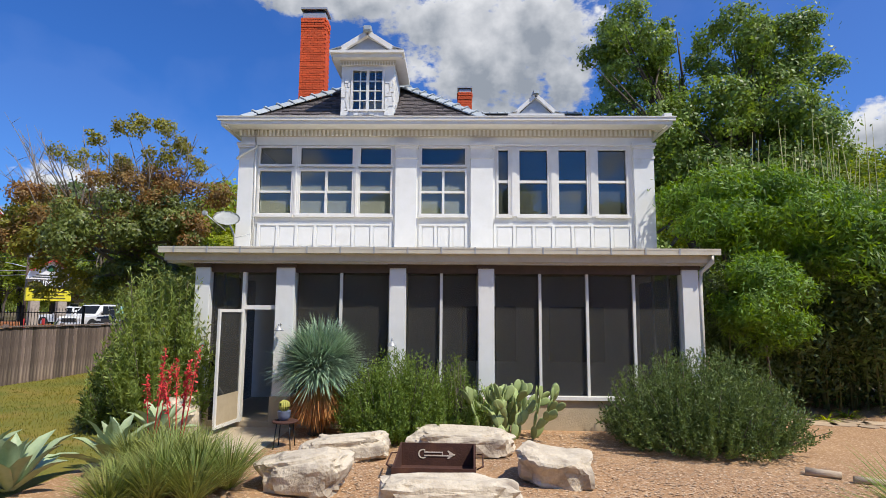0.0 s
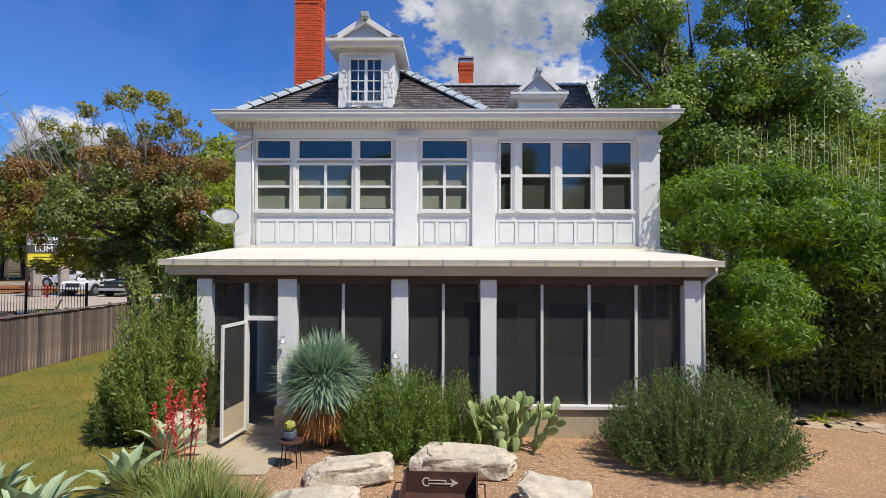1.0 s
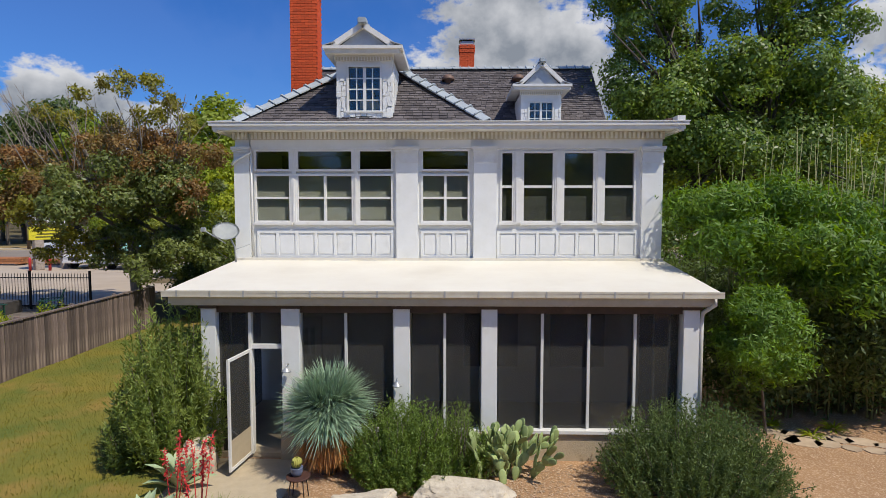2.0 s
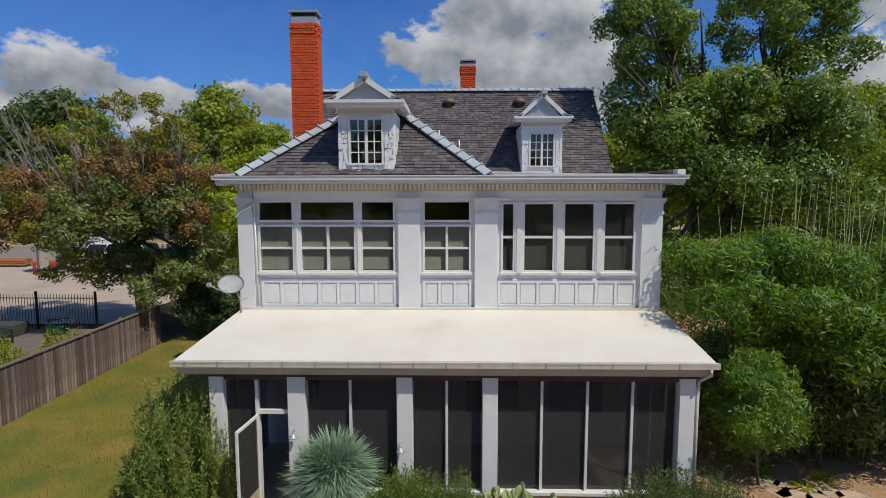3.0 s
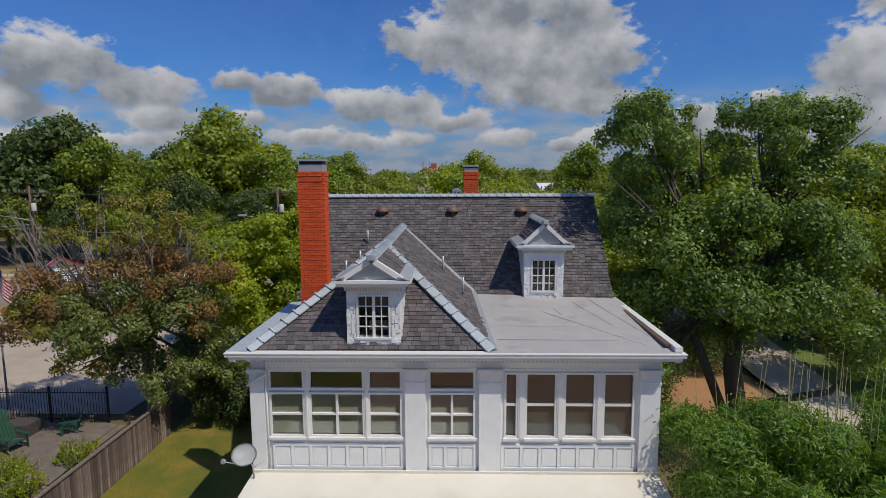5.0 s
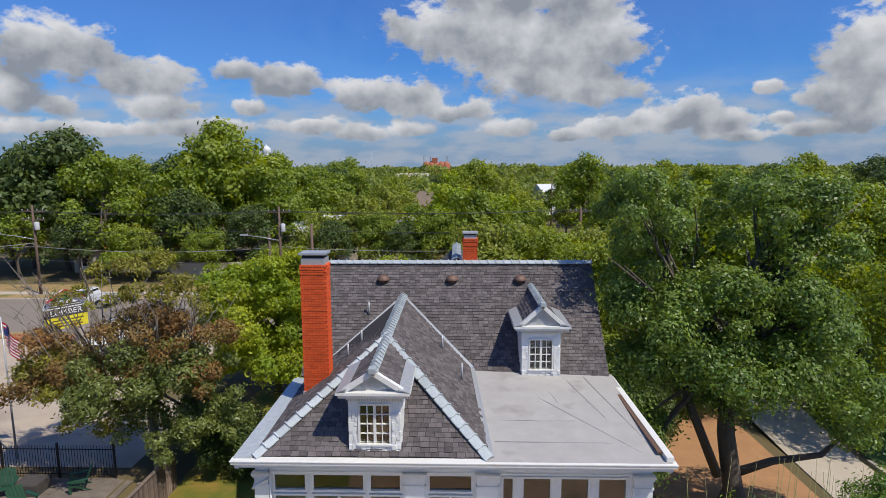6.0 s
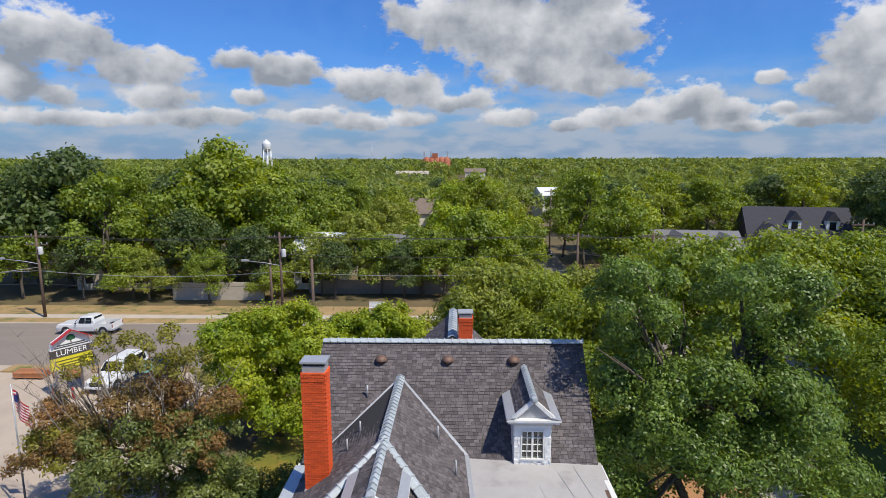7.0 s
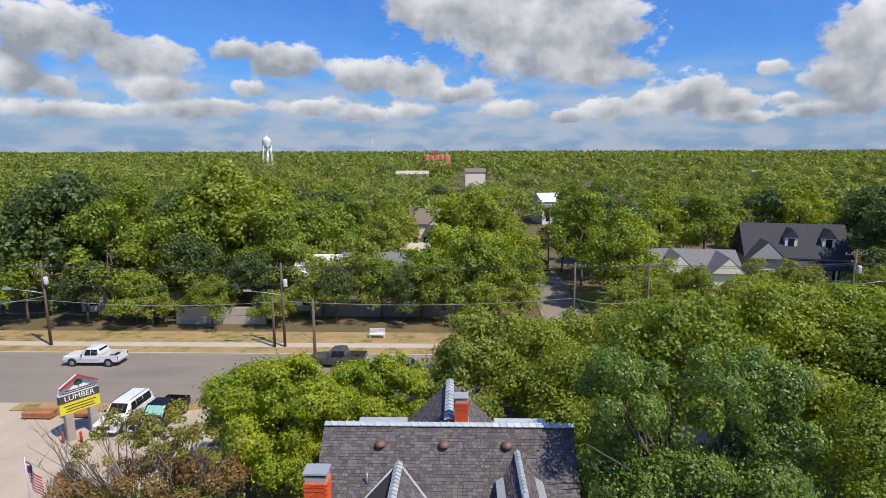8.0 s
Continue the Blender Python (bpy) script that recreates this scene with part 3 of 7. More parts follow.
part("fascia", boxes((-5.70, -5.60, 13.22, 18.9, 6.64, 6.86)), TRIM, house)
part("fascia", boxes((5.12, 5.22, 13.22, 18.9, 6.64, 6.86)), TRIM, house)
part("soffit", boxes((-5.60, -5.34, WY, 18.9, 6.66, 6.70)), TRIM, house)
part("soffit", boxes((4.88, 5.12, WY, 18.9, 6.66, 6.70)), TRIM, house)
part("eave_edge", boxes((-5.78, 5.32, 13.16, 13.22, 6.77, 6.845)), TRIM, house)
part("drip_edge", boxes((-5.80, 5.34, 13.14, 13.40, 6.848, 6.868)), TRIM, house)
part("crown_moulding", boxes((-5.70, 5.24, 13.20, 13.218, 6.68, 6.77)), TRIM, house)

# raised panels under the windows
for x0, x1, n in ((-4.86, -1.52, 7), (-0.86, 0.34, 3), (0.98, 4.36, 7)):
    part("panel_rail", boxes((x0, x1, WY - 0.035, WY, 4.26, 4.34), (x0, x1, WY - 0.035, WY, 3.62, 3.72)), WHITE, house)
    for i in range(n + 1):
        cx = x0 + 0.03 + (x1 - x0 - 0.06) * i / n
        part("batten", boxes((cx - 0.035, cx + 0.035, WY - 0.035, WY, 3.72, 4.26)), WHITE, house)
        if i < n:
            w = (x1 - x0 - 0.06) / n
            part("panel", boxes((cx + 0.06, cx + w - 0.06, WY - 0.016, WY, 3.76, 4.22)), WHITE, house)


def window(x0, x1, z0, z1, rails, mulls, y=WY, parent=house, blind=0.0, sill=True, fr=0.05, depth=0.06, glass_y=0.05, room=True):
    """A window: casing, sash bars, a pane to each light, sill, and a blind behind."""
    w = part("window", boxes((x0 - fr, x1 + fr, y - 0.03, y + 0.03, z1, z1 + fr), (x0 - fr, x1 + fr, y - 0.03, y + 0.03, z0 - fr, z0), (x0 - fr, x0, y - 0.03, y + 0.03, z0, z1), (x1, x1 + fr, y - 0.03, y + 0.03, z0, z1)), TRIM, parent)
    bm = bmesh.new()
    for z, t in rails:
        box(bm, x0, x1, y - 0.005, y + 0.06, z - t, z + t)
    for xm, za, zb, t in mulls:
        box(bm, xm - t, xm + t, y - 0.008, y + 0.058, za, zb)
    if rails or mulls:
        part("sash_bar", bm, TRIM, w)
    pane = part("pane", boxes((x0, x1, y + glass_y, y + glass_y + 0.006, z0, z1)), GLASS, w)
    pane.visible_shadow = False
    if sill:
        part("sill", boxes((x0 - 0.08, x1 + 0.08, y - 0.10, y - 0.03, z0 - fr - 0.05, z0 - fr + 0.01)), TRIM, w)
    if blind:
        part("blind", boxes((x0, x1, y + 0.13, y + 0.14, z1 - blind * (z1 - z0), z1)), BLIND, w, "grey roller blind")
    return w


for a, b, kids in ((-4.86, -4.06, ()), (-3.84, -2.54, (-3.19,)), (-2.34, -1.58, ()), (-0.81, 0.27, (-0.27,))):
    window(a, b, 5.80, 6.23, (), (), sill=False)
    window(a, b, 4.56, 5.64, ((5.11, 0.025),), [(k, 4.56, 5.64, 0.03) for k in kids])
    part("blind", boxes((a, b, WY + 0.075, WY + 0.085, 4.57 + 0.02 * random.random(), 5.7)), BLIND, house, "half-drawn grey roller blind")
for a, b in ((1.10, 1.34), (1.62, 2.31), (2.59, 3.28), (3.56, 4.25)):
    window(a, b, 4.56, 6.18, ((5.38, 0.03),), ())
    # not a real blind: plain sheet added behind the glass to set its grey
    part("blind", boxes((a, b, WY + 0.075, WY + 0.085, 4.57, 6.17)), PANE_BACKING, house, "dark grey sheet added to tone the pane")
# posts between the lights of each group
for x0, x1, z0, z1 in ((-4.01, -3.89, 4.5, 6.28), (-2.49, -2.39, 4.5, 6.28), (1.39, 1.57, 4.5, 6.24), (2.36, 2.54, 4.5, 6.24), (3.33, 3.51, 4.5, 6.24)):
    part("window_post", boxes((x0, x1, WY - 0.045, WY + 0.1, z0, z1), (x0 + 0.04, x1 - 0.04, WY - 0.06, WY - 0.045, z0, z1)), TRIM, house)
for x0, x1 in ((-4.90, -1.54), (-0.84, 0.30)):
    part("transom_bar", boxes((x0, x1, WY + 0.035, WY + 0.1, 5.64, 5.80)), TRIM, house)

# ---- roofs ----
RZ, APEX, RBACK = 6.89, Vector((-2.22, 16.31, 9.04)), Vector((-2.17, 21.25, 9.24))
MS, MY0, MZ0, RY, RIDGE = 0.885, 18.70, 6.98, 22.50, 10.34
HL, HR = Vector((-5.26, 13.40, RZ)), Vector((0.74, 13.40, RZ))
VR, VL = Vector((0.42, 18.95, 7.20)), Vector((-4.85, 18.95, 7.20))


def shingles(poly, up, along, size=(0.21, 0.135), parent=house, singles=0, seed=1, clip=None):
    """Overlapping tabs on a roof plane, cut to the polygon; the first rows may be objects of their own."""
    rng = random.Random(seed)
    P = [Vector(p) for p in poly]
    o = P[0]
    n = along.cross(up).normalized()
    uv = [((p - o).dot(along), (p - o).dot(up)) for p in P]
    lo, hi = min(v for _, v in uv), max(v for _, v in uv)

    def span(v):
        xs = []
        for (a, b), (c, d) in zip(uv, uv[1:] + uv[:1]):
            if (b - v) * (d - v) < 0:
                xs.append(a + (c - a) * (v - b) / (d - b))
        return (min(xs), max(xs)) if len(xs) > 1 else None

    quadsv, made, shared = [], 0, {}
    bm = bmesh.new()
    row = 0
    v = lo
    while v < hi - 0.02:
        s = span(v + size[1] * 0.5)
        if s:
            u = s[0] - (row % 2) * size[0] * 0.5 - rng.uniform(0, 0.08)
            while u < s[1]:
                w = size[0] * rng.uniform(0.75, 1.2)
                a, b = max(u, s[0]), min(u + w - 0.014, s[1])
                if b - a > 0.03:
                    t = rng.uniform(0.014, 0.032)
                    e = rng.uniform(-0.012, 0.012)
                    lowp, hip = v + e, min(v + size[1] * 1.25, hi)
                    c = [o + along * a + up * lowp, o + along * b + up * lowp, o + along * b + up * hip, o + along * a + up * hip]
                    top = [c[0] + n * t, c[1] + n * t, c[2] + n * 0.002, c[3] + n * 0.002]
                    tgt = bm
                    if made < singles:
                        tgt = bmesh.new()
                    q = [tgt.verts.new(p) for p in top]
                    g = [tgt.verts.new(p) for p in c[:2]]
                    tgt.faces.new(q)
                    tgt.faces.new((g[0], g[1], q[1], q[0]))
                    tgt.faces.new((g[0], q[0], q[3]))
                    tgt.faces.new((g[1], q[2], q[1]))
                    if made < singles:
                        part("shingle", tgt, SHINGLE_OB, parent)
                    made += 1
                u += w
        v += size[1]
        row += 1
    ob = part("shingles", bm, SHINGLE, parent)
    ob["kind"] = "stuff"
    return ob


def roof_plane(poly, eave_a, eave_b, singles=0, seed=1, thick=0.06, parent=house):
    P = [Vector(p) for p in poly]
    along = (Vector(eave_b) - Vector(eave_a)).normalized()
    n = (P[1] - P[0]).cross(P[2] - P[0]).normalized()
    if n.z < 0:
        P.reverse()
        n = -n
    up = n.cross(along).normalized()
    if up.z < 0:
        up, along = -up, -along
    r = part("roof", slab(P, thick), UNDER, parent)
    ob = shingles([P[0] + n * 0.001, *[p + n * 0.001 for p in P[1:]]], up, along, parent=parent, singles=singles, seed=seed)
    return r


# front hip, its two long sides, the main front slope and the rear
roof_plane((HL, HR, APEX), HL, HR, singles=290, seed=3)
roof_plane((HR, VR, RBACK, APEX), HR, VR, seed=4)
HLB = Vector((-5.30, 18.9, RZ))
roof_plane((VL + Vector((-0.5, 0, -0.30)), HL, APEX, RBACK), VL + Vector((-0.5, 0, -0.30)), HL, seed=5)
main = [Vector((-5.52, MY0, MZ0)), Vector((5.12, MY0, MZ0)), Vector((5.26, RY, RIDGE)), Vector((-5.52, RY, RIDGE))]
roof_plane(main, main[0], main[1], seed=6)
roof_plane((Vector((5.26, RY, RIDGE)), Vector((5.26, 26.6, 6.8)), Vector((-5.52, 26.6, 6.8)), Vector((-5.52, RY, RIDGE))), Vector((5.26, 26.6, 6.8)), Vector((-5.52, 26.6, 6.8)), seed=7)
# street wing with its own ridge
for sx, sd in ((-1, 8), (1, 9)):
    c = -0.12
    a, b = Vector((c, 22.6, 10.46)), Vector((c, 26.9, 10.46))
    e0, e1 = Vector((c + sx * 3.3, 22.6 + 3.2, 7.2)), Vector((c + sx * 3.3, 26.9, 7.2))
    roof_plane((a, b, e1, e0) if sx > 0 else (b, a, e0, e1), e0, e1, seed=sd)
# gable ends
for gx in (-5.40, 5.05):
    part("gable_wall", slab(((gx, 18.9, 6.9), (gx, 26.4, 6.9), (gx, RY, RIDGE - 0.16)), 0.1), WHITE, house)
# flat felt roof
flat = [Vector((0.60, 13.24, 6.873)), Vector((5.24, 13.24, 6.873)), Vector((5.24, 18.9, 7.03)), Vector((0.30, 18.98, 7.16))]
part("flat_roof", slab(flat, 0.05), FLATROOF, house, "grey felt flat roof with seams")
for a, b in (((0.9, 14.2), (4.0, 14.2)), ((0.8, 15.4), (3.3, 15.42)), ((0.7, 16.6), (2.4, 16.62)), ((0.6, 17.7), (1.7, 17.72)), ((1.3, 18.6), (4.6, 13.8)), ((2.6, 18.6), (3.0, 16.6)), ((3.5, 18.6), (4.2, 15.6)), ((4.2, 18.6), (4.9, 14.6)), ((1.0, 18.8), (1.6, 17.8))):
    za = 6.885 + 0.03 * (a[1] - 13.16) + 0.004 * (4 - a[0])
    zb = 6.885 + 0.03 * (b[1] - 13.16) + 0.004 * (4 - b[0])
    part("felt_seam", rod((*a, za), (*b, zb), 0.006, seg=5), GREYMETAL, house)
part("parapet", boxes((5.10, 5.28, 13.30, 18.8, 6.88, 7.0)), TRIM, house)
part("roof_gutter", boxes((4.98, 5.10, 13.6, 18.6, 6.93, 6.985)), TERRA, house, "rusty debris-filled gutter line")
part("box_gutter", slab(((-5.76, 13.3, 6.9), (-5.28, 13.3, 6.93), (-5.28, 18.7, 6.93), (-5.76, 18.7, 6.9)), 0.05), ZINC, house, "galvanised box gutter")


def cap_run(a, b, n, width=0.20, name="ridge_cap", tilt=0.14):
    """Folded metal caps, one object each on a shared mesh, along a hip or ridge."""
    a, b = Vector(a), Vector(b)
    d = b - a
    L = d.length / n
    bm = bmesh.new()
    w, h = width, 0.06
    prof = [(-w, -0.075), (-0.02, 0.02), (0.02, 0.02), (w, -0.075)]
    for y0, y1, zz in ((0, L * 0.90, 0.0), (L * 0.90, L * 1.0, 0.045)):
        f = [bm.verts.new((x, y0, z + zz + 0.02)) for x, z in prof]
        g = [bm.verts.new((x, y1, z + zz + 0.02)) for x, z in prof]
        lf = [bm.verts.new((x, y0, z + zz - 0.01)) for x, z in prof]
        lg = [bm.verts.new((x, y1, z + zz - 0.01)) for x, z in prof]
        for i in range(3):
            bm.faces.new((f[i], f[i + 1], g[i + 1], g[i]))
            bm.faces.new((f[i + 1], f[i], lf[i], lf[i + 1]))
            bm.faces.new((g[i], g[i + 1], lg[i + 1], lg[i]))
        bm.faces.new((f[0], g[0], lg[0], lf[0]))
        bm.faces.new((g[3], f[3], lf[3], lg[3]))
    me = bpy.data.meshes.new(name)
    bm.to_mesh(me)
    bm.free()
    y = d.normalized()
    x = y.cross(Vector((0, 0, 1))).normalized()
    z = x.cross(y)
    rot = Matrix((x, y, z)).transposed().to_4x4()
    for i in range(n):
        ob = link(name, me, ZINC, house)
        ob.matrix_world = Matrix.Translation(a + d * (i / n)) @ rot


cap_run(HL + Vector((-0.02, -0.04, 0.04)), APEX + Vector((0, 0, 0.18)), 13, 0.17, "hip_cap")
cap_run(HR + Vector((0.02, -0.04, 0.04)), APEX + Vector((0, 0, 0.18)), 13, 0.17, "hip_cap")
cap_run(APEX + Vector((0, 0, 0.16)), RBACK + Vector((0, 0, 0.06)), 20, 0.17)
cap_run((-5.5, RY, RIDGE + 0.06), (5.28, RY, RIDGE + 0.06), 34, 0.17)
cap_run((-0.12, 22.7, 10.5), (-0.12, 26.95, 10.5), 12, 0.2)
part("ridge_deck", boxes((-4.15, -2.0, 23.1, 23.6, 9.4, 10.10)), ZINC, house)
part("ridge_deck", boxes((1.9, 4.2, 23.1, 23.6, 9.4, 10.10)), ZINC, house)
for a, b in ((RBACK, VR), (RBACK, VL)):
    part("valley_flashing", slab([a + Vector((-0.05, 0, 0.04)), a + Vector((0.05, 0, 0.04)), b + Vector((0.08, -0.02, 0.04)), b + Vector((-0.05, -0.02, 0.04))] if b is VR else [a + Vector((0.05, 0, 0.04)), a + Vector((-0.05, 0, 0.04)), b + Vector((-0.08, -0.02, 0.04)), b + Vector((0.05, -0.02, 0.04))][::-1][::-1], 0.02), GREYMETAL, house)
part("edge_flashing", slab((HR + Vector((-0.06, 0, 0.05)), HR + Vector((0.10, 0, 0.02)), VR + Vector((0.10, 0, 0.0)), VR + Vector((-0.06, 0, 0.08))), 0.03), GREYMETAL, house)
for x, y in ((-3.0, 21.75), (-0.3, 21.75), (2.35, 21.75)):
    v = part("roof_vent", bmesh.new(), TERRA, house, "rusty domed roof vent")
    bm = bmesh.new()
    lathe(bm, ((0.12, -0.2), (0.12, 0.05), (0.24, 0.06), (0.25, 0.10), (0.20, 0.20), (0.10, 0.26), (0.02, 0.28)), 14)
    bm.to_mesh(v.data)
    bm.free()
    v.location = (x, y, MZ0 + MS * (y - MY0) + 0.02)
for x, y, z in ((-3.35, 18.6, 8.25), (-3.65, 17.7, 8.05), (0.05, 17.2, 7.6), (-0.6, 18.7, 8.05), (-3.4, 20.6, 8.75)):
    part("vent_pipe", rod((x, y, z - 0.15), (x, y, z + 0.42), 0.035), GREYMETAL, house)


# ---- dormers ----
def dormer(cx, y, z0, hw, ew, ez, pz, yback, yb2, base_back, lit_curtain):
    """Gabled dormer: shingled cheeks, boxed cornice with dentils, pediment, small-paned window."""
    d = thing("dormer", "", "")
    for k in ("label", "category"):
        if k in d:
            del d[k]
    d.parent = house
    wz = ez - 0.22
    wx0, wx1, wz0, wz1 = cx - 0.37, cx + 0.37, z0 + 0.24, z0 + 1.26
    bm = bmesh.new()
    wall_with_holes(bm, cx - hw, cx + hw, y, y + 0.1, z0 - 0.1, wz, [(wx0, wx1, wz0, wz1)])
    part("front_wall", bm, WHITE, d)
    for s in (-1, 1):
        x = cx + s * hw
        a = [(x, y + 0.1, z0 - 0.1), (x, y + 0.1, wz), (x, yb2, wz), (x, base_back, z0)]
        if s > 0:
            a = a[::-1]
        part("cheek", slab(a, 0.06), WHITE, d)
    # scalloped shingles on the front and the cheeks
    rng = random.Random(int(cx * 10))
    bm = bmesh.new()
    z = z0 - 0.02
    row = 0
    while z < wz - 0.25:
        for xa, xb in ((cx - hw, wx0 - 0.07), (wx1 + 0.07, cx + hw)):
            if z > z0 + 1.05:
                continue
            x = xa
            while x < xb - 0.03:
                w = rng.uniform(0.07, 0.13)
                box(bm, x + 0.004, min(x + w, xb) - 0.004, y - rng.uniform(0.022, 0.05), y, z + rng.uniform(-0.025, 0.012), z + 0.112)
                x += w
        if z < z0 + 0.12:
            x = cx - hw
            while x < cx + hw - 0.03:
                w = rng.uniform(0.08, 0.14)
                box(bm, x + 0.004, min(x + w, cx + hw) - 0.004, y - rng.uniform(0.03, 0.07), y, z + rng.uniform(-0.02, 0.01), z + 0.1)
                x += w
        for s in (-1, 1):
            yy = y + 0.1
            end = base_back + (yb2 - base_back) * min(max((z - z0) / (wz - z0), 0), 1)
            while yy < end - 0.05:
                w = rng.uniform(0.09, 0.14)
                xx = cx + s * hw
                box(bm, xx if s > 0 else xx - rng.uniform(0.014, 0.03), xx + rng.uniform(0.014, 0.03) if s > 0 else xx, yy, yy + w - 0.008, z + rng.uniform(-0.02, 0.01), z + 0.115)
                yy += w
        z += 0.12
        row += 1
    part("wall_shingles", bm, WHITE, d)["kind"] = "stuff"
    # cornice box, dentils
    part("cornice", boxes((cx - ew, cx + ew, y - 0.30, y - 0.02, ez - 0.07, ez), (cx - ew + 0.06, cx + ew - 0.06, y - 0.24, y - 0.02, ez - 0.16, ez - 0.07), (cx - hw - 0.04, cx + hw + 0.04, y - 0.06, y, wz - 0.06, ez - 0.16)), TRIM, d)
    bm = bmesh.new()
    box(bm, 0, 0.035, -0.03, 0, 0, 0.08)
    me = bpy.data.meshes.new("dentil")
    bm.to_mesh(me)
    bm.free()
    for i in range(int(2 * hw / 0.07) + 1):
        link("dentil", me, EAVE, d).location = (cx - hw + 0.07 * i, y - 0.06, wz - 0.07)
    for s in (-1, 1):
        x0, x1 = sorted((cx + s * (hw - 0.05), cx + s * ew))
        part("side_eave", boxes((x0, x1, y - 0.02, yb2, ez - 0.12, ez)), TRIM, d)
        # sloping roof side, with a pale metal skirt along the eave
        pk = Vector((cx, y - 0.12, pz))
        pb = Vector((cx, yback, pz))
        inn = cx + s * (hw - 0.02)
        e0, e1 = Vector((inn, y - 0.12, ez + 0.05)), Vector((inn, yb2 + 0.25, ez + 0.05))
        roof_plane((e0, e1, pb, pk) if s > 0 else (pk, pb, e1, e0), e0, e1, parent=d, seed=int(30 + s))
        o0, o1 = Vector((cx + s * ew, y - 0.30, ez + 0.012)), Vector((cx + s * ew, yb2, ez + 0.012))
        i0, i1 = Vector((inn, y - 0.30, ez + 0.10)), Vector((inn, yb2 + 0.2, ez + 0.10))
        part("eave_skirt", slab((i0, o0, o1, i1) if s < 0 else (o0, i0, i1, o1), -0.02), GREYMETAL, d)
        # pediment rake
        a, b = Vector((cx + s * (hw + 0.06), y - 0.2, ez + 0.02)), Vector((cx, y - 0.2, pz - 0.02))
        nrm = Vector((-(b - a).z, 0, (b - a).x)).normalized() * 0.06
        if nrm.z < 0:
            nrm = -nrm
        bm = bmesh.new()
        q = [a - nrm, b - nrm, b + nrm, a + nrm]
        vs = [[bm.verts.new(p + Vector((0, yy, 0))) for p in q] for yy in (-0.03, 0.12)]
        for i in range(4):
            j = (i + 1) % 4
            bm.faces.new((vs[0][i], vs[0][j], vs[1][j], vs[1][i]))
        bm.faces.new(vs[0][::-1])
        bm.faces.new(vs[1])
        part("rake_board", bm, TRIM, d)
    part("pediment", slab(((cx - hw, y - 0.1, ez), (cx + hw, y - 0.1, ez), (cx, y - 0.1, pz - 0.05)), 0.05), GREYMETAL, d, "grey pediment panel")
    part("peak_block", boxes((cx - 0.10, cx + 0.10, y - 0.34, y - 0.08, pz - 0.02, pz + 0.12), bevel=0.02), ZINC, d)
    cap = Vector((cx, y - 0.2, pz + 0.06))
    n = max(6, int((yback - y) / 0.22))
    cap_run(cap, Vector((cx, yback, pz + 0.06)), n, 0.13, "dormer_cap")
    # window, two leaves of eight lights
    rails = [(wz0 + (wz1 - wz0) * k / 4, 0.012) for k in (1, 2, 3)]
    mulls = [(cx, wz0, wz1, 0.035), (cx - 0.19, wz0, wz1, 0.012), (cx + 0.19, wz0, wz1, 0.012)]
    fr = 0.05
    part("window_frame", boxes((wx0 - fr, wx1 + fr, y - 0.045, y + 0.03, wz1, wz1 + fr), (wx0 - fr - 0.03, wx1 + fr + 0.03, y - 0.08, y + 0.03, wz0 - fr, wz0), (wx0 - fr, wx0, y - 0.045, y + 0.03, wz0, wz1), (wx1, wx1 + fr, y - 0.045, y + 0.03, wz0, wz1)), TRIM, d)
    bm = bmesh.new()
    for zz, t in rails:
        box(bm, wx0, wx1, y, y + 0.05, zz - t, zz + t)
    for xx, za, zb, t in mulls:
        box(bm, xx - t, xx + t, y - 0.004, y + 0.048, za, zb)
    part("muntin", bm, TRIM, d)
    for k in range(4):
        for c in range(4):
            xa = wx0 + (wx1 - wx0) * c / 4
            za = wz0 + (wz1 - wz0) * k / 4
            p = part("pane", boxes((xa, xa + (wx1 - wx0) / 4, y + 0.022, y + 0.027, za, za + (wz1 - wz0) / 4)), GLASS, d)
            p.visible_shadow = False
    # dark sheet added behind the panes for an unlit attic
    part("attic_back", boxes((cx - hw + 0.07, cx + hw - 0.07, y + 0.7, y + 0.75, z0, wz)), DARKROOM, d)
    if lit_curtain:
        part("curtain", boxes((cx - 0.16, cx + 0.30, y + 0.3, y + 0.33, wz0, wz0 + 0.34), bevel=0.01), CURTAIN, d, "cream curtain")
    return d


dormer(-2.19, 13.58, 6.93, 0.665, 0.93, 8.62, 9.13, 16.2, 15.2, 13.55, True)
dormer(2.76, 18.68, 7.06, 0.655, 0.95, 8.86, 9.56, 21.6, 20.6, 18.8, False)


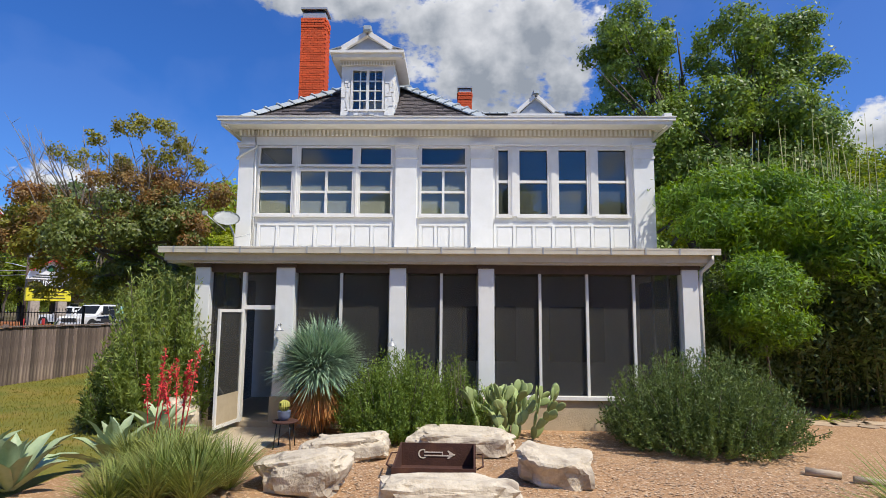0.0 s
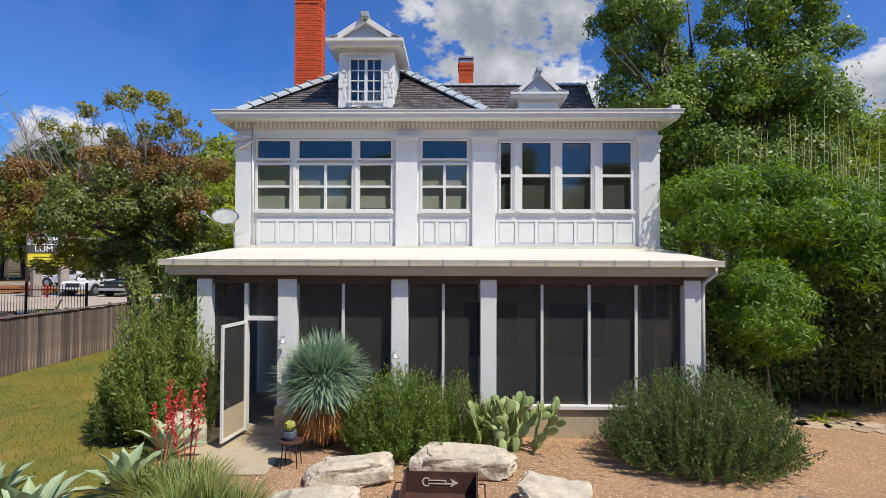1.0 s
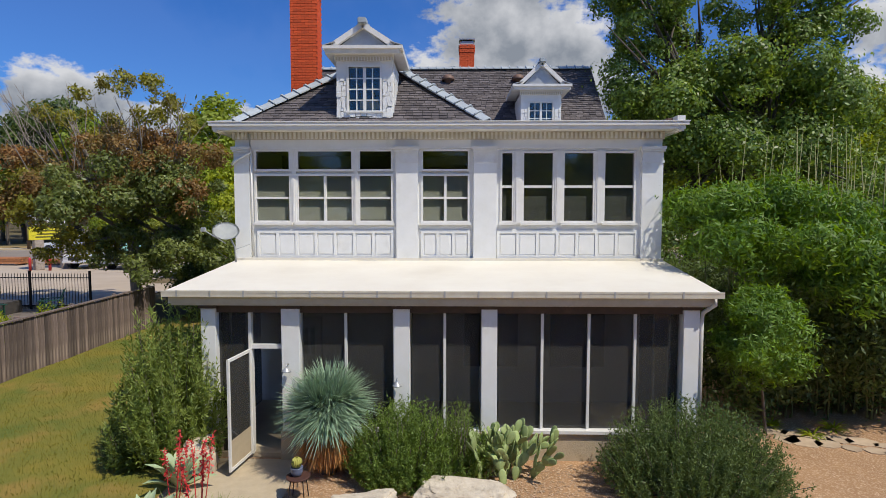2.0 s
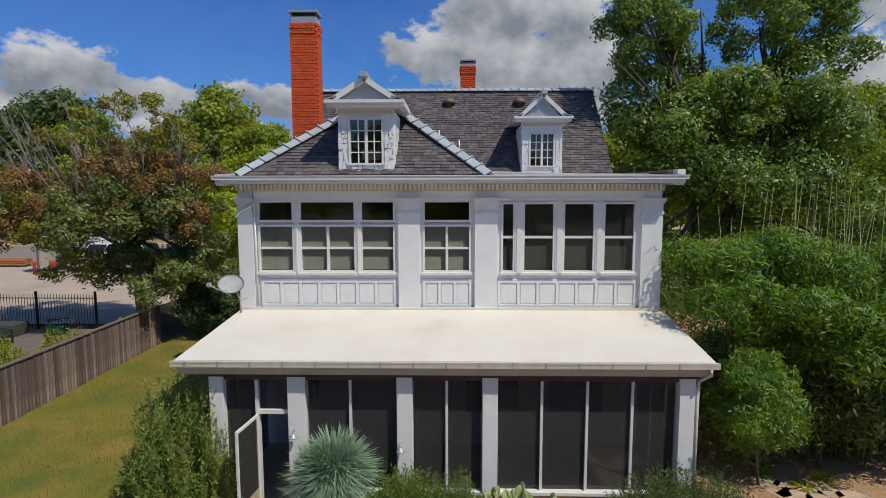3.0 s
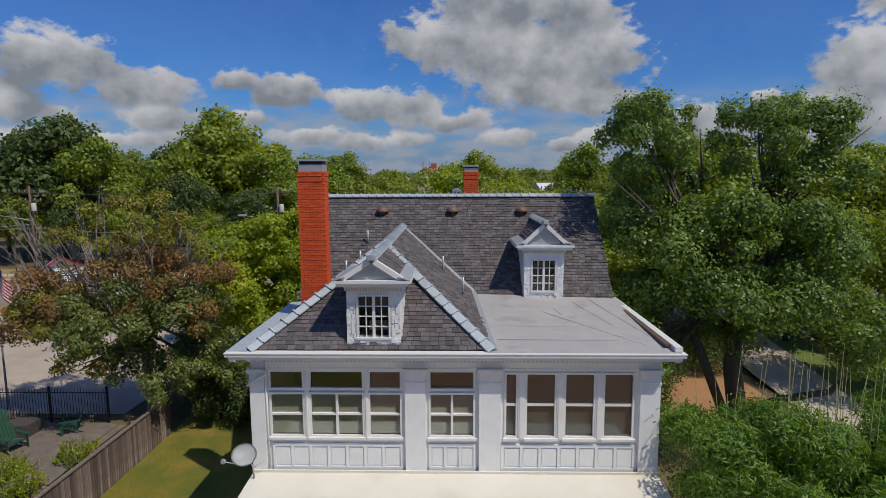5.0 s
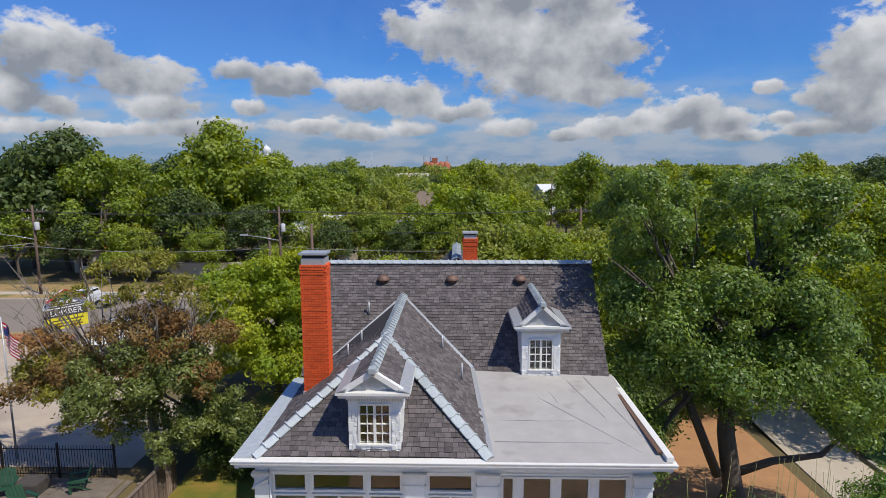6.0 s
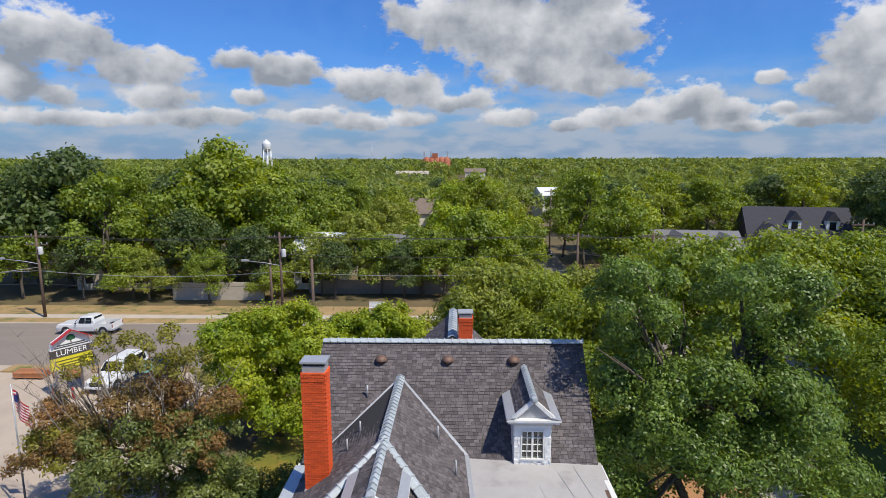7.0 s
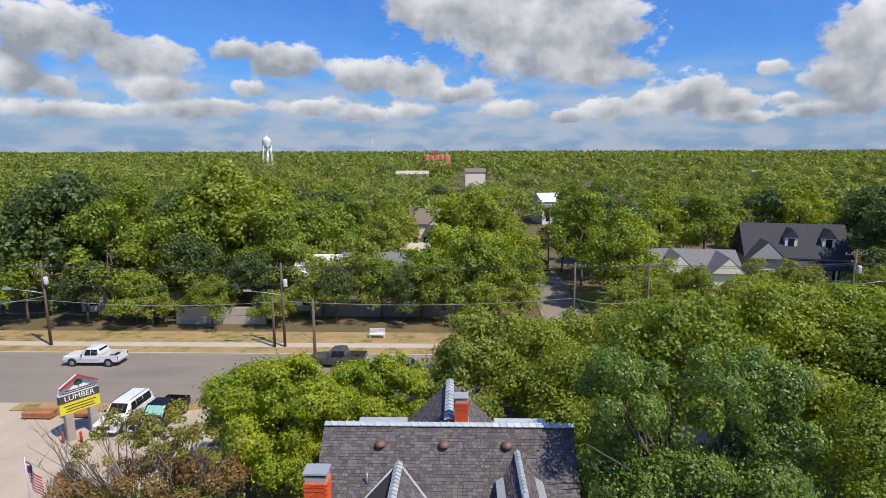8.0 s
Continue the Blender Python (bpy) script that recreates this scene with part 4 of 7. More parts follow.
# ---- chimneys ----
def chimney(x0, x1, y0, y1, z0, z1, cap_z, singles):
    c = part("chimney", boxes((x0 + 0.012, x1 - 0.012, y0 + 0.012, y1 - 0.012, z0, z1 - 0.01)), MORTAR, house, "orange-red painted brick chimney")
    course, bl = 0.075, 0.215
    bm = bmesh.new()
    box(bm, 0, bl - 0.012, 0, 0.1, 0, course - 0.012)
    long_me = bpy.data.meshes.new("brick")
    bm.to_mesh(long_me)
    bm.free()
    rest = bmesh.new()
    k = 0
    z = z0
    while z < z1 - 0.02:
        out = 0.02 if z1 - 0.26 < z < z1 - 0.12 else (0.035 if z >= z1 - 0.12 else 0)
        off = (k % 2) * bl * 0.5
        x = x0 - off
        while x < x1 - 0.02:
            a, b = max(x, x0), min(x + bl - 0.012, x1)
            if b - a > 0.03:
                if singles and b - a > bl - 0.03:
                    ob = link("brick", long_me, BRICK, c)
                    ob.location = (a, y0 - out + random.uniform(-0.004, 0.004), z)
                else:
                    box(rest, a, b, y0 - out, y0 + 0.09, z, z + course - 0.012)
                box(rest, a, b, y1 - 0.09, y1 + out, z, z + course - 0.012)
            x += bl
        y = y0 + 0.1 - off
        while y < y1 - 0.12:
            a, b = max(y, y0 + 0.095), min(y + bl - 0.012, y1 - 0.095)
            if b - a > 0.03:
                e = random.uniform(-0.004, 0.004)
                box(rest, x1 - 0.09, x1 + out + e, a, b, z, z + course - 0.012)
                box(rest, x0 - out + e, x0 + 0.09, a, b, z, z + course - 0.012)
            y += bl
        z += course
        k += 1
    r = part("bricks", rest, BRICK, c)
    r["kind"] = "stuff"
    cap = part("chimney_cap", boxes((x0 + 0.03, x1 - 0.03, y0 + 0.03, y1 - 0.03, z1, z1 + (cap_z - z1) * 0.62), bevel=0.01), GREYMETAL, c, "galvanised chimney cap")
    part("cap_lid", boxes((x0 - 0.02, x1 + 0.02, y0 - 0.02, y1 + 0.02, cap_z - 0.06, cap_z)), GREYMETAL, cap)
    part("cap_mesh", boxes((x0 + 0.06, x1 - 0.06, y0 + 0.06, y1 - 0.06, z1 + (cap_z - z1) * 0.62, cap_z - 0.06)), IRON, cap)
    part("flashing", boxes((x0 - 0.03, x1 + 0.03, y0 - 0.04, y1 + 0.03, z0 - 0.15, z0 + 0.02)), GREYMETAL, c)
    return c


chimney(-4.80, -4.02, 16.55, 17.15, 7.30, 11.22, 11.62, True)
chimney(0.14, 0.72, 22.55, 23.1, 10.42, 11.27, 11.56, False)

# ---- screened porch ----
porch = thing("porch", "screened porch with white posts and a cream roof", "porch", at=(0, 0, 0))
part("porch_roof", slab(((-5.44, 10.36, 3.31), (4.82, 10.36, 3.31), (4.98, 13.60, 3.60), (-5.36, 13.60, 3.60)), 0.07), MEMB, porch, "cream membrane roof")
part("upstand", boxes((-5.36, 4.95, 13.555, 13.60, 3.58, 3.66)), MEMB, porch)
part("gutter", boxes((-5.48, 4.86, 10.26, 10.36, 3.20, 3.30), (-5.48, 4.86, 10.255, 10.275, 3.28, 3.315)), EAVE, porch)
part("fascia", boxes((-5.40, 4.78, 10.36, 10.40, 3.06, 3.235)), EAVE, porch)
part("soffit", boxes((-5.36, 4.74, 10.40, 13.60, 3.02, 3.06)), EAVE, porch)
part("beam", boxes((-4.86, 4.54, 10.56, 10.70, 2.86, 3.02)), BROWN, porch)
for i in range(16):
    part("gutter_strap", boxes((-5.2 + 0.62 * i, -5.17 + 0.62 * i, 10.250, 10.2545, 3.195, 3.32)), GREYMETAL, porch)
for x0, x1 in ((-4.86, -4.58), (-3.33, -2.98), (-1.20, -0.89), (0.46, 0.76), (4.23, 4.53)):
    post = part("post", boxes((x0, x1, 10.50, 10.78, 0.10, 2.95), bevel=0.008), WHITE, porch)
    part("post_cap", boxes((x0 - 0.03, x1 + 0.03, 10.47, 10.81, 2.95, 3.015)), BROWN, post)
    part("plinth", boxes((x0 - 0.03, x1 + 0.03, 10.47, 10.81, 0.0, 0.58)), CONC, post)
for x0, x1 in ((-2.95, -1.23), (-0.86, 0.43), (0.79, 4.20)):
    part("base_wall", boxes((x0, x1, 10.56, 10.78, -0.1, 0.56)), CONC, porch, "tan concrete base wall")
    part("sill", boxes((x0, x1, 10.50, 10.80, 0.56, 0.62)), TRIM, porch)
    part("screen", boxes((x0, x1, 10.66, 10.665, 0.62, 2.86)), SCREEN, porch, "dark insect screen")
part("screen", boxes((-4.58, -3.98, 10.66, 10.665, 0.12, 2.86)), SCREEN, porch, "dark insect screen")
part("screen", boxes((-3.92, -3.33, 10.66, 10.665, 2.24, 2.86)), SCREEN, porch, "dark insect screen")
for x in (-2.12, -0.23, 1.62, 2.50, 3.37):
    part("mullion", boxes((x - 0.025, x + 0.025, 10.60, 10.655, 0.62, 2.86)), TRIM, porch)
part("door_jamb", boxes((-3.98, -3.92, 10.56, 10.70, 0.1, 2.86)), TRIM, porch)
part("door_head", boxes((-3.92, -3.33, 10.58, 10.68, 2.16, 2.24)), TRIM, porch)
for x, s in ((-4.80, 1), (4.44, -1)):
    part("side_screen", boxes((x, x + 0.005, 10.80, 13.6, 0.12, 2.86)), SCREEN, porch, "dark insect screen")
    for y in (11.7, 12.6):
        part("side_mullion", boxes((x - 0.025, x + 0.03, y, y + 0.05, 0.12, 3.0)), TRIM, porch)
part("porch_floor", boxes((-4.86, 4.54, 10.60, 13.66, -0.05, 0.11)), CONC, porch)
# white door given a darker grey for its place deep in the porch
part("back_door", boxes((-4.3, -3.3, 13.60, 13.68, 0.12, 2.2), bevel=0.01), GREYMETAL, porch, "back door in a darkened grey with a small window")
# near-black boxes: the unlit look of the glass is put into their colour
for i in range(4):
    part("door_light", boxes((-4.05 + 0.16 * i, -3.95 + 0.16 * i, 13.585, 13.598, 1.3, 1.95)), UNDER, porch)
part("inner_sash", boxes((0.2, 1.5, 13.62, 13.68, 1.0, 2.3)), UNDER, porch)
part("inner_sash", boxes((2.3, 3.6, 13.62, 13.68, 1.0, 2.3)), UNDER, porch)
bm = bmesh.new()
tube(bm, ((4.72, 10.30, 3.2), (4.72, 10.32, 3.08), (4.58, 10.50, 2.9), (4.57, 10.52, 2.7), (4.57, 10.52, 0.2)), (0.04,) * 5, 8)
part("downspout", bm, TRIM, porch)

# open screen door
sd = thing("screen_door", "open white-framed screen door at the porch entrance", "door", at=(-3.95, 10.56, 0.12), turn=263)
part("door_frame", boxes((0, 0.05, -0.02, 0.02, 0, 2.04), (0.79, 0.84, -0.02, 0.02, 0, 2.04), (0.05, 0.79, -0.02, 0.02, 1.985, 2.04), (0.05, 0.79, -0.02, 0.02, 0, 0.06)), TRIM, sd)
part("door_screen", boxes((0.05, 0.79, -0.003, 0.003, 0.55, 1.985)), SCREEN, sd)
part("kick_panel", boxes((0.05, 0.79, -0.008, 0.008, 0.06, 0.55)), CONC, sd)
part("door_closer", rod((0.72, -0.04, 0.75), (0.1, -0.06, 0.25), 0.012), TRIM, sd)


# ---- garden in front of the porch ----
def boulder(name, label, at, size, seed, turn=0):
    rng = random.Random(seed)
    bm = bmesh.new()
    bmesh.ops.create_icosphere(bm, subdivisions=4, radius=1)
    o = Vector((rng.uniform(-9, 9), rng.uniform(-9, 9), 0))
    for v in bm.verts:
        p = v.co.copy()
        q = Vector((math.copysign(abs(p.x) ** 0.55, p.x), math.copysign(abs(p.y) ** 0.55, p.y), math.copysign(abs(p.z) ** 0.6, p.z)))
        q *= 1 + 0.30 * noise.noise(p * 1.2 + o) + 0.15 * noise.noise(p * 2.9 + o) + 0.07 * noise.noise(p * 7 + o)
        q.z += 0.16 * q.x * math.sin(seed)
        v.co = (q.x * size[0] / 2, q.y * size[1] / 2, max(q.z, -0.7) * size[2] / 2 + size[2] * 0.33)
    for f in bm.faces:
        f.smooth = False
    ob = part(name, bm, LIME)
    ob.matrix_world = pose(*at, 0, 0, turn)
    return tagged(ob, label, "boulder", "boulders round the fire pit" if "pit" in label else "")


boulder("boulder", "flat-topped pale limestone boulder behind the fire pit", (-1.55, 8.45, 0), (1.15, 0.62, 0.42), 1, 8)
boulder("boulder", "rounded pale limestone boulder beside the fire pit", (-1.78, 7.0, 0), (1.05, 0.75, 0.50), 2, -5)
boulder("boulder", "long grey-topped limestone boulder behind the fire pit", (0.15, 8.85, 0), (1.55, 0.75, 0.44), 3, -4)
boulder("boulder", "low pale limestone boulder before the fire pit", (-0.05, 6.15, 0), (1.5, 0.6, 0.46), 4, 3)
boulder("boulder", "blocky pale limestone boulder beside the fire pit", (1.30, 7.45, 0), (0.92, 0.85, 0.48), 5, -12)
boulder("boulder", "weathered pale boulder at the porch entrance", (-4.72, 10.05, 0), (0.62, 0.55, 0.72), 6, 20)

pit = thing("fire_pit", "rusted steel box fire pit with a cut-out emblem", "fire pit", at=(-0.22, 7.55, 0), turn=-2)
part("back_plate", boxes((-0.52, 0.52, 0.40, 0.42, 0.02, 0.34)), RUST, pit)
part("front_plate", boxes((-0.52, 0.52, -0.42, -0.40, 0.02, 0.22)), RUST, pit)
for s in (-1, 1):
    x = s * 0.51
    part("side_plate", slab([(x, -0.40, 0.02), (x, 0.40, 0.02), (x, 0.40, 0.34), (x, -0.40, 0.22)][::s], 0.02), RUST, pit)
    bm = bmesh.new()
    tube(bm, ((x + s * 0.02, -0.2, 0.16), (x + s * 0.10, -0.2, 0.2), (x + s * 0.10, 0.25, 0.24), (x + s * 0.02, 0.25, 0.24)), (0.011,) * 4, 6)
    part("handle", bm, RUST, pit)
    for y in (-0.38, 0.38):
        part("leg", boxes((x - 0.02, x + 0.02, y - 0.02, y + 0.02, -0.01, 0.05)), RUST, pit)
part("floor_plate", boxes((-0.5, 0.5, -0.4, 0.4, 0.03, 0.045)), RUST, pit)
emb = boxes((-0.18, 0.16, 0.392, 0.396, 0.17, 0.185), (-0.18, 0.06, 0.392, 0.396, 0.215, 0.23), (0.06, 0.075, 0.392, 0.396, 0.18, 0.23), (0.16, 0.24, 0.392, 0.396, 0.185, 0.2))
for a in range(10):
    t0, t1 = 0.9 + a * 0.45, 0.9 + (a + 1) * 0.45
    c, r = Vector((-0.2, 0.394, 0.2)), 0.065
    q = [c + Vector((math.cos(t) * rr, 0, math.sin(t) * rr)) for t, rr in ((t0, r), (t1, r), (t1, r - 0.018), (t0, r - 0.018))]
    vs = [emb.verts.new(p) for p in q]
    emb.faces.new(vs)
for s in (-1, 1):
    vs = [emb.verts.new(p) for p in ((0.17, 0.394, 0.193), (0.13, 0.394, 0.193 + s * 0.05), (0.15, 0.394, 0.193 + s * 0.055), (0.24, 0.394, 0.193))]
    emb.faces.new(vs)
part("emblem", emb, mat("cut-out seen through", (0.72, 0.62, 0.5), (0.6, 0.5, 0.4), 9, 0.9), pit, "pale cut-out emblem of plain shapes")

tab = thing("plant_stand", "small round dark metal stand with thin legs", "plant stand", at=(-2.62, 9.0, 0))
bm = bmesh.new()
lathe(bm, ((0.19, 0), (0.2, 0.01), (0.2, 0.025), (0.19, 0.03)), 18, (0, 0, 0.40))
part("stand_top", bm, RUST, tab)
for i in range(4):
    a = math.pi / 4 + i * math.pi / 2
    part("leg", rod((0.14 * math.cos(a), 0.14 * math.sin(a), 0.40), (0.19 * math.cos(a), 0.19 * math.sin(a), 0.0), 0.009), IRON, tab)
pot = thing("potted_cactus", "blue-grey pot with a round yellow-green cactus", "potted plant", at=(-2.64, 9.0, 0.43))
bm = bmesh.new()
lathe(bm, ((0.06, 0), (0.085, 0.03), (0.10, 0.08), (0.098, 0.13), (0.105, 0.145), (0.095, 0.148), (0.08, 0.12)), 18)
part("pot", bm, mat("blue grey glaze", (0.16, 0.19, 0.27), (0.11, 0.13, 0.2), 7, 0.3), pot)
bm = bmesh.new()
for k in range(14):
    a = 2 * math.pi * k / 14
    tube(bm, [(0.075 * math.sin(t) * math.cos(a), 0.075 * math.sin(t) * math.sin(a), 0.145 + 0.08 - 0.085 * math.cos(t)) for t in (0.3, 0.9, 1.5, 2.1, 2.8)], (0.008, 0.017, 0.02, 0.017, 0.006), 5)
part("cactus", bm, mat("yellow green cactus", (0.42, 0.38, 0.08), (0.30, 0.30, 0.06), 12, 0.7), pot)

# path slab at the entrance
tagged(part("path", grid(-4.6, -2.9, 6, 8.6, 10.5, 6, 0.03, 0.01), CONC), "tan concrete path to the porch door", "path", kind="structure")


def spiky(name, n, length, width, material, parent, seed, dome=(0.1, 1.0), droop=0.0, curve=0.25, centre=(0, 0, 0), inner=0.05):
    """Narrow tapered blades from one heart, in three joints each."""
    rng = np.random.default_rng(seed)
    a = rng.uniform(0, 2 * np.pi, n)
    sz = rng.uniform(dome[0], dome[1], n)
    d = np.stack((np.cos(a) * np.sqrt(1 - np.clip(sz, -1, 1) ** 2), np.sin(a) * np.sqrt(1 - np.clip(sz, -1, 1) ** 2), sz), 1)
    L = length * rng.uniform(0.75, 1.1, (n, 1))
    s = unit(np.cross(d, (0, 0, 1.0)) + rng.normal(0, 0.08, (n, 3)))
    p0 = np.array(centre) + d * inner
    bend = np.array((0, 0, -1.0)) * curve
    w = width * 0.5
    out = []
    ts = (0.0, 0.4, 0.75, 1.0)
    ws = (0.8, 1.0, 0.6, 0.06)
    pts = [p0 + d * L * t + bend * L * t * t for t in ts]
    for i in range(3):
        out.append(np.stack((pts[i] - s * w * ws[i], pts[i] + s * w * ws[i], pts[i + 1] + s * w * ws[i + 1], pts[i + 1] - s * w * ws[i + 1]), 1))
    return quads(name, np.concatenate(out), material, parent)


L_YUCCA = leafmat("blue green yucca blade", (0.34, 0.45, 0.31), (0.20, 0.31, 0.19), 3, 0.35, 0.15, 0.5)
L_DEAD = leafmat("dry orange blade", (0.58, 0.27, 0.08), (0.43, 0.20, 0.06), 4, 0.35, 0.15, 0.8)
L_AGAVE = mat("pale agave leaf", (0.36, 0.43, 0.25), (0.25, 0.33, 0.17), 5, 0.55, objrand=0.16, bump=0.1, spots=((0.42, 0.40, 0.24), 6, 0.58, 0.75))
L_GRASS = leafmat("ornamental grass blade", (0.12, 0.19, 0.036), (0.29, 0.29, 0.085), 3, 0.35, 0.25, 0.6)
PAD = mat("prickly pear pad", (0.33, 0.40, 0.15), (0.23, 0.30, 0.11), 7, 0.6, bump=0.15, objrand=0.2, spots=((0.34, 0.36, 0.18), 22, 0.62, 0.7))
RED = leafmat("coral red flower", (0.72, 0.07, 0.05), (0.60, 0.045, 0.05), 8, 0.25, 0.2)

yucca = thing("yucca_tree", "round blue-green yucca with a dry orange skirt", "yucca", at=(-2.36, 10.05, 0))
part("trunk", limbs((0, 0, 0), (0.02, 0, 1.1), [], 0.13, 3), BARK, yucca)
for k, (cx, cy, cz) in enumerate(((-0.16, -0.05, 1.22), (0.16, 0.02, 1.26), (0.02, -0.16, 1.12), (0.0, 0.08, 1.36))):
    spiky("leaf_head", 800, 0.80, 0.026, L_YUCCA, yucca, k + 1, (-0.45, 1.0), curve=0.14, centre=(cx, cy, cz))
spiky("dry_skirt", 1500, 0.82, 0.026, L_DEAD, yucca, 9, (-0.99, -0.62), curve=0.12, centre=(0, 0, 1.06))


def stem_bush(name, label, at, rad, height, n_stems, leaf, material, seed, per=26, category="shrub", lean=0.5):
    """A shrub of many rising stems, each set with small leaves along its length."""
    rng = np.random.default_rng(seed)
    t = thing(name, label, category, at=at)
    a = rng.uniform(0, 2 * np.pi, n_stems)
    r = np.sqrt(rng.uniform(0, 1, n_stems))
    base = np.stack((np.cos(a) * r * rad[0] * 0.72, np.sin(a) * r * rad[1] * 0.72, np.zeros(n_stems)), 1)
    topz = height * np.sqrt(np.clip(1.02 - r ** 2.4, 0.05, 1)) * rng.uniform(0.6, 1.16, n_stems)
    tip = np.stack((np.cos(a) * r * rad[0] * 1.05 + rng.normal(0, 0.08, n_stems), np.sin(a) * r * rad[1] * 1.05 + rng.normal(0, 0.08, n_stems), topz), 1)
    u = rng.uniform(0.15, 1.0, (n_stems, per))
    p = base[:, None, :] * (1 - u[..., None]) + tip[:, None, :] * u[..., None]
    p[..., :2] += (tip - base)[:, None, :2] * (u * u - u)[..., None] * -lean
    p = p.reshape(-1, 3) + rng.normal(0, 0.012, (n_stems * per, 3))
    d = np.repeat(unit(tip - base), per, 0)
    q = leaf_quads(rng, p, d * 0.8, leaf[0], leaf[1], 0.75, 0.25, True)
    quads("foliage", q, material, t)
    bm = bmesh.new()
    for i in range(0, n_stems, max(1, n_stems // 60)):
        tube(bm, (base[i] * 0.35, base[i] * 0.6 + tip[i] * 0.35, tip[i]), (0.016, 0.01, 0.004), 4)
    part("stem_mass", bm, BARK, t)
    return t


stem_bush("oleander", "tall grey-green shrub with narrow upright leaves", (-5.40, 10.7, 0), (1.2, 1.1), 2.7, 460, (0.115, 0.027), L_OLEA, 11, 84)
stem_bush("oleander", "lower dark shrub beside the lawn edge", (-6.15, 10.6, 0), (0.7, 0.8), 1.4, 180, (0.11, 0.03), L_DARK, 12, 40)
stem_bush("rosemary_bush", "large spreading rosemary bush on the gravel", (4.05, 9.45, 0), (1.55, 1.25), 1.4, 1200, (0.065, 0.019), L_ROSE, 13, 56)
stem_bush("rosemary_bush", "green rosemary shrub under the porch screens", (-0.95, 9.75, 0), (1.0, 0.75), 1.32, 800, (0.062, 0.02), L_MID, 14, 60)
stem_bush("rosemary_bush", "low green shrub with upright shoots by the porch", (0.0, 9.95, 0), (0.62, 0.5), 1.25, 300, (0.055, 0.016), L_MID, 15, 50)


def prickly_pear(at, seed):
    rng = random.Random(seed)
    t = thing("prickly_pear", "prickly pear cactus with flat green pads", "cactus", at=at)
    bm = bmesh.new()
    bmesh.ops.create_uvsphere(bm, u_segments=10, v_segments=7, radius=1)
    for v in bm.verts:
        w = 0.78 + 0.22 * v.co.z
        v.co = (v.co.x * 0.095 * w, v.co.y * 0.018, (v.co.z + 1) * 0.145)
    for f in bm.faces:
        f.smooth = True
    me = bpy.data.meshes.new("pad")
    bm.to_mesh(me)
    bm.free()
    tips = []
    for i in range(17):
        a = rng.uniform(0, 6.28)
        r = rng.uniform(0.05, 0.58)
        tips.append((Matrix.Translation((r * math.cos(a) * 1.35, r * math.sin(a) * 0.7, 0.0)) @ pose(0, 0, 0, rng.uniform(-18, 18), math.degrees(r * math.cos(a)) * 1.0, rng.uniform(-50, 50)), 0))
    count = 0
    while tips and count < 165:
        m, lvl = tips.pop(0)
        s = rng.uniform(0.72, 1.05)
        ob = link("pad", me, PAD, t)
        ob.matrix_local = m @ Matrix.Diagonal((s, s, s, 1))
        count += 1
        if lvl < 5:
            for _ in range(rng.choice((1, 1, 1, 2, 2)) if lvl else 2):
                tips.append((m @ pose(rng.uniform(-0.05, 0.05), 0, 0.255 * s, rng.uniform(-16, 16), rng.uniform(-24, 24), rng.uniform(-45, 45)), lvl + 1))
    return t


prickly_pear((0.85, 9.95, 0.0), 5)


def agave(at, scale, n, seed, label):
    rng = random.Random(seed)
    t = thing("agave", label, "agave", "agaves at the lawn edge", at=at)
    bm = bmesh.new()
    for (ys, w) in ((0, 0),):
        L, W = 1.0, 0.29
        st = ((0, 0.55, 0.0), (0.25, 0.8, 0.02), (0.55, 1.0, 0.05), (0.8, 0.7, 0.02), (1.0, 0.03, -0.06))
        rows = []
        for u, ww, zz in st:
            rows.append([bm.verts.new((x * W * ww * 0.5, u * L, zz + abs(x) * 0.055 * ww + e)) for e in (0,) for x in (-1, -0.5, 0, 0.5, 1)])
        low = []
        for u, ww, zz in st:
            low.append([bm.verts.new((x * W * ww * 0.5, u * L, zz + abs(x) * 0.055 * ww - 0.03 * (1 - abs(x)) * ww)) for x in (-1, -0.5, 0, 0.5, 1)])
        for R, flip in ((rows, False), (low, True)):
            for a, b in zip(R, R[1:]):
                for k in range(4):
                    q = (a[k], a[k + 1], b[k + 1], b[k])
                    bm.faces.new(q[::-1] if flip else q).smooth = True
    me = bpy.data.meshes.new("leaf")
    bm.to_mesh(me)
    bm.free()
    for i in range(n):
        q = i / n
        m = pose(0, 0, 0.05 + 0.06 * q, 0, 0, i * 137.5) @ pose(0, 0.04, 0, 24 + 56 * q + rng.uniform(-9, 9), rng.uniform(-8, 8), 0)
        s = scale * rng.uniform(0.85, 1.1) * (1.0 - 0.25 * q)
        ob = link("leaf", me, L_AGAVE, t)
        ob.matrix_local = m @ Matrix.Diagonal((s, s, s, 1))
    return t


agave((-5.05, 6.6, 0), 0.80, 19, 1, "large pale grey-green agave rosette on gravel")
agave((-4.55, 7.75, 0), 0.76, 18, 2, "pale agave rosette beside the grass clump")
agave((-4.75, 9.3, 0), 0.72, 17, 3, "pale agave rosette below the red flower stalks")
agave((-6.1, 7.4, 0), 0.62, 15, 4, "smaller pale agave at the lawn edge")

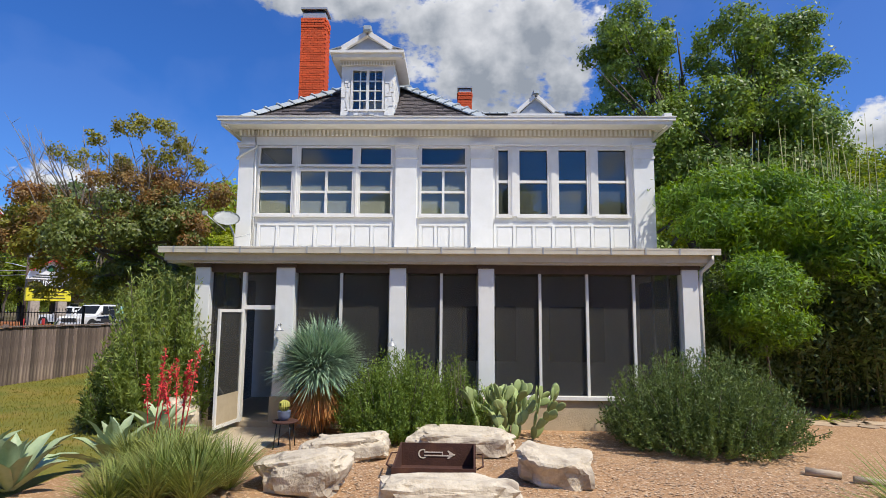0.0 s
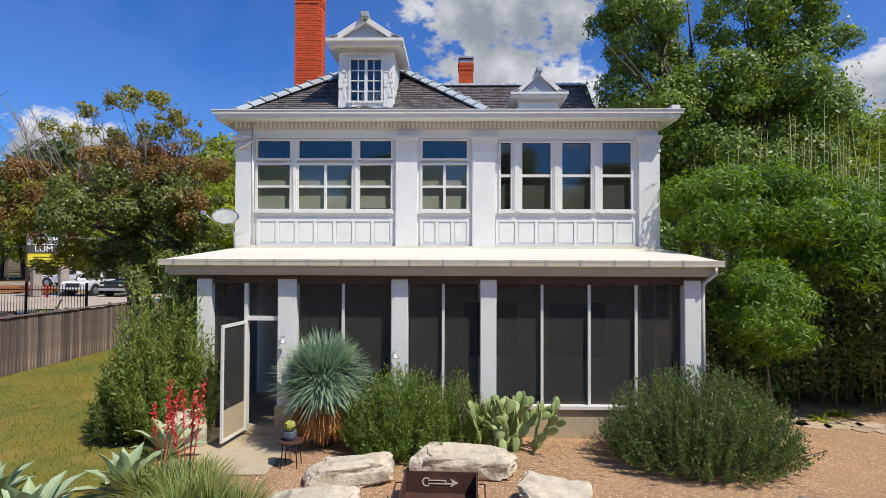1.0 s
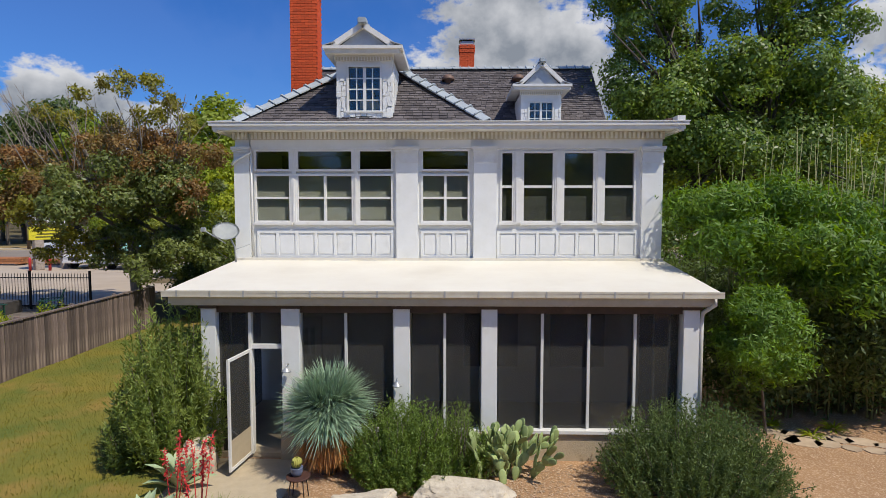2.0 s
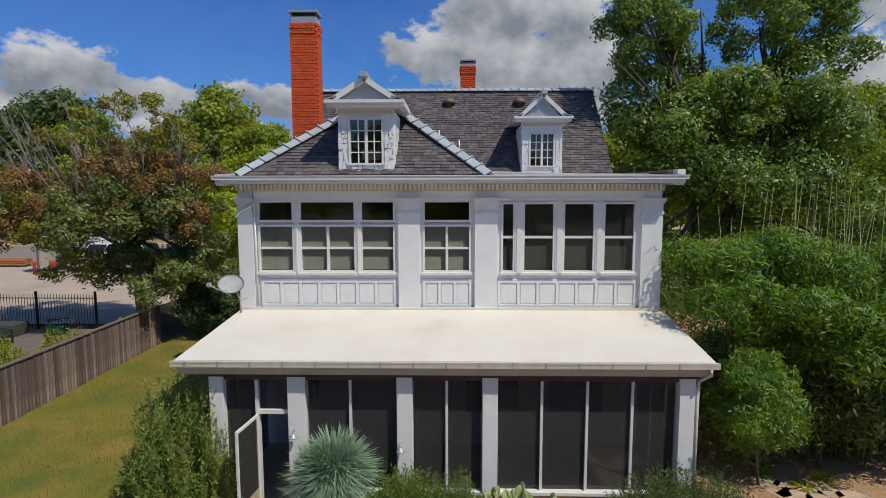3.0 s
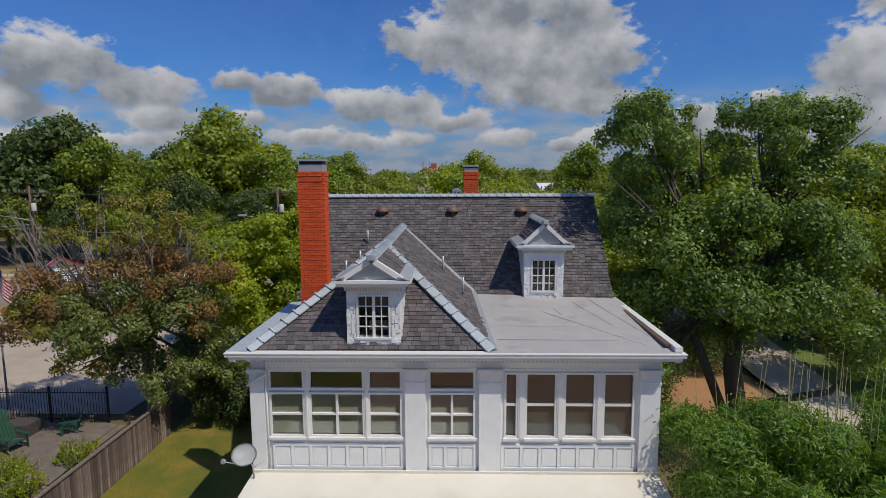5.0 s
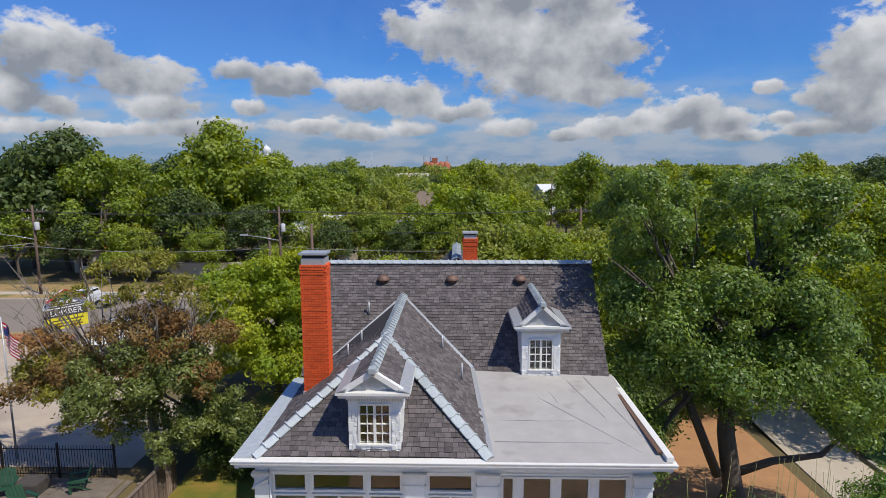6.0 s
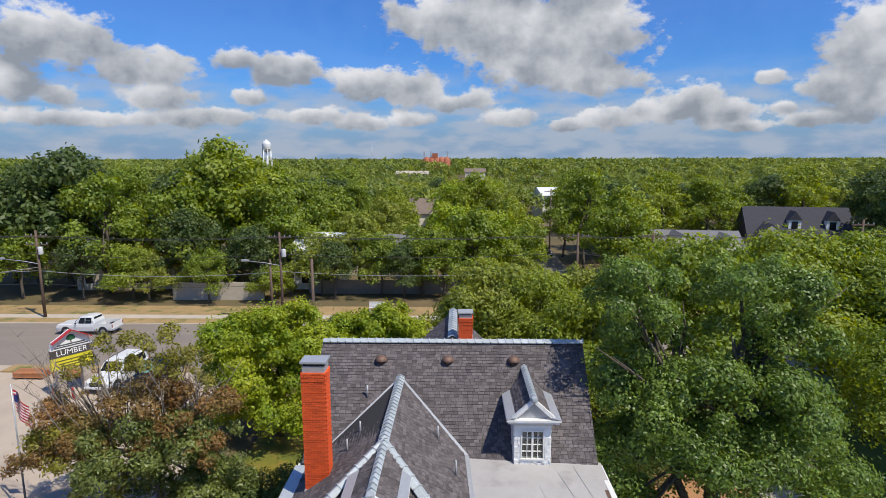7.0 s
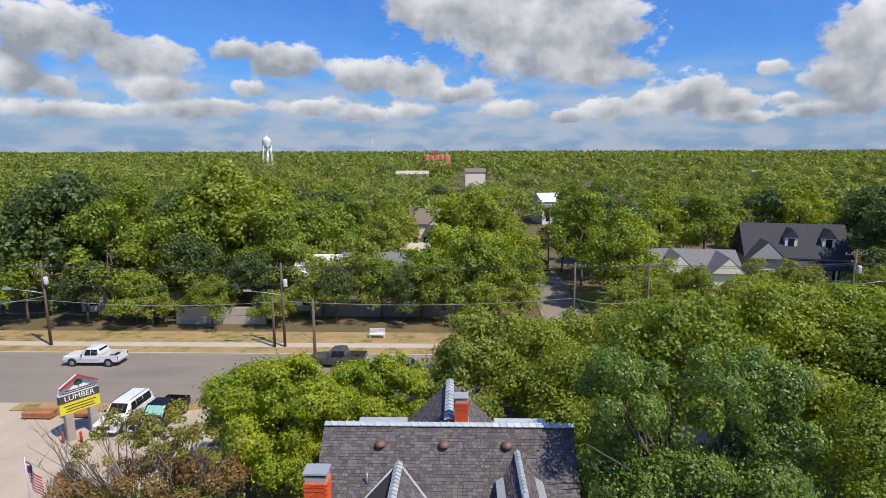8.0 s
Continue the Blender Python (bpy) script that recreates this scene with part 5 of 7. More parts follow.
grass = thing("grass_clump", "fountain of green and straw ornamental grass", "ornamental grass", at=(-3.25, 6.55, 0))
for i in range(9):
    a, r = i * 2.4, 0.24 * math.sqrt(i)
    spiky("tuft", 300, (1.0, 0.72, 0.88)[i % 3], 0.012, L_GRASS, grass, 210 + i, (0.66, 0.995), curve=0.34, centre=(r * math.cos(a), r * math.sin(a), 0), inner=0.09)
grass = thing("grass_clump", "smaller clump of straw-green ornamental grass", "ornamental grass", at=(-3.75, 7.6, 0))
for i in range(5):
    a, r = i * 2.4, 0.22 * math.sqrt(i)
    spiky("tuft", 240, (0.9, 0.75)[i % 2], 0.011, L_GRASS, grass, 220 + i, (0.62, 0.995), curve=0.34, centre=(r * math.cos(a), r * math.sin(a), 0), inner=0.08)
grass = thing("spiky_yucca", "stiff green yucca blades at the gravel edge", "yucca", at=(4.75, 5.9, 0))
spiky("blades", 240, 0.95, 0.022, L_MID, grass, 23, (0.1, 0.98), curve=0.06, inner=0.05)
for x, y, s in ((7.6, 11.9, 0.35), (8.3, 12.3, 0.4), (7.0, 12.4, 0.35)):
    t = thing("low_plant", "low strappy green plant in bare gravel", "plant", "plants by the stepping stones", at=(x, y, 0))
    spiky("blades", 60, s, 0.03, L_BRIGHT, t, int(x * 10), (0.1, 0.8), curve=0.4)


def red_yucca(at, n, seed):
    rng = random.Random(seed)
    t = thing("red_yucca", "red yucca with tall coral flower stalks", "flowering plant", at=at)
    spiky("blades", 160, 0.75, 0.016, L_OLEA, t, seed, (0.2, 0.95), curve=0.25)
    nr = np.random.default_rng(seed)
    for i in range(n):
        a = rng.uniform(0, 6.28)
        tip = Vector((0.22 * math.cos(a), 0.2 * math.sin(a), rng.uniform(1.1, 1.7)))
        mid = Vector((0.12 * math.cos(a), 0.1 * math.sin(a), tip.z * 0.5))
        bm = bmesh.new()
        tube(bm, ((0, 0, 0), mid, tip), (0.01, 0.008, 0.004), 5)
        stalk = part("stalk", bm, RED, t)
        u = nr.uniform(0.0, 1.0, (90, 1))
        p = np.array(mid) * (1 - u) * 0.75 + np.array(tip) * (u + (1 - u) * 0.25)
        spike = quads("flower_spike", leaf_quads(nr, p + nr.normal(0, 0.02, (90, 3)), np.zeros((90, 3)), 0.045, 0.028, 1.0, 0.1, True), RED, stalk)
        tagged(spike, kind="stuff")


red_yucca((-3.72, 7.8, 0), 5, 3)
red_yucca((-4.25, 8.1, 0), 4, 4)

# log edging and stepping stones by the thicket
DRIFT = mat("pale driftwood", (0.52, 0.42, 0.31), (0.38, 0.29, 0.21), 6, 0.85, bump=0.5, stretch=(1, 5, 5))
lg = thing("log", "short weathered log lying on the gravel", "log", at=(4.85, 7.75, 0.06), turn=-28)
part("log_body", rod((-0.2, 0, 0), (0.2, 0, 0), 0.055, 0.045, 9), DRIFT, lg)
lg = thing("log", "pale driftwood log lying on the gravel", "log", at=(5.25, 7.45, 0.05), turn=-20)
part("log_body", rod((-0.18, 0, 0), (0.2, 0, 0), 0.05, 0.035, 9), DRIFT, lg)
rng = random.Random(4)
STEPSTONE = mat("dusty tan flagstone", (0.50, 0.38, 0.26), (0.38, 0.28, 0.19), 4, 0.92, bump=0.6, bscale=22, objrand=0.15)
path = thing("stepping_stones", "row of flat pale stones set in gravel", "stone path", kind="structure")
for i in range(16):
    bm = bmesh.new()
    n = rng.choice((5, 6, 7))
    a0 = rng.uniform(0, 6)
    r = rng.uniform(0.16, 0.30)
    pts = [(math.cos(a0 + 2 * math.pi * k / n) * r * rng.uniform(0.8, 1.2) * 1.3, math.sin(a0 + 2 * math.pi * k / n) * r * rng.uniform(0.8, 1.2), 0.05) for k in range(n)]
    prism(bm, pts, 0.06)
    ob = part("stone", bm, STEPSTONE, path)
    ob.location = (6.9 + (i // 2) * 0.36 + rng.uniform(-0.05, 0.05), 11.75 - (i // 2) * 0.16 + (i % 2) * 0.42 + rng.uniform(-0.05, 0.05), -0.025)

# loose gravel stones near the fire pit
nr = np.random.default_rng(3)
p = np.stack((nr.uniform(-3.2, 5.2, 14000), nr.uniform(5.0, 10.4, 14000), np.full(14000, 0.02)), 1)
q = leaf_quads(nr, p, np.tile((0, 0, 1.0), (14000, 1)), 0.04, 0.032, 0.22, 0.6)
tagged(quads("gravel_stones", q, STONECHIP), "loose tan gravel stones", "gravel", kind="stuff")
# grass blades on the lawn
p = np.stack((nr.uniform(-12.6, -5.2, 30000), nr.uniform(8, 26, 30000), np.full(30000, 0.0)), 1)
q = leaf_quads(nr, p, np.tile((0, 0, 1.0), (30000, 1)), 0.05, 0.014, 0.4, 0.5, True)
tagged(quads("lawn_grass", q, leafmat("dry lawn blade", (0.255, 0.195, 0.022), (0.105, 0.150, 0.017), 0.4, 0.3, 0.2)), "short patchy lawn grass", "grass", kind="stuff")

# porch lamps and satellite dish
for x, z in ((-3.20, 1.88), (-1.12, 1.62)):
    l = thing("wall_lamp", "small grey metal gooseneck lamp on a porch post", "wall lamp", "porch lamps", at=(x, 10.50, z))
    bm = bmesh.new()
    tube(bm, ((0, -0.002, 0.0), (0, -0.06, 0.03), (0, -0.12, 0.02), (0, -0.14, -0.03)), (0.012,) * 4, 6)
    part("arm", bm, GREYMETAL, l)
    bm = bmesh.new()
    lathe(bm, ((0.025, 0.0), (0.04, -0.03), (0.085, -0.07), (0.09, -0.085), (0.08, -0.08), (0.03, -0.03)), 14, (0, -0.14, -0.02))
    part("shade", bm, GREYMETAL, l)
dish = thing("satellite_dish", "grey satellite dish on a bent mast", "satellite dish", at=(-5.30, 13.15, 3.58))
bm = bmesh.new()
rings = []
for k in range(6):
    r = 0.32 * k / 5
    rings.append([bm.verts.new((r * math.cos(a) * 1.05, r * math.sin(a), 0.08 * (r / 0.32) ** 2)) for a in (2 * math.pi * j / 22 for j in range(22))] if k else [bm.verts.new((0, 0, 0))])
for j in range(22):
    bm.faces.new((rings[0][0], rings[1][j], rings[1][(j + 1) % 22])).smooth = True
for a, b in zip(rings[1:], rings[2:]):
    for j in range(22):
        bm.faces.new((a[j], b[j], b[(j + 1) % 22], a[(j + 1) % 22])).smooth = True
bmesh.ops.solidify(bm, geom=bm.faces[:], thickness=0.012)
d = part("reflector", bm, mat("pale grey dish paint", (0.66, 0.68, 0.66), (0.56, 0.58, 0.57), 6, 0.5), dish)
d.matrix_local = pose(-0.1, -0.05, 0.70, 44, 0, 24) @ Matrix.Diagonal((0.9, 0.9, 0.9, 1))
bm = bmesh.new()
tube(bm, ((0.05, 0.15, 0.0), (0.05, 0.1, 0.35), (-0.07, 0.0, 0.68)), (0.022,) * 3, 7)
part("mast", bm, GREYMETAL, dish)
part("arm", rod((-0.1, -0.06, 0.45), (-0.42, -0.5, 0.78), 0.012), GREYMETAL, dish)
part("feed_horn", boxes((-0.47, -0.37, -0.56, -0.46, 0.74, 0.84), bevel=0.015), GREYMETAL, dish)
part("strut", rod((0.05, 0.12, 0.3), (0.35, 0.3, 0.42), 0.009), GREYMETAL, dish)

# rain pipe on the wall
bm = bmesh.new()
tube(bm, ((-4.95, 13.55, 6.62), (-4.95, 13.55, 6.2), (-5.3, 13.53, 6.0), (-5.40, 13.55, 5.9)), (0.035,) * 4, 7)
tube(bm, ((-4.95, 13.6, 6.3), (-4.95, 13.64, 3.7)), (0.025,) * 2, 6)
part("rain_pipe", bm, TRIM, house)

# ---- plank fence at the lawn's far side ----
fence = thing("plank_fence", "weathered grey vertical plank fence along the lawn", "fence", at=(0, 0, 0))
bm = bmesh.new()
box(bm, -0.011, 0.011, 0.0, 0.137, 0.0, 1.68)
plank_me = bpy.data.meshes.new("plank")
bm.to_mesh(plank_me)
bm.free()
y, k = 4.0, 0
while y < 23.2:
    ob = link("plank", plank_me, WOODGREY, fence)
    ob.matrix_local = pose(-12.66 + random.uniform(-0.008, 0.008), y, -0.05, random.uniform(-0.6, 0.6), 0, random.uniform(-1.5, 1.5)) @ Matrix.Diagonal((1, random.uniform(0.95, 1.0), random.uniform(0.985, 1.01), 1))
    y += 0.142
    k += 1
for z in (0.35, 1.3):
    part("rail", boxes((-12.74, -12.68, 4.0, 23.2, z, z + 0.09)), WOODGREY, fence)
part("cap_rail", boxes((-12.75, -12.60, 4.0, 23.2, 1.64, 1.68)), WOODGREY, fence)
for i in range(9):
    part("post", boxes((-12.84, -12.74, 4.2 + i * 2.35, 4.3 + i * 2.35, 0, 1.72)), WOODGREY, fence)

iron = thing("iron_fence", "black iron picket fence round the patio", "fence", at=(0, 0, 0.75))
bm = bmesh.new()
tube(bm, ((0, 0, 0.05), (0, 0, 1.45), (0, 0, 1.52)), (0.011, 0.011, 0.002), 5)
pk = bpy.data.meshes.new("picket")
bm.to_mesh(pk)
bm.free()
x = -30.0
while x < -15.0:
    link("picket", pk, IRON, iron).location = (x, 22.7, 0)
    x += 0.125
for z in (0.15, 1.3):
    part("rail", boxes((-30, -15.0, 22.69, 22.71, z, z + 0.035)), IRON, iron)
for x in (-30, -27.5, -25, -22.5, -20, -17.5, -15):
    part("post", boxes((x - 0.035, x + 0.035, 22.66, 22.74, 0, 1.6)), IRON, iron)

GREENPLASTIC = mat("dark green chair paint", (0.015, 0.06, 0.032), (0.02, 0.075, 0.04), 6, 0.5)


def adirondack(at, turn):
    c = thing("garden_chair", "dark green slatted garden chair on the patio", "chair", "chairs on the patio", at=at, turn=turn)
    for i in range(5):
        b = part("back_slat", boxes((-0.055, 0.055, -0.012, 0.012, 0, 0.75 - 0.03 * abs(i - 2) ** 1.5), bevel=0.006), GREENPLASTIC, c)
        b.matrix_local = pose((i - 2) * 0.125, 0.22, 0.30, -22, 0, 0)
    for i in range(4):
        part("seat_slat", boxes((-0.3, 0.3, -0.32 + i * 0.13, -0.21 + i * 0.13, 0.36 - i * 0.03, 0.385 - i * 0.03)), GREENPLASTIC, c)
    for s in (-1, 1):
        part("arm", boxes((s * 0.38 - 0.07, s * 0.38 + 0.07, -0.38, 0.36, 0.56, 0.585)), GREENPLASTIC, c)
        part("leg", boxes((s * 0.36 - 0.015, s * 0.36 + 0.015, -0.36, -0.26, 0, 0.56)), GREENPLASTIC, c)
        part("leg", slab([(s * 0.33, -0.34, 0.36), (s * 0.33, 0.42, 0.0), (s * 0.33, 0.5, 0.0), (s * 0.33, -0.22, 0.40)][::s], 0.03), GREENPLASTIC, c)


for x, y, a in ((-18.8, 21.3, 20), (-17.2, 20.2, 70), (-20.5, 20.5, -30), (-16.0, 21.8, -60)):
    adirondack((x, y, ground_z(x, y)), a)
tagged(part("patio", grid(-24, -14.2, 12, 17.5, 22.6, 6, 0.03), mat("dark flagstone", (0.12, 0.098, 0.080), (0.2, 0.165, 0.135), 2.5, 0.9, bump=0.6)), "dark flagstone patio inside the iron fence", "patio", kind="structure")
pl = thing("fire_bowl", "square dark stone fire table on the patio", "fire pit", at=(-17.9, 21.6, 0.76))
part("fire_table", boxes((-0.55, 0.55, -0.45, 0.45, 0, 0.5), bevel=0.03), mat("dark stone", (0.05, 0.045, 0.045), (0.08, 0.07, 0.06), 6, 0.8), pl)
for i, (x, y) in enumerate(((-14.3, 14.5), (-14.6, 17.2), (-15.8, 18.2), (-14.2, 19.5), (-16.5, 16.0))):
    stem_bush("garden_shrub", "low bright green garden shrub beyond the fence", (x, y, ground_z(x, y)), (0.8, 0.7), 0.9, 60, (0.12, 0.04), L_BRIGHT, 40 + i, 30)


# ---- trees beside the house ----
def custom_tree(name, label, at, base_r, top, blobs, parts, seed, bark=None):
    """A tree with stated crown masses; parts: (name, material, blob indices, leaves, leaf size, clump spread)."""
    t = thing(name, label, "tree", at=at)
    part("trunk", limbs((0, 0, 0), top, [b[:3] for b in blobs], base_r, seed), bark or BARK, t)
    for i, (nm, m, idx, n, leaf, sg) in enumerate(parts):
        crown(nm, [blobs[k] for k in idx], n, leaf[0], leaf[1], m, t, seed + i, clumps=13, sigma=sg * 1.5)
    return t


B = [(6.6, 21.0, 12.5, 1.45, 1.8, 1.25), (7.6, 21.0, 11.3, 1.4, 1.6, 1.2), (6.3, 20.6, 10.3, 1.1, 1.5, 1.1), (8.1, 21.5, 12.9, 0.8, 1.0, 0.7),
     (11.1, 21.5, 12.6, 1.6, 1.8, 1.3), (12.7, 21.5, 12.5, 1.4, 1.6, 1.2), (14.0, 21.2, 12.5, 0.9, 0.8, 0.6), (10.7, 21.0, 11.0, 1.1, 1.4, 1.0), (12.7, 21.0, 10.9, 1.6, 1.6, 1.0),
     (7.0, 20.6, 8.4, 1.7, 1.9, 1.5), (9.4, 20.4, 9.0, 1.8, 1.9, 1.4), (11.4, 20.4, 9.0, 1.8, 1.9, 1.3), (13.0, 20.6, 8.2, 1.4, 1.7, 1.2),
     (7.1, 21.0, 6.0, 1.5, 1.8, 1.4), (9.4, 20.4, 6.6, 1.7, 1.8, 1.4), (12.0, 20.2, 6.8, 1.9, 1.8, 1.4), (14.1, 20.6, 5.9, 1.7, 1.9, 1.4), (7.3, 21.0, 3.6, 1.2, 1.6, 1.4), (10.0, 21.5, 4.5, 1.4, 1.5, 1.0), (14.9, 21.0, 4.2, 1.5, 1.6, 1.1)]
B = [(b[0] - 11.6, b[1] - 22.6, *b[2:]) for b in B]
pecan = custom_tree("pecan_tree", "tall dense dark green tree beside the roof", (11.6, 22.6, 0), 0.40, (-1.2, -1.4, 8.8), B,
            [("crown", L_PECAN, range(0, 9), 36000, (0.155, 0.085), 0.195), ("lower_crown", L_PECAN, range(9, 20), 78000, (0.16, 0.088), 0.26)], 31)
bm = bmesh.new()
tube(bm, ((-1.0, -0.6, 1.6), (-2.6, -1.2, 5.0), (-3.6, -1.6, 9.2), (-4.6, -1.6, 12.2)), (0.2, 0.17, 0.12, 0.03), 7)
tube(bm, ((-3.5, -1.6, 8.8), (-3.9, -1.4, 10.5), (-3.4, -1.2, 12.4)), (0.1, 0.07, 0.02), 5)
tube(bm, ((-0.2, -0.2, 1.4), (1.2, -0.6, 2.2), (3.0, -0.8, 2.6), (3.9, -1.2, 4.0)), (0.2, 0.16, 0.12, 0.04), 7)
tube(bm, ((-1.2, -1.3, 8.5), (-0.4, -1.2, 10.6), (0.4, -1.1, 12.6)), (0.19, 0.14, 0.03), 6)
tube(bm, ((-0.5, -1.2, 10.2), (1.0, -1.2, 11.2), (2.4, -1.4, 12.5)), (0.12, 0.09, 0.02), 6)
part("limb", bm, BARK, pecan)
B = [(-1.5, 0, 8.8, 2.6, 2.4, 2.0), (1.8, 0, 8.2, 2.8, 2.5, 2.0), (0, 0, 10.2, 2.4, 2.2, 1.6), (-2.5, -0.8, 6.2, 2.2, 2.0, 1.6), (2.6, -1.0, 5.6, 2.5, 2.2, 1.7), (0.2, -1.2, 5.2, 2.2, 2.0, 1.5)]
custom_tree("broadleaf_tree", "rounded green tree along the driveway", (24.2, 27.5, 0), 0.35, (0, 0, 6.0), [(b[0], b[1], b[2] * 0.8 - 0.6, *b[3:]) for b in B], [("crown", L_TREE, range(6), 42000, (0.20, 0.12), 0.28)], 41)
custom_tree("broadleaf_tree", "spreading green tree beyond the driveway", (27.0, 34.0, 0), 0.35, (0, 0, 7.0), B, [("crown", L_TREE, range(6), 30000, (0.24, 0.15), 0.28)], 43)

# bamboo and shrub thicket against the porch side
thick = thing("bamboo_thicket", "dense green bamboo thicket beside the porch", "bamboo", at=(7.0, 12.2, 0))
BB = [(-1.1, 0.9, 4.3, 1.0, 1.2, 0.95), (0.3, 1.2, 4.4, 1.2, 1.2, 0.9), (1.7, 1.3, 4.2, 1.2, 1.2, 0.9), (-1.3, -0.1, 3.6, 0.85, 1.0, 0.8), (0.2, -0.4, 3.6, 1.0, 1.0, 0.85), (1.5, -0.5, 3.3, 1.0, 1.0, 0.9), (2.7, -0.3, 3.4, 1.0, 1.1, 0.9), (3.6, 0.9, 3.9, 1.2, 1.2, 0.9), (3.9, -0.2, 2.8, 1.0, 1.0, 0.9), (5.2, 1.0, 3.3, 1.4, 1.4, 1.2), (6.6, 1.6, 3.2, 1.4, 1.5, 1.4), (5.0, 2.6, 4.2, 1.3, 1.2, 0.9)]
crown("foliage", BB, 84000, 0.17, 0.042, L_BAMBOO, thick, 51, clumps=20, sigma=0.36, lower=0.6, spread=0.5, up=0.0)
# inner and lower leaves: the thicket's deep shade put into a darker leaf colour
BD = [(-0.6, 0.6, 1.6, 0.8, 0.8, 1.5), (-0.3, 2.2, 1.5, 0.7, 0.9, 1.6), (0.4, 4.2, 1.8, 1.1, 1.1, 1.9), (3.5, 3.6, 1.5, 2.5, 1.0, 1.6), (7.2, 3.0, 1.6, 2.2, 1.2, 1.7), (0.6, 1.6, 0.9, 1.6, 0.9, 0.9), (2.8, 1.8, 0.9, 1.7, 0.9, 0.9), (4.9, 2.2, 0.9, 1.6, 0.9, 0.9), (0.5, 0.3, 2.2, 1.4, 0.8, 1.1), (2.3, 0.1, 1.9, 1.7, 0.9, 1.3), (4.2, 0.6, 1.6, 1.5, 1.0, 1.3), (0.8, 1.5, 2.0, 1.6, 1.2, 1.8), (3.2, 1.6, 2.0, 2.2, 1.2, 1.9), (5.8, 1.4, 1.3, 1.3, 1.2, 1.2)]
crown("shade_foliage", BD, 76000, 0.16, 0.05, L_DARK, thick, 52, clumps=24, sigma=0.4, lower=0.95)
rng = random.Random(8)
CULM = mat("bare bamboo culm", (0.27, 0.26, 0.10), (0.18, 0.18, 0.065), 6, 0.6)
for i in range(46):
    x, y = rng.uniform(-0.8, 3.0), rng.uniform(0.6, 2.2)
    h = rng.uniform(5.2, 7.0)
    dx, dy = rng.uniform(-0.5, 0.5), rng.uniform(-0.3, 0.3)
    bm = bmesh.new()
    tube(bm, ((x, y, 0), (x + dx * 0.4, y + dy * 0.4, h * 0.6), (x + dx, y + dy, h)), (0.022, 0.016, 0.004), 5)
    part("culm", bm, CULM, thick)
ball = thing("round_shrub", "rounded bright green shrub mass beside the porch post", "shrub", at=(5.75, 10.7, 0))
part("stem_mass", limbs((0.9, 1.3, 0), (0.2, 0.4, 2.2), [(0, 0, 2.5), (0.3, 0.2, 2.8), (-0.3, 0, 2.6)], 0.035, 5), BARK, ball)
crown("foliage", [(0.05, 0, 2.25, 0.66, 0.66, 0.72), (0.2, 0.1, 2.8, 0.6, 0.6, 0.5), (-0.15, 0.0, 1.75, 0.45, 0.45, 0.4)], 13000, 0.13, 0.03, L_BAMBOO, ball, 53, clumps=18, sigma=0.36, lower=0.95, spread=0.5)

# thin autumn tree and fresh green tree on the chimney side
B = [(-3.6, -0.3, 4.8, 1.9, 1.7, 1.5), (-1.2, -0.8, 5.0, 1.9, 1.8, 1.6), (1.4, -0.5, 4.9, 1.8, 1.7, 1.5), (2.8, 0.3, 4.4, 1.5, 1.5, 1.4),
     (-3.8, 0, 6.3, 1.9, 1.7, 1.2), (-0.6, 0, 6.7, 2.2, 1.8, 1.3), (1.9, 0, 6.5, 1.8, 1.7, 1.2),
     (-2.6, 0.2, 8.4, 1.8, 1.6, 1.4), (0.0, 0, 8.9, 1.9, 1.6, 1.5), (1.6, 0.2, 8.2, 1.5, 1.4, 1.2), (-5.0, -0.4, 4.2, 1.5, 1.4, 1.4), (-0.8, 0.2, 3.2, 1.6, 1.4, 1.1), (1.8, 0.4, 2.8, 1.6, 1.4, 1.2), (-3.0, -0.3, 2.7, 1.8, 1.4, 1.2), (0.4, -0.5, 2.2, 1.7, 1.3, 1.1), (3.0, 0.2, 2.6, 1.3, 1.2, 1.1)]
custom_tree("thinning_tree", "half-bare tree turning brown beyond the fence", (-13.4, 23.4, ground_z(-13.4, 23.4)), 0.24, (-0.4, 0, 5.2), B,
            [("lower_crown", L_DARKMID, (1, 2, 3, 11, 12, 14, 15), 30000, (0.18, 0.085), 0.185), ("sparse_crown", L_OLIVELEAF, (0, 10, 13), 9000, (0.17, 0.08), 0.15), ("brown_crown", L_BROWN, (4, 5, 6, 0, 10, 2, 1), 22000, (0.16, 0.08), 0.15), ("top_crown", L_OLIVELEAF, (7, 8, 9), 5200, (0.16, 0.08), 0.12)], 61, PALEBARK)
# bare twigs over the thinning crown
tw = [o for o in bpy.data.objects if o.name.startswith("thinning_tree")][0]
rng = random.Random(77)
for i in range(84):
    a = rng.uniform(0, 6.28)
    s0 = Vector((rng.uniform(-4.2, 1.8), rng.uniform(-0.8, 0.8), rng.uniform(4.6, 6.4)))
    e = s0 + Vector((math.cos(a) * rng.uniform(0.6, 2.0) + s0.x * 0.35, math.sin(a) * 1.0, rng.uniform(1.6, 4.2)))
    mid = s0.lerp(e, 0.5) + Vector((rng.uniform(-0.3, 0.3), rng.uniform(-0.3, 0.3), 0.1))
    bm = bmesh.new()
    tube(bm, (s0, mid, e), (0.035, 0.022, 0.006), 5)
    for k in range(3):
        q = mid.lerp(e, rng.uniform(0, 0.8))
        tube(bm, (q, q + Vector((rng.uniform(-0.7, 0.7), rng.uniform(-0.5, 0.5), rng.uniform(0.3, 0.9)))), (0.014, 0.004), 4)
    part("branch", bm, PALEBARK, tw)
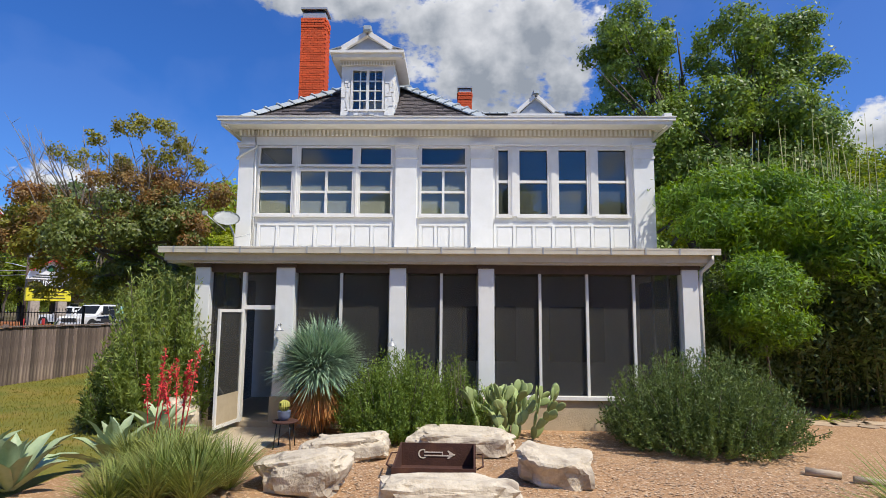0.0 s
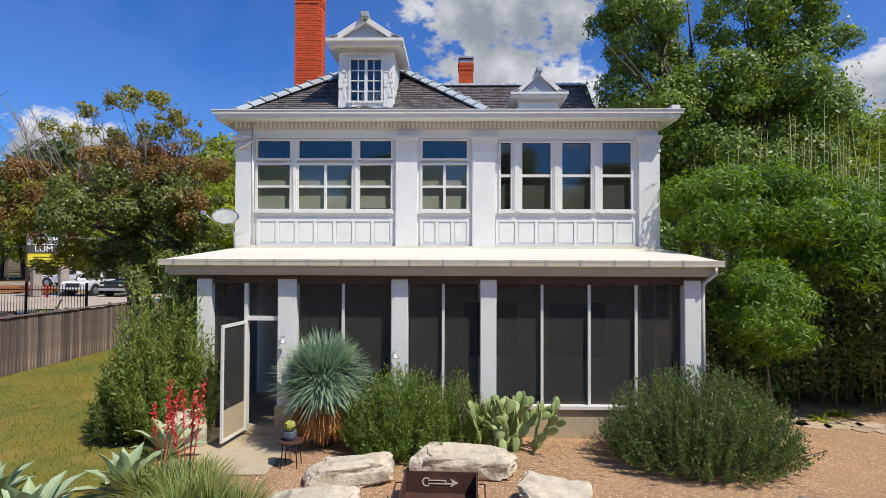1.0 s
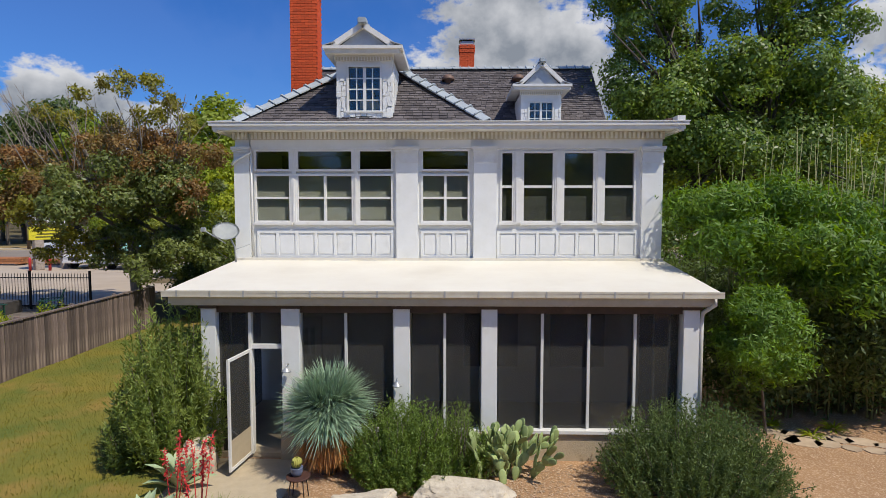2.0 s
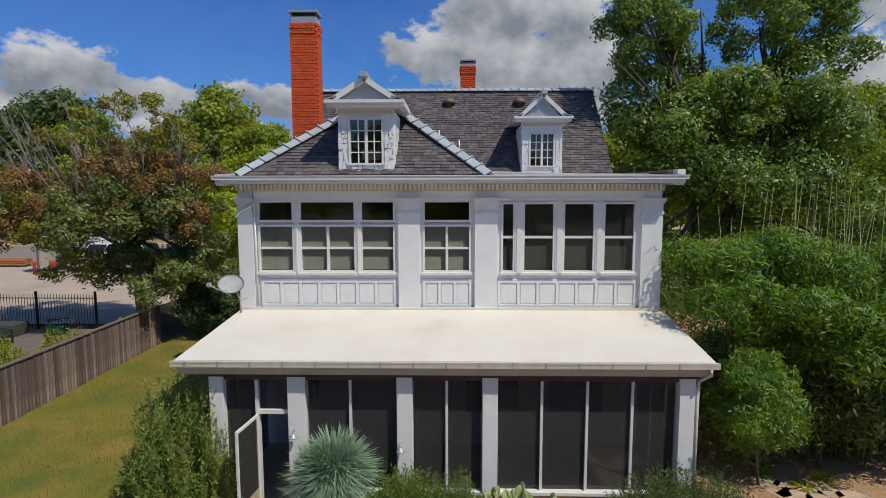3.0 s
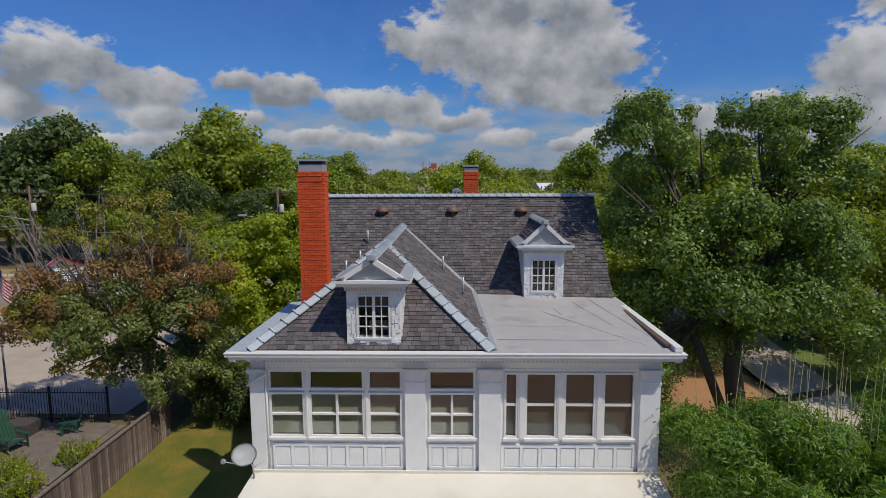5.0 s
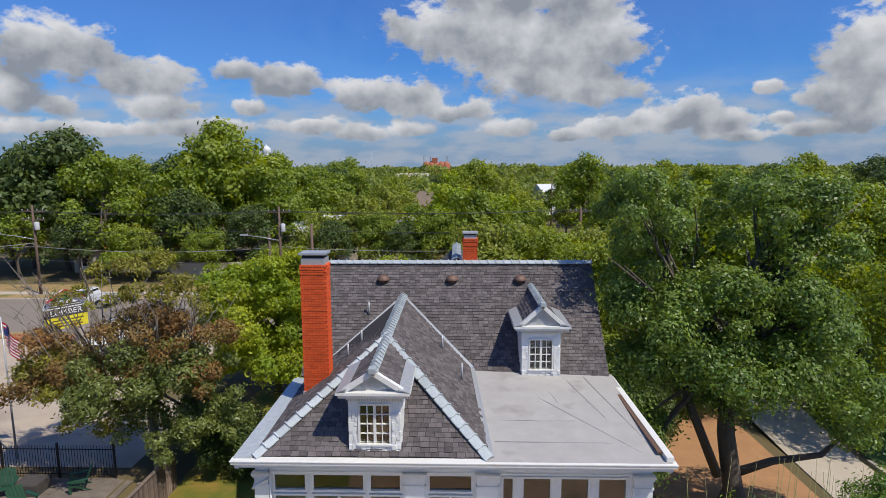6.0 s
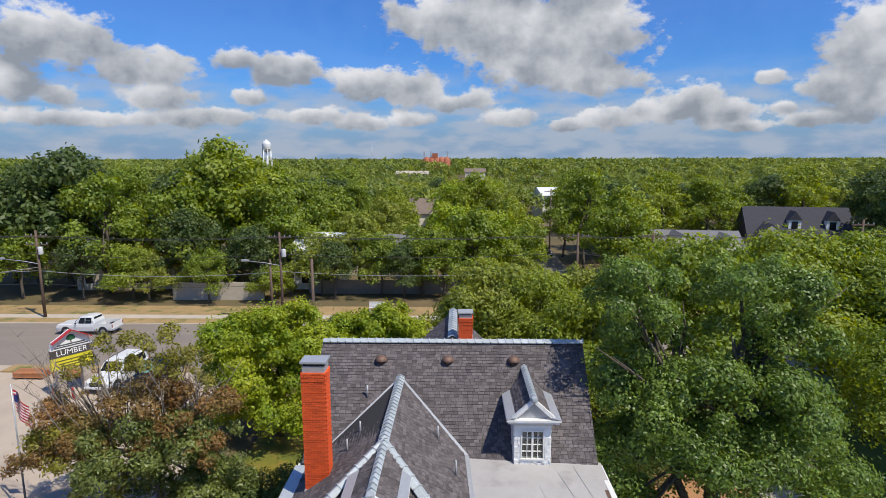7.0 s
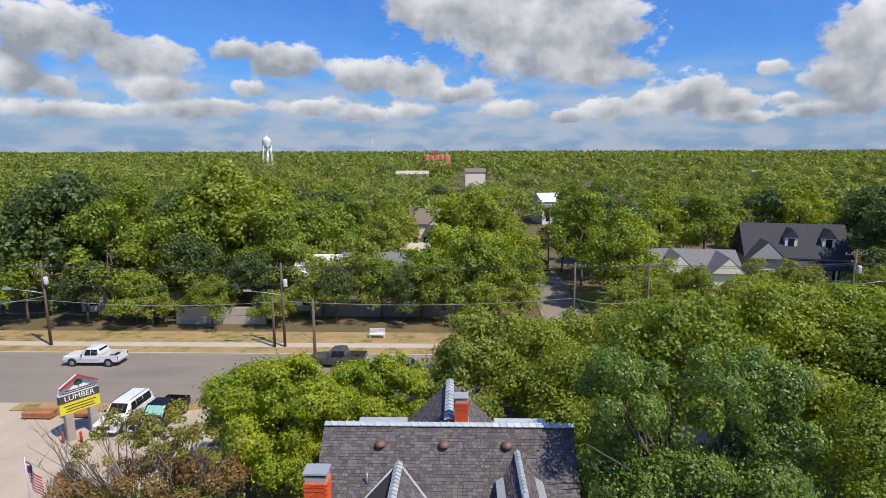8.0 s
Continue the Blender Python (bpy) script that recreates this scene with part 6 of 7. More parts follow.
# dark-leaved shrubs added to fill the deep shade beside the house
for i, (x, y, r, h) in enumerate(((-8.2, 25.4, 1.6, 3.0), (-10.6, 24.8, 1.5, 2.6), (-6.8, 27.5, 1.4, 3.2), (-12.2, 26.0, 1.4, 2.8), (9.5, 29.0, 1.6, 3.0), (13.4, 31.5, 1.7, 3.2), (7.4, 32.0, 1.6, 3.0), (11.0, 36.0, 2.0, 3.6))):
    sh = thing("shrub", "dark green shrub filling the shade beside the house", "shrub", "shrubs beside the house", at=(x, y, ground_z(x, y)))
    part("stem_mass", limbs((0, 0, 0), (0, 0, h * 0.5), [(0.4, 0, h * 0.7), (-0.4, 0.2, h * 0.6)], 0.06, i), BARK, sh)
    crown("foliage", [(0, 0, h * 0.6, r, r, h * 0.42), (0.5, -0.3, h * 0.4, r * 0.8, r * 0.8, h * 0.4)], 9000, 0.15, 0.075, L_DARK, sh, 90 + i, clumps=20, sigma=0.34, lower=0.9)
B = [(-1.6, -0.2, 2.6, 1.5, 1.5, 1.6), (0.4, -0.8, 2.4, 1.6, 1.5, 1.6), (1.9, -0.2, 2.2, 1.4, 1.4, 1.5), (-1.6, 0, 6.6, 1.9, 1.8, 1.6), (0.6, -0.2, 7.6, 1.9, 1.7, 1.5), (1.8, 0.2, 6.2, 1.8, 1.7, 1.8), (-0.4, -0.6, 5.0, 2.2, 2.0, 1.7), (1.6, -0.3, 4.0, 1.7, 1.6, 1.6), (-2.4, -0.2, 4.4, 1.5, 1.5, 1.6), (-0.9, 0.1, 8.3, 0.8, 0.8, 1.0), (1.3, 0.2, 8.9, 0.7, 0.7, 0.9), (-2.2, 0, 7.6, 0.8, 0.8, 0.8)]
custom_tree("elm_tree", "fresh yellow-green tree beside the brick chimney", (-11.3, 33.6, 0.4), 0.22, (0.2, 0, 4.8), [(b[0] * 1.12, b[1] * 1.2, b[2] * 0.88, b[3] * 1.4, b[4] * 1.3, b[5] * 1.1) for b in B], [("crown", L_BRIGHT, (3, 4, 5, 8, 9, 10, 11), 42000, (0.22, 0.12), 0.2), ("lower_crown", L_BRIGHT, (0, 1, 2, 6, 7), 30000, (0.22, 0.12), 0.22)], 71)
custom_tree("elm_tree", "yellow-green tree behind the house", (-5.2, 36.0, 0.4), 0.2, (0.1, 0, 4.4), [(b[0] * 1.1, b[1], b[2] * 0.80, *b[3:]) for b in B], [("crown", L_BRIGHT, range(12), 44000, (0.22, 0.12), 0.2)], 73)
tagged(part("driveway", slab(((15.6, 6, 0.03), (19.0, 6, 0.03), (19.4, 26, 0.03), (21.0, 43.9, 0.80), (16.6, 43.9, 0.80), (16.2, 26, 0.03)), 0.05), WALK), "tan concrete driveway beside the trees", "driveway", kind="structure")
tagged(part("driveway_kerb", slab(((19.45, 6, 0.14), (19.65, 6, 0.14), (19.85, 26, 0.14), (19.65, 26, 0.14)), 0.16), WALK), "pale kerb of the driveway", "kerb", kind="structure")
tagged(part("orange_earth", grid(8.5, 15.5, 8, 22, 36, 10, 0.006), mat("orange earth", (0.42, 0.22, 0.10), (0.32, 0.17, 0.08), 1.2, 0.95, bump=0.3)), "bare orange earth beside the house", "earth", kind="structure")
tagged(part("side_lawn", grid(20.0, 44, 10, 8, 43.5, 14, 0.005), mat("mown green lawn", (0.10, 0.16, 0.03), (0.14, 0.17, 0.04), 0.6, 0.95, bump=0.5)), "green mown lawn beyond the driveway", "lawn", kind="structure")


# ---- street ----
POLE = mat("weathered utility pole", (0.17, 0.115, 0.085), (0.11, 0.075, 0.055), 4, 0.9, bump=0.5, stretch=(4, 4, 0.5))
WIRE = mat("dark cable", (0.03, 0.03, 0.032), (0.05, 0.05, 0.05), 4, 0.6)
PALEWIRE = mat("pale cable", (0.30, 0.30, 0.30), (0.24, 0.24, 0.24), 4, 0.6)


def utility_pole(at, h, arms, lamp=0, box_=False):
    p = thing("utility_pole", "brown wooden utility pole with crossarms", "utility pole", "poles along the street", at=at)
    part("pole", rod((0, 0, 0), (0, 0, h), 0.16, 0.11, 9), POLE, p)
    for z in arms:
        part("crossarm", boxes((-1.2, 1.2, -0.06, 0.06, z, z + 0.12)), POLE, p)
        for x in (-1.1, -0.5, 0.5, 1.1):
            bm = bmesh.new()
            lathe(bm, ((0.03, 0), (0.06, 0.05), (0.04, 0.1), (0.06, 0.14), (0.02, 0.2)), 8, (x, 0, z + 0.12))
            part("insulator", bm, GREYMETAL, p)
    if box_:
        bm = bmesh.new()
        lathe(bm, ((0.22, 0), (0.24, 0.05), (0.24, 0.75), (0.2, 0.82), (0.05, 0.86)), 14, (0.4, -0.1, h - 2.6))
        part("transformer", bm, mat("pale transformer paint", (0.6, 0.6, 0.6), (0.5, 0.5, 0.5), 4, 0.4), p)
    if lamp:
        bm = bmesh.new()
        tube(bm, ((0, 0, h * 0.62), (lamp * 1.5, -0.4, h * 0.66), (lamp * 3.2, -0.8, h * 0.69)), (0.05, 0.04, 0.035), 6)
        part("lamp_arm", bm, GREYMETAL, p)
        part("lamp_head", boxes((lamp * 3.5 - 0.4, lamp * 3.5 + 0.4, -0.95, -0.65, h * 0.685, h * 0.705), bevel=0.02), GREYMETAL, p)
    return p


utility_pole((-44.9, 58.4, 0.8), 9.6, (8.9, 8.0), -1, True)
utility_pole((-18.7, 58.4, 0.8), 9.4, (8.8,), -1, True)
utility_pole((-19.8, 58.3, 0.8), 6.5, ())
utility_pole((-12.1, 46.0, 0.8), 8.8, ())
utility_pole((13.0, 60.0, 0.8), 9.2, (8.7,))
utility_pole((21.0, 60.0, 0.8), 9.2, (8.7,))
utility_pole((43.5, 61.0, 0.8), 10.5, (9.9,), 1, True)
utility_pole((-92, 58.4, 0.8), 9.6, (8.9,))
utility_pole((96, 61.5, 0.8), 9.6, (8.9,))
utility_pole((17.4, 105.0, 0.8), 11.5, (10.9,))


def cable(pts, r, m, sag=0.6):
    bm = bmesh.new()
    for a, b in zip(pts, pts[1:]):
        a, b = Vector(a), Vector(b)
        row = [a.lerp(b, k / 14) - Vector((0, 0, sag * 4 * (k / 14) * (1 - k / 14))) for k in range(15)]
        tube(bm, row, [r] * 15, 4, False)
    tagged(part("power_line", bm, m), "thin power cable strung along the street", "power line", "cables along the street", kind="structure")


row = ((-92, 58.4), (-44.9, 58.4), (-18.7, 58.4), (13.0, 60.0), (21.0, 60.0), (43.5, 61.0), (96, 61.5))
for dx, z in ((-1.1, 9.75), (0.5, 9.75), (1.1, 9.75)):
    cable([(x + dx * 0.2, y + dx * 0.5, z) for x, y in row], 0.016, WIRE, 0.35)
cable([(x, y, 7.9) for x, y in row], 0.02, WIRE, 0.5)
cable([(x, y, 6.0) for x, y in row], 0.028, PALEWIRE, 0.6)
cable([(x, y - 0.1, 4.6) for x, y in row[:3]] + [(-12.1, 46.0, 6.0)], 0.02, WIRE, 0.4)
cable([(-44.9, 58.4, 6.4), (-80, 30, 6.0)], 0.03, PALEWIRE, 0.5)
cable([(-12.1, 46, 7.0), (-5.4, 22, 6.6)], 0.012, WIRE, 0.4)

# ---- vehicles ----
TYRE = mat("black rubber", (0.018, 0.018, 0.019), (0.03, 0.03, 0.03), 9, 0.8)
RIM = mat("alloy rim", (0.45, 0.45, 0.46), (0.35, 0.35, 0.36), 6, 0.35, 0.7)
CARGLASS = mat("dark car glass", (0.012, 0.014, 0.016), (0.02, 0.022, 0.025), 2, 0.22, spec=0.25)
LAMP_W = mat("headlamp glass", (0.65, 0.66, 0.66), (0.5, 0.5, 0.5), 6, 0.15)
LAMP_R = mat("tail lamp", (0.30, 0.012, 0.012), (0.22, 0.01, 0.01), 6, 0.2)
BLACKPL = mat("black plastic trim", (0.02, 0.02, 0.022), (0.03, 0.03, 0.03), 6, 0.6)


def carpaint(name, c):
    return mat(name, c, tuple(x * 0.9 for x in c), 3, 0.25, 0.15 if max(c) < 0.5 else 0.0, spec=0.7)


def hull(stations, width_low, width_high):
    """A body lofted along its length: stations are (y, z_low, z_high, shrink)."""
    bm = bmesh.new()
    rings = []
    for y, z0, z1, s in stations:
        w, wh = width_low * s, width_high * s
        zm = z0 + (z1 - z0) * 0.55
        rings.append([bm.verts.new(p) for p in ((-w * 0.94, y, z0), (-w, y, zm), (-wh, y, z1 - 0.05), (-wh * 0.9, y, z1), (wh * 0.9, y, z1), (wh, y, z1 - 0.05), (w, y, zm), (w * 0.94, y, z0))])
    for a, b in zip(rings, rings[1:]):
        for k in range(8):
            bm.faces.new((a[k], b[k], b[(k + 1) % 8], a[(k + 1) % 8]))
    bm.faces.new(rings[0])
    bm.faces.new(rings[-1][::-1])
    bmesh.ops.recalc_face_normals(bm, faces=bm.faces[:])
    return bm


def vehicle(name, label, category, paint, at, turn, kind_, shade=None):
    """A pickup or a long estate car, nose towards -y, 1.95 m wide."""
    v = thing(name, label, category, at=at, turn=turn)
    if kind_ == "pickup":
        part("body", hull(((-2.85, 0.45, 0.86, 0.93), (-2.7, 0.40, 1.02, 0.98), (-1.35, 0.38, 1.10, 1.0), (-0.9, 0.38, 1.14, 1.0), (0.95, 0.38, 1.14, 1.0), (1.0, 0.38, 0.62, 1.0), (2.7, 0.45, 0.62, 1.0)), 0.97, 0.95), paint, v)
        part("cab", hull(((-1.15, 1.10, 1.13, 0.97), (-0.45, 1.10, 1.78, 0.92), (0.3, 1.10, 1.84, 0.92), (0.8, 1.10, 1.80, 0.92), (0.98, 1.10, 1.2, 0.95)), 0.95, 0.80), paint, v)
        for s in (-1, 1):
            part("bed_side", boxes((s * 0.93 - 0.04, s * 0.93 + 0.04, 1.0, 2.75, 0.60, 1.16), bevel=0.015), paint, v)
        part("tailgate", boxes((-0.89, 0.89, 2.68, 2.76, 0.60, 1.15), bevel=0.015), paint, v)
        part("bed_floor", boxes((-0.88, 0.88, 1.02, 2.68, 0.62, 0.64)), BLACKPL, v)
        part("rear_window", slab(((-0.66, 0.945, 1.24), (0.66, 0.945, 1.24), (0.62, 0.84, 1.72), (-0.62, 0.84, 1.72)), -0.03), CARGLASS, v)
        win, roof_y, wheels, top = ((-0.55, 0.08), (0.14, 0.74)), (-0.4, 0.8), (-1.85, 1.85), 1.72
        wind = ((-0.72, -1.06, 1.20), (0.72, -1.06, 1.20), (0.66, -0.50, 1.72), (-0.66, -0.50, 1.72))
        rear = 2.77
    else:
        part("body", hull(((-2.60, 0.45, 0.85, 0.93), (-2.45, 0.40, 1.02, 0.98), (-1.2, 0.38, 1.10, 1.0), (0.5, 0.38, 1.12, 1.0), (2.4, 0.40, 1.12, 1.0), (2.6, 0.45, 1.05, 0.97)), 0.97, 0.95), paint, v)
        part("cab", hull(((-1.1, 1.08, 1.12, 0.97), (-0.4, 1.08, 1.82, 0.92), (0.5, 1.08, 1.88, 0.92), (2.2, 1.08, 1.86, 0.92), (2.58, 1.08, 1.2, 0.95)), 0.95, 0.80), paint, v)
        part("rear_window", slab(((-0.66, 2.53, 1.26), (0.66, 2.53, 1.26), (0.62, 2.28, 1.76), (-0.62, 2.28, 1.76)), -0.03), CARGLASS, v)
        win, roof_y, wheels, top = ((-0.5, 0.2), (0.26, 1.05), (1.12, 2.1)), (-0.3, 2.2), (-1.65, 1.55), 1.76
        wind = ((-0.72, -1.0, 1.20), (0.72, -1.0, 1.20), (0.66, -0.46, 1.75), (-0.66, -0.46, 1.75))
        rear = 2.61
        for s in (-1, 1):
            part("roof_rail", rod((s * 0.62, -0.1, 1.93), (s * 0.62, 2.1, 1.92), 0.02), BLACKPL, v)
    part("windscreen", slab(wind, -0.03), shade or CARGLASS, v)
    for s in (-1, 1):
        for a, b in win:
            q = [(s * 0.925, a, 1.19), (s * 0.925, b, 1.19), (s * 0.80, b, top), (s * 0.80, a + (0.18 if a < -0.3 else 0), top)]
            part("side_window", slab(q[::s], -0.02) if s > 0 else slab(q[::-1], -0.02), CARGLASS, v)
        part("mirror", boxes((s * 1.08 - 0.09, s * 1.08 + 0.09, -0.78, -0.70, 1.12, 1.30), bevel=0.02), BLACKPL, v)
        part("headlight", boxes((s * 0.68 - 0.18, s * 0.68 + 0.18, -wheels[1] - 1.04 if False else (-2.87 if kind_ == "pickup" else -2.62), -2.5, 0.72, 0.88), bevel=0.02), LAMP_W, v)
        part("tail_light", boxes((s * 0.88 - 0.06, s * 0.88 + 0.06, rear - 0.1, rear + 0.01, 0.75, 1.08), bevel=0.01), LAMP_R, v)
        for y in wheels:
            w = part("wheel", rod((s * 0.99, y, 0.37), (s * 0.74, y, 0.37), 0.37, seg=20), TYRE, v)
            part("rim", rod((s * 1.0, y, 0.37), (s * 0.97, y, 0.37), 0.23, seg=16), RIM, w)
            part("wheel_arch", rod((s * 0.982, y, 0.42), (s * 0.70, y, 0.42), 0.45, seg=18), BLACKPL, v)
    nose = -2.87 if kind_ == "pickup" else -2.62
    part("grille", boxes((-0.5, 0.5, nose - 0.01, nose + 0.1, 0.62, 0.90), bevel=0.01), BLACKPL, v)
    part("bumper", boxes((-0.93, 0.93, nose - 0.06, nose + 0.15, 0.42, 0.60), bevel=0.03), GREYMETAL if kind_ == "pickup" else paint, v)
    part("rear_bumper", boxes((-0.92, 0.92, rear - 0.05, rear + 0.1, 0.45, 0.62), bevel=0.03), GREYMETAL, v)
    return v


SHADE = mat("teal windscreen sunshade", (0.35, 0.62, 0.52), (0.12, 0.34, 0.28), 1.2, 0.5, stretch=(9, 1, 1))
WHITECAR, BLACKCAR = carpaint("white car paint", (0.72, 0.72, 0.71)), carpaint("black car paint", (0.012, 0.013, 0.015))
vehicle("suv", "white parked estate car with roof rails", "car", WHITECAR, (-26.2, 41.0, 0.78), -3, "suv")
vehicle("pickup_truck", "black parked pickup with a teal windscreen sunshade", "pickup truck", BLACKCAR, (-23.2, 40.8, 0.78), -3, "pickup", SHADE)
vehicle("pickup_truck", "white crew-cab pickup on the street", "pickup truck", WHITECAR, (-36.5, 53.3, 0.79), -90, "pickup")
vehicle("pickup_truck", "dark grey pickup on the far lane of the street", "pickup truck", carpaint("dark grey car paint", (0.09, 0.085, 0.08)), (-11.7, 53.3, 0.79), -90, "pickup")
vehicle("pickup_truck", "slate blue pickup on the near lane of the street", "pickup truck", carpaint("slate blue car paint", (0.075, 0.105, 0.14)), (-4.6, 50.2, 0.79), 90, "pickup")
vehicle("pickup_truck", "dark pickup parked on the side street", "pickup truck", BLACKCAR, (15.4, 100.0, 0.79), 10, "pickup")

# ---- lumber yard front ----
tagged(part("grass_island", slab(((-37, 42.6, 0.88), (-23, 42.6, 0.88), (-21.2, 43.4, 0.88), (-21.6, 44.0, 0.88), (-37, 44.1, 0.88)), 0.12), VERGE), "dry grass island beside the street", "verge", kind="structure")
STONEPOST = mat("rubble stone", (0.42, 0.36, 0.30), (0.26, 0.215, 0.18), 9, 0.9, bump=0.9, bscale=9)
sign = thing("business_sign", "gabled lumber yard sign on two stone posts", "sign", at=(-28.2, 38.8, 0.77), turn=56)
sign.scale = (0.92, 0.85, 0.9)
for s in (-1, 1):
    part("stone_post", boxes((s * 0.9 - 0.3, s * 0.9 + 0.3, -0.3, 0.3, 0, 2.3), bevel=0.04), STONEPOST, sign)
part("yellow_panel", boxes((-1.5, 1.5, -0.16, 0.16, 2.3, 3.3), bevel=0.02), mat("yellow sign panel", (0.72, 0.62, 0.03), (0.6, 0.52, 0.03), 5, 0.5), sign)
part("word_panel", boxes((-1.5, 1.5, -0.18, 0.18, 3.3, 3.95)), mat("dark sign panel", (0.05, 0.045, 0.04), (0.07, 0.06, 0.055), 5, 0.6), sign)
SIGNW = mat("white sign face", (0.78, 0.78, 0.76), (0.7, 0.7, 0.68), 4, 0.5)
part("gable_panel", slab(((-1.5, -0.18, 3.95), (1.5, -0.18, 3.95), (1.3, -0.18, 4.6), (0, -0.18, 5.4), (-1.3, -0.18, 4.6)), 0.36), SIGNW, sign)
REDP = mat("red sign edge", (0.50, 0.03, 0.025), (0.4, 0.025, 0.02), 5, 0.5)
for s in (-1, 1):
    a, b = Vector((s * 1.42, -0.2, 4.55)), Vector((0, -0.2, 5.42))
    q = [a, b, b + Vector((0, 0, 0.07)), a + Vector((0, 0, 0.07))]
    bm = bmesh.new()
    prism(bm, q if s > 0 else q[::-1], 0.40)
    part("red_edge", bm, REDP, sign)
bm = bmesh.new()
lathe(bm, ((0.02, 0), (0.3, 0.05), (0.34, 0.2), (0.22, 0.42), (0.02, 0.52)), 9)
for vv in bm.verts:
    vv.co.y *= 0.04
tr = part("tree_mark", bm, mat("green sign mark", (0.02, 0.12, 0.05), (0.02, 0.1, 0.04), 4, 0.6), sign)
tr.location = (0, -0.195, 4.55)
part("mark_stem", boxes((-0.04, 0.04, -0.2, -0.19, 4.35, 4.6)), mat("brown sign mark", (0.08, 0.05, 0.03), None, 4, 0.6), sign)
for z, w in ((4.22, 1.0), (4.06, 1.2)):
    part("lettering_bar", boxes((-w, w, -0.195, -0.185, z, z + 0.1)), mat("dark lettering", (0.06, 0.06, 0.06), None, 4, 0.6), sign)
for z, w in ((2.95, 1.2), (2.7, 1.0), (2.48, 1.1)):
    part("lettering_bar", boxes((-w, w, -0.175, -0.165, z, z + 0.09)), mat("dark lettering", (0.10, 0.09, 0.02), None, 4, 0.6), sign)


def lettering(body, size, material, parent, m, name="lettering"):
    cu = bpy.data.curves.new(name, "FONT")
    cu.body, cu.size, cu.extrude, cu.align_x, cu.align_y = body, size, 0.012, "CENTER", "CENTER"
    tmp = new("letter_tmp", cu)
    dg = bpy.context.evaluated_depsgraph_get()
    me = bpy.data.meshes.new_from_object(tmp.evaluated_get(dg))
    bpy.data.objects.remove(tmp)
    ob = link(name, me, material, parent)
    if not me.materials:
        me.materials.append(material)
    ob.matrix_local = m
    return ob


lettering("LUMBER", 0.62, SIGNW, sign, pose(0, -0.19, 3.63, 90, 0, 0))
for x, y in ((-28.9, 37.6), (-27.6, 37.7)):
    b = thing("bollard", "short red steel bollard beside the sign", "bollard", "bollards at the sign", at=(x, y, 0.77))
    bm = bmesh.new()
    lathe(bm, ((0.09, 0), (0.09, 0.8), (0.06, 0.88), (0.01, 0.9)), 12)
    part("bollard_body", bm, mat("red bollard paint", (0.5, 0.03, 0.03), (0.4, 0.03, 0.03), 5, 0.5), b)
LUMB = mat("stacked orange timber", (0.42, 0.17, 0.07), (0.32, 0.13, 0.05), 4, 0.8, objrand=0.25)
for k, (x, y, n) in enumerate(((-33.6, 41.6, 3), (-30.6, 41.9, 2), (-38.5, 41.4, 2))):
    st = thing("lumber_stack", "stack of orange-brown timber at the lot edge", "lumber stack", "lumber stacks", at=(x, y, 0.8))
    for i in range(n):
        for j in range(5):
            part("board", boxes((-1.2, 1.2, -0.45 + j * 0.19, -0.28 + j * 0.19, 0.1 + i * 0.16, 0.24 + i * 0.16)), LUMB, st)
    part("bearer", boxes((-1.0, -0.9, -0.5, 0.5, 0, 0.1)), POLE, st)
    part("bearer", boxes((0.9, 1.0, -0.5, 0.5, 0, 0.1)), POLE, st)
bin_ = thing("white_container", "small white container at the lot edge", "container", at=(-37.2, 40.2, 0.8))
part("bin_body", boxes((-0.9, 0.9, -0.6, 0.6, 0, 0.8), bevel=0.03), SIGNW, bin_)
part("bin_top", boxes((-0.8, 0.8, -0.5, 0.5, 0.8, 0.83)), BLACKPL, bin_)

flag = thing("flagpole", "metal flagpole with a limp striped flag", "flagpole", at=(-20.6, 24.2, 0.77))
part("pole", rod((0, 0, 0), (0, 0, 6.8), 0.05, 0.03, 9), GREYMETAL, flag)
FR, FW, FB = mat("red flag cloth", (0.45, 0.02, 0.03), None, 5, 0.8), mat("white flag cloth", (0.72, 0.72, 0.7), None, 5, 0.8), mat("blue flag cloth", (0.02, 0.03, 0.14), None, 5, 0.8)
for i in range(13):
    bm = bmesh.new()
    cols = []
    for k in range(9):
        u = k / 8
        x = 0.05 + 0.62 * u
        yv = 0.10 * math.sin(u * 7 + i * 0.12)
        z = 6.55 - i * 0.085 - 0.85 * u ** 1.1
        cols.append([bm.verts.new((x, yv + e, zz)) for e in (-0.004, 0.004) for zz in (z, z - 0.085)])
    for a, b in zip(cols, cols[1:]):
        bm.faces.new((a[0], a[1], b[1], b[0]))
        bm.faces.new((a[3], a[2], b[2], b[3]))
    part("flag_stripe", bm, FR if i % 2 == 0 else FW, flag)
bm = bmesh.new()
cols = []
for k in range(5):
    u = k / 8
    cols.append([bm.verts.new((0.05 + 0.62 * u, 0.10 * math.sin(u * 7 + 0.4) - 0.01, 6.55 - 0.85 * u ** 1.1 - zz)) for zz in (0, 0.6)])
for a, b in zip(cols, cols[1:]):
    bm.faces.new((a[0], a[1], b[1], b[0]))
part("flag_canton", bm, FB, flag)

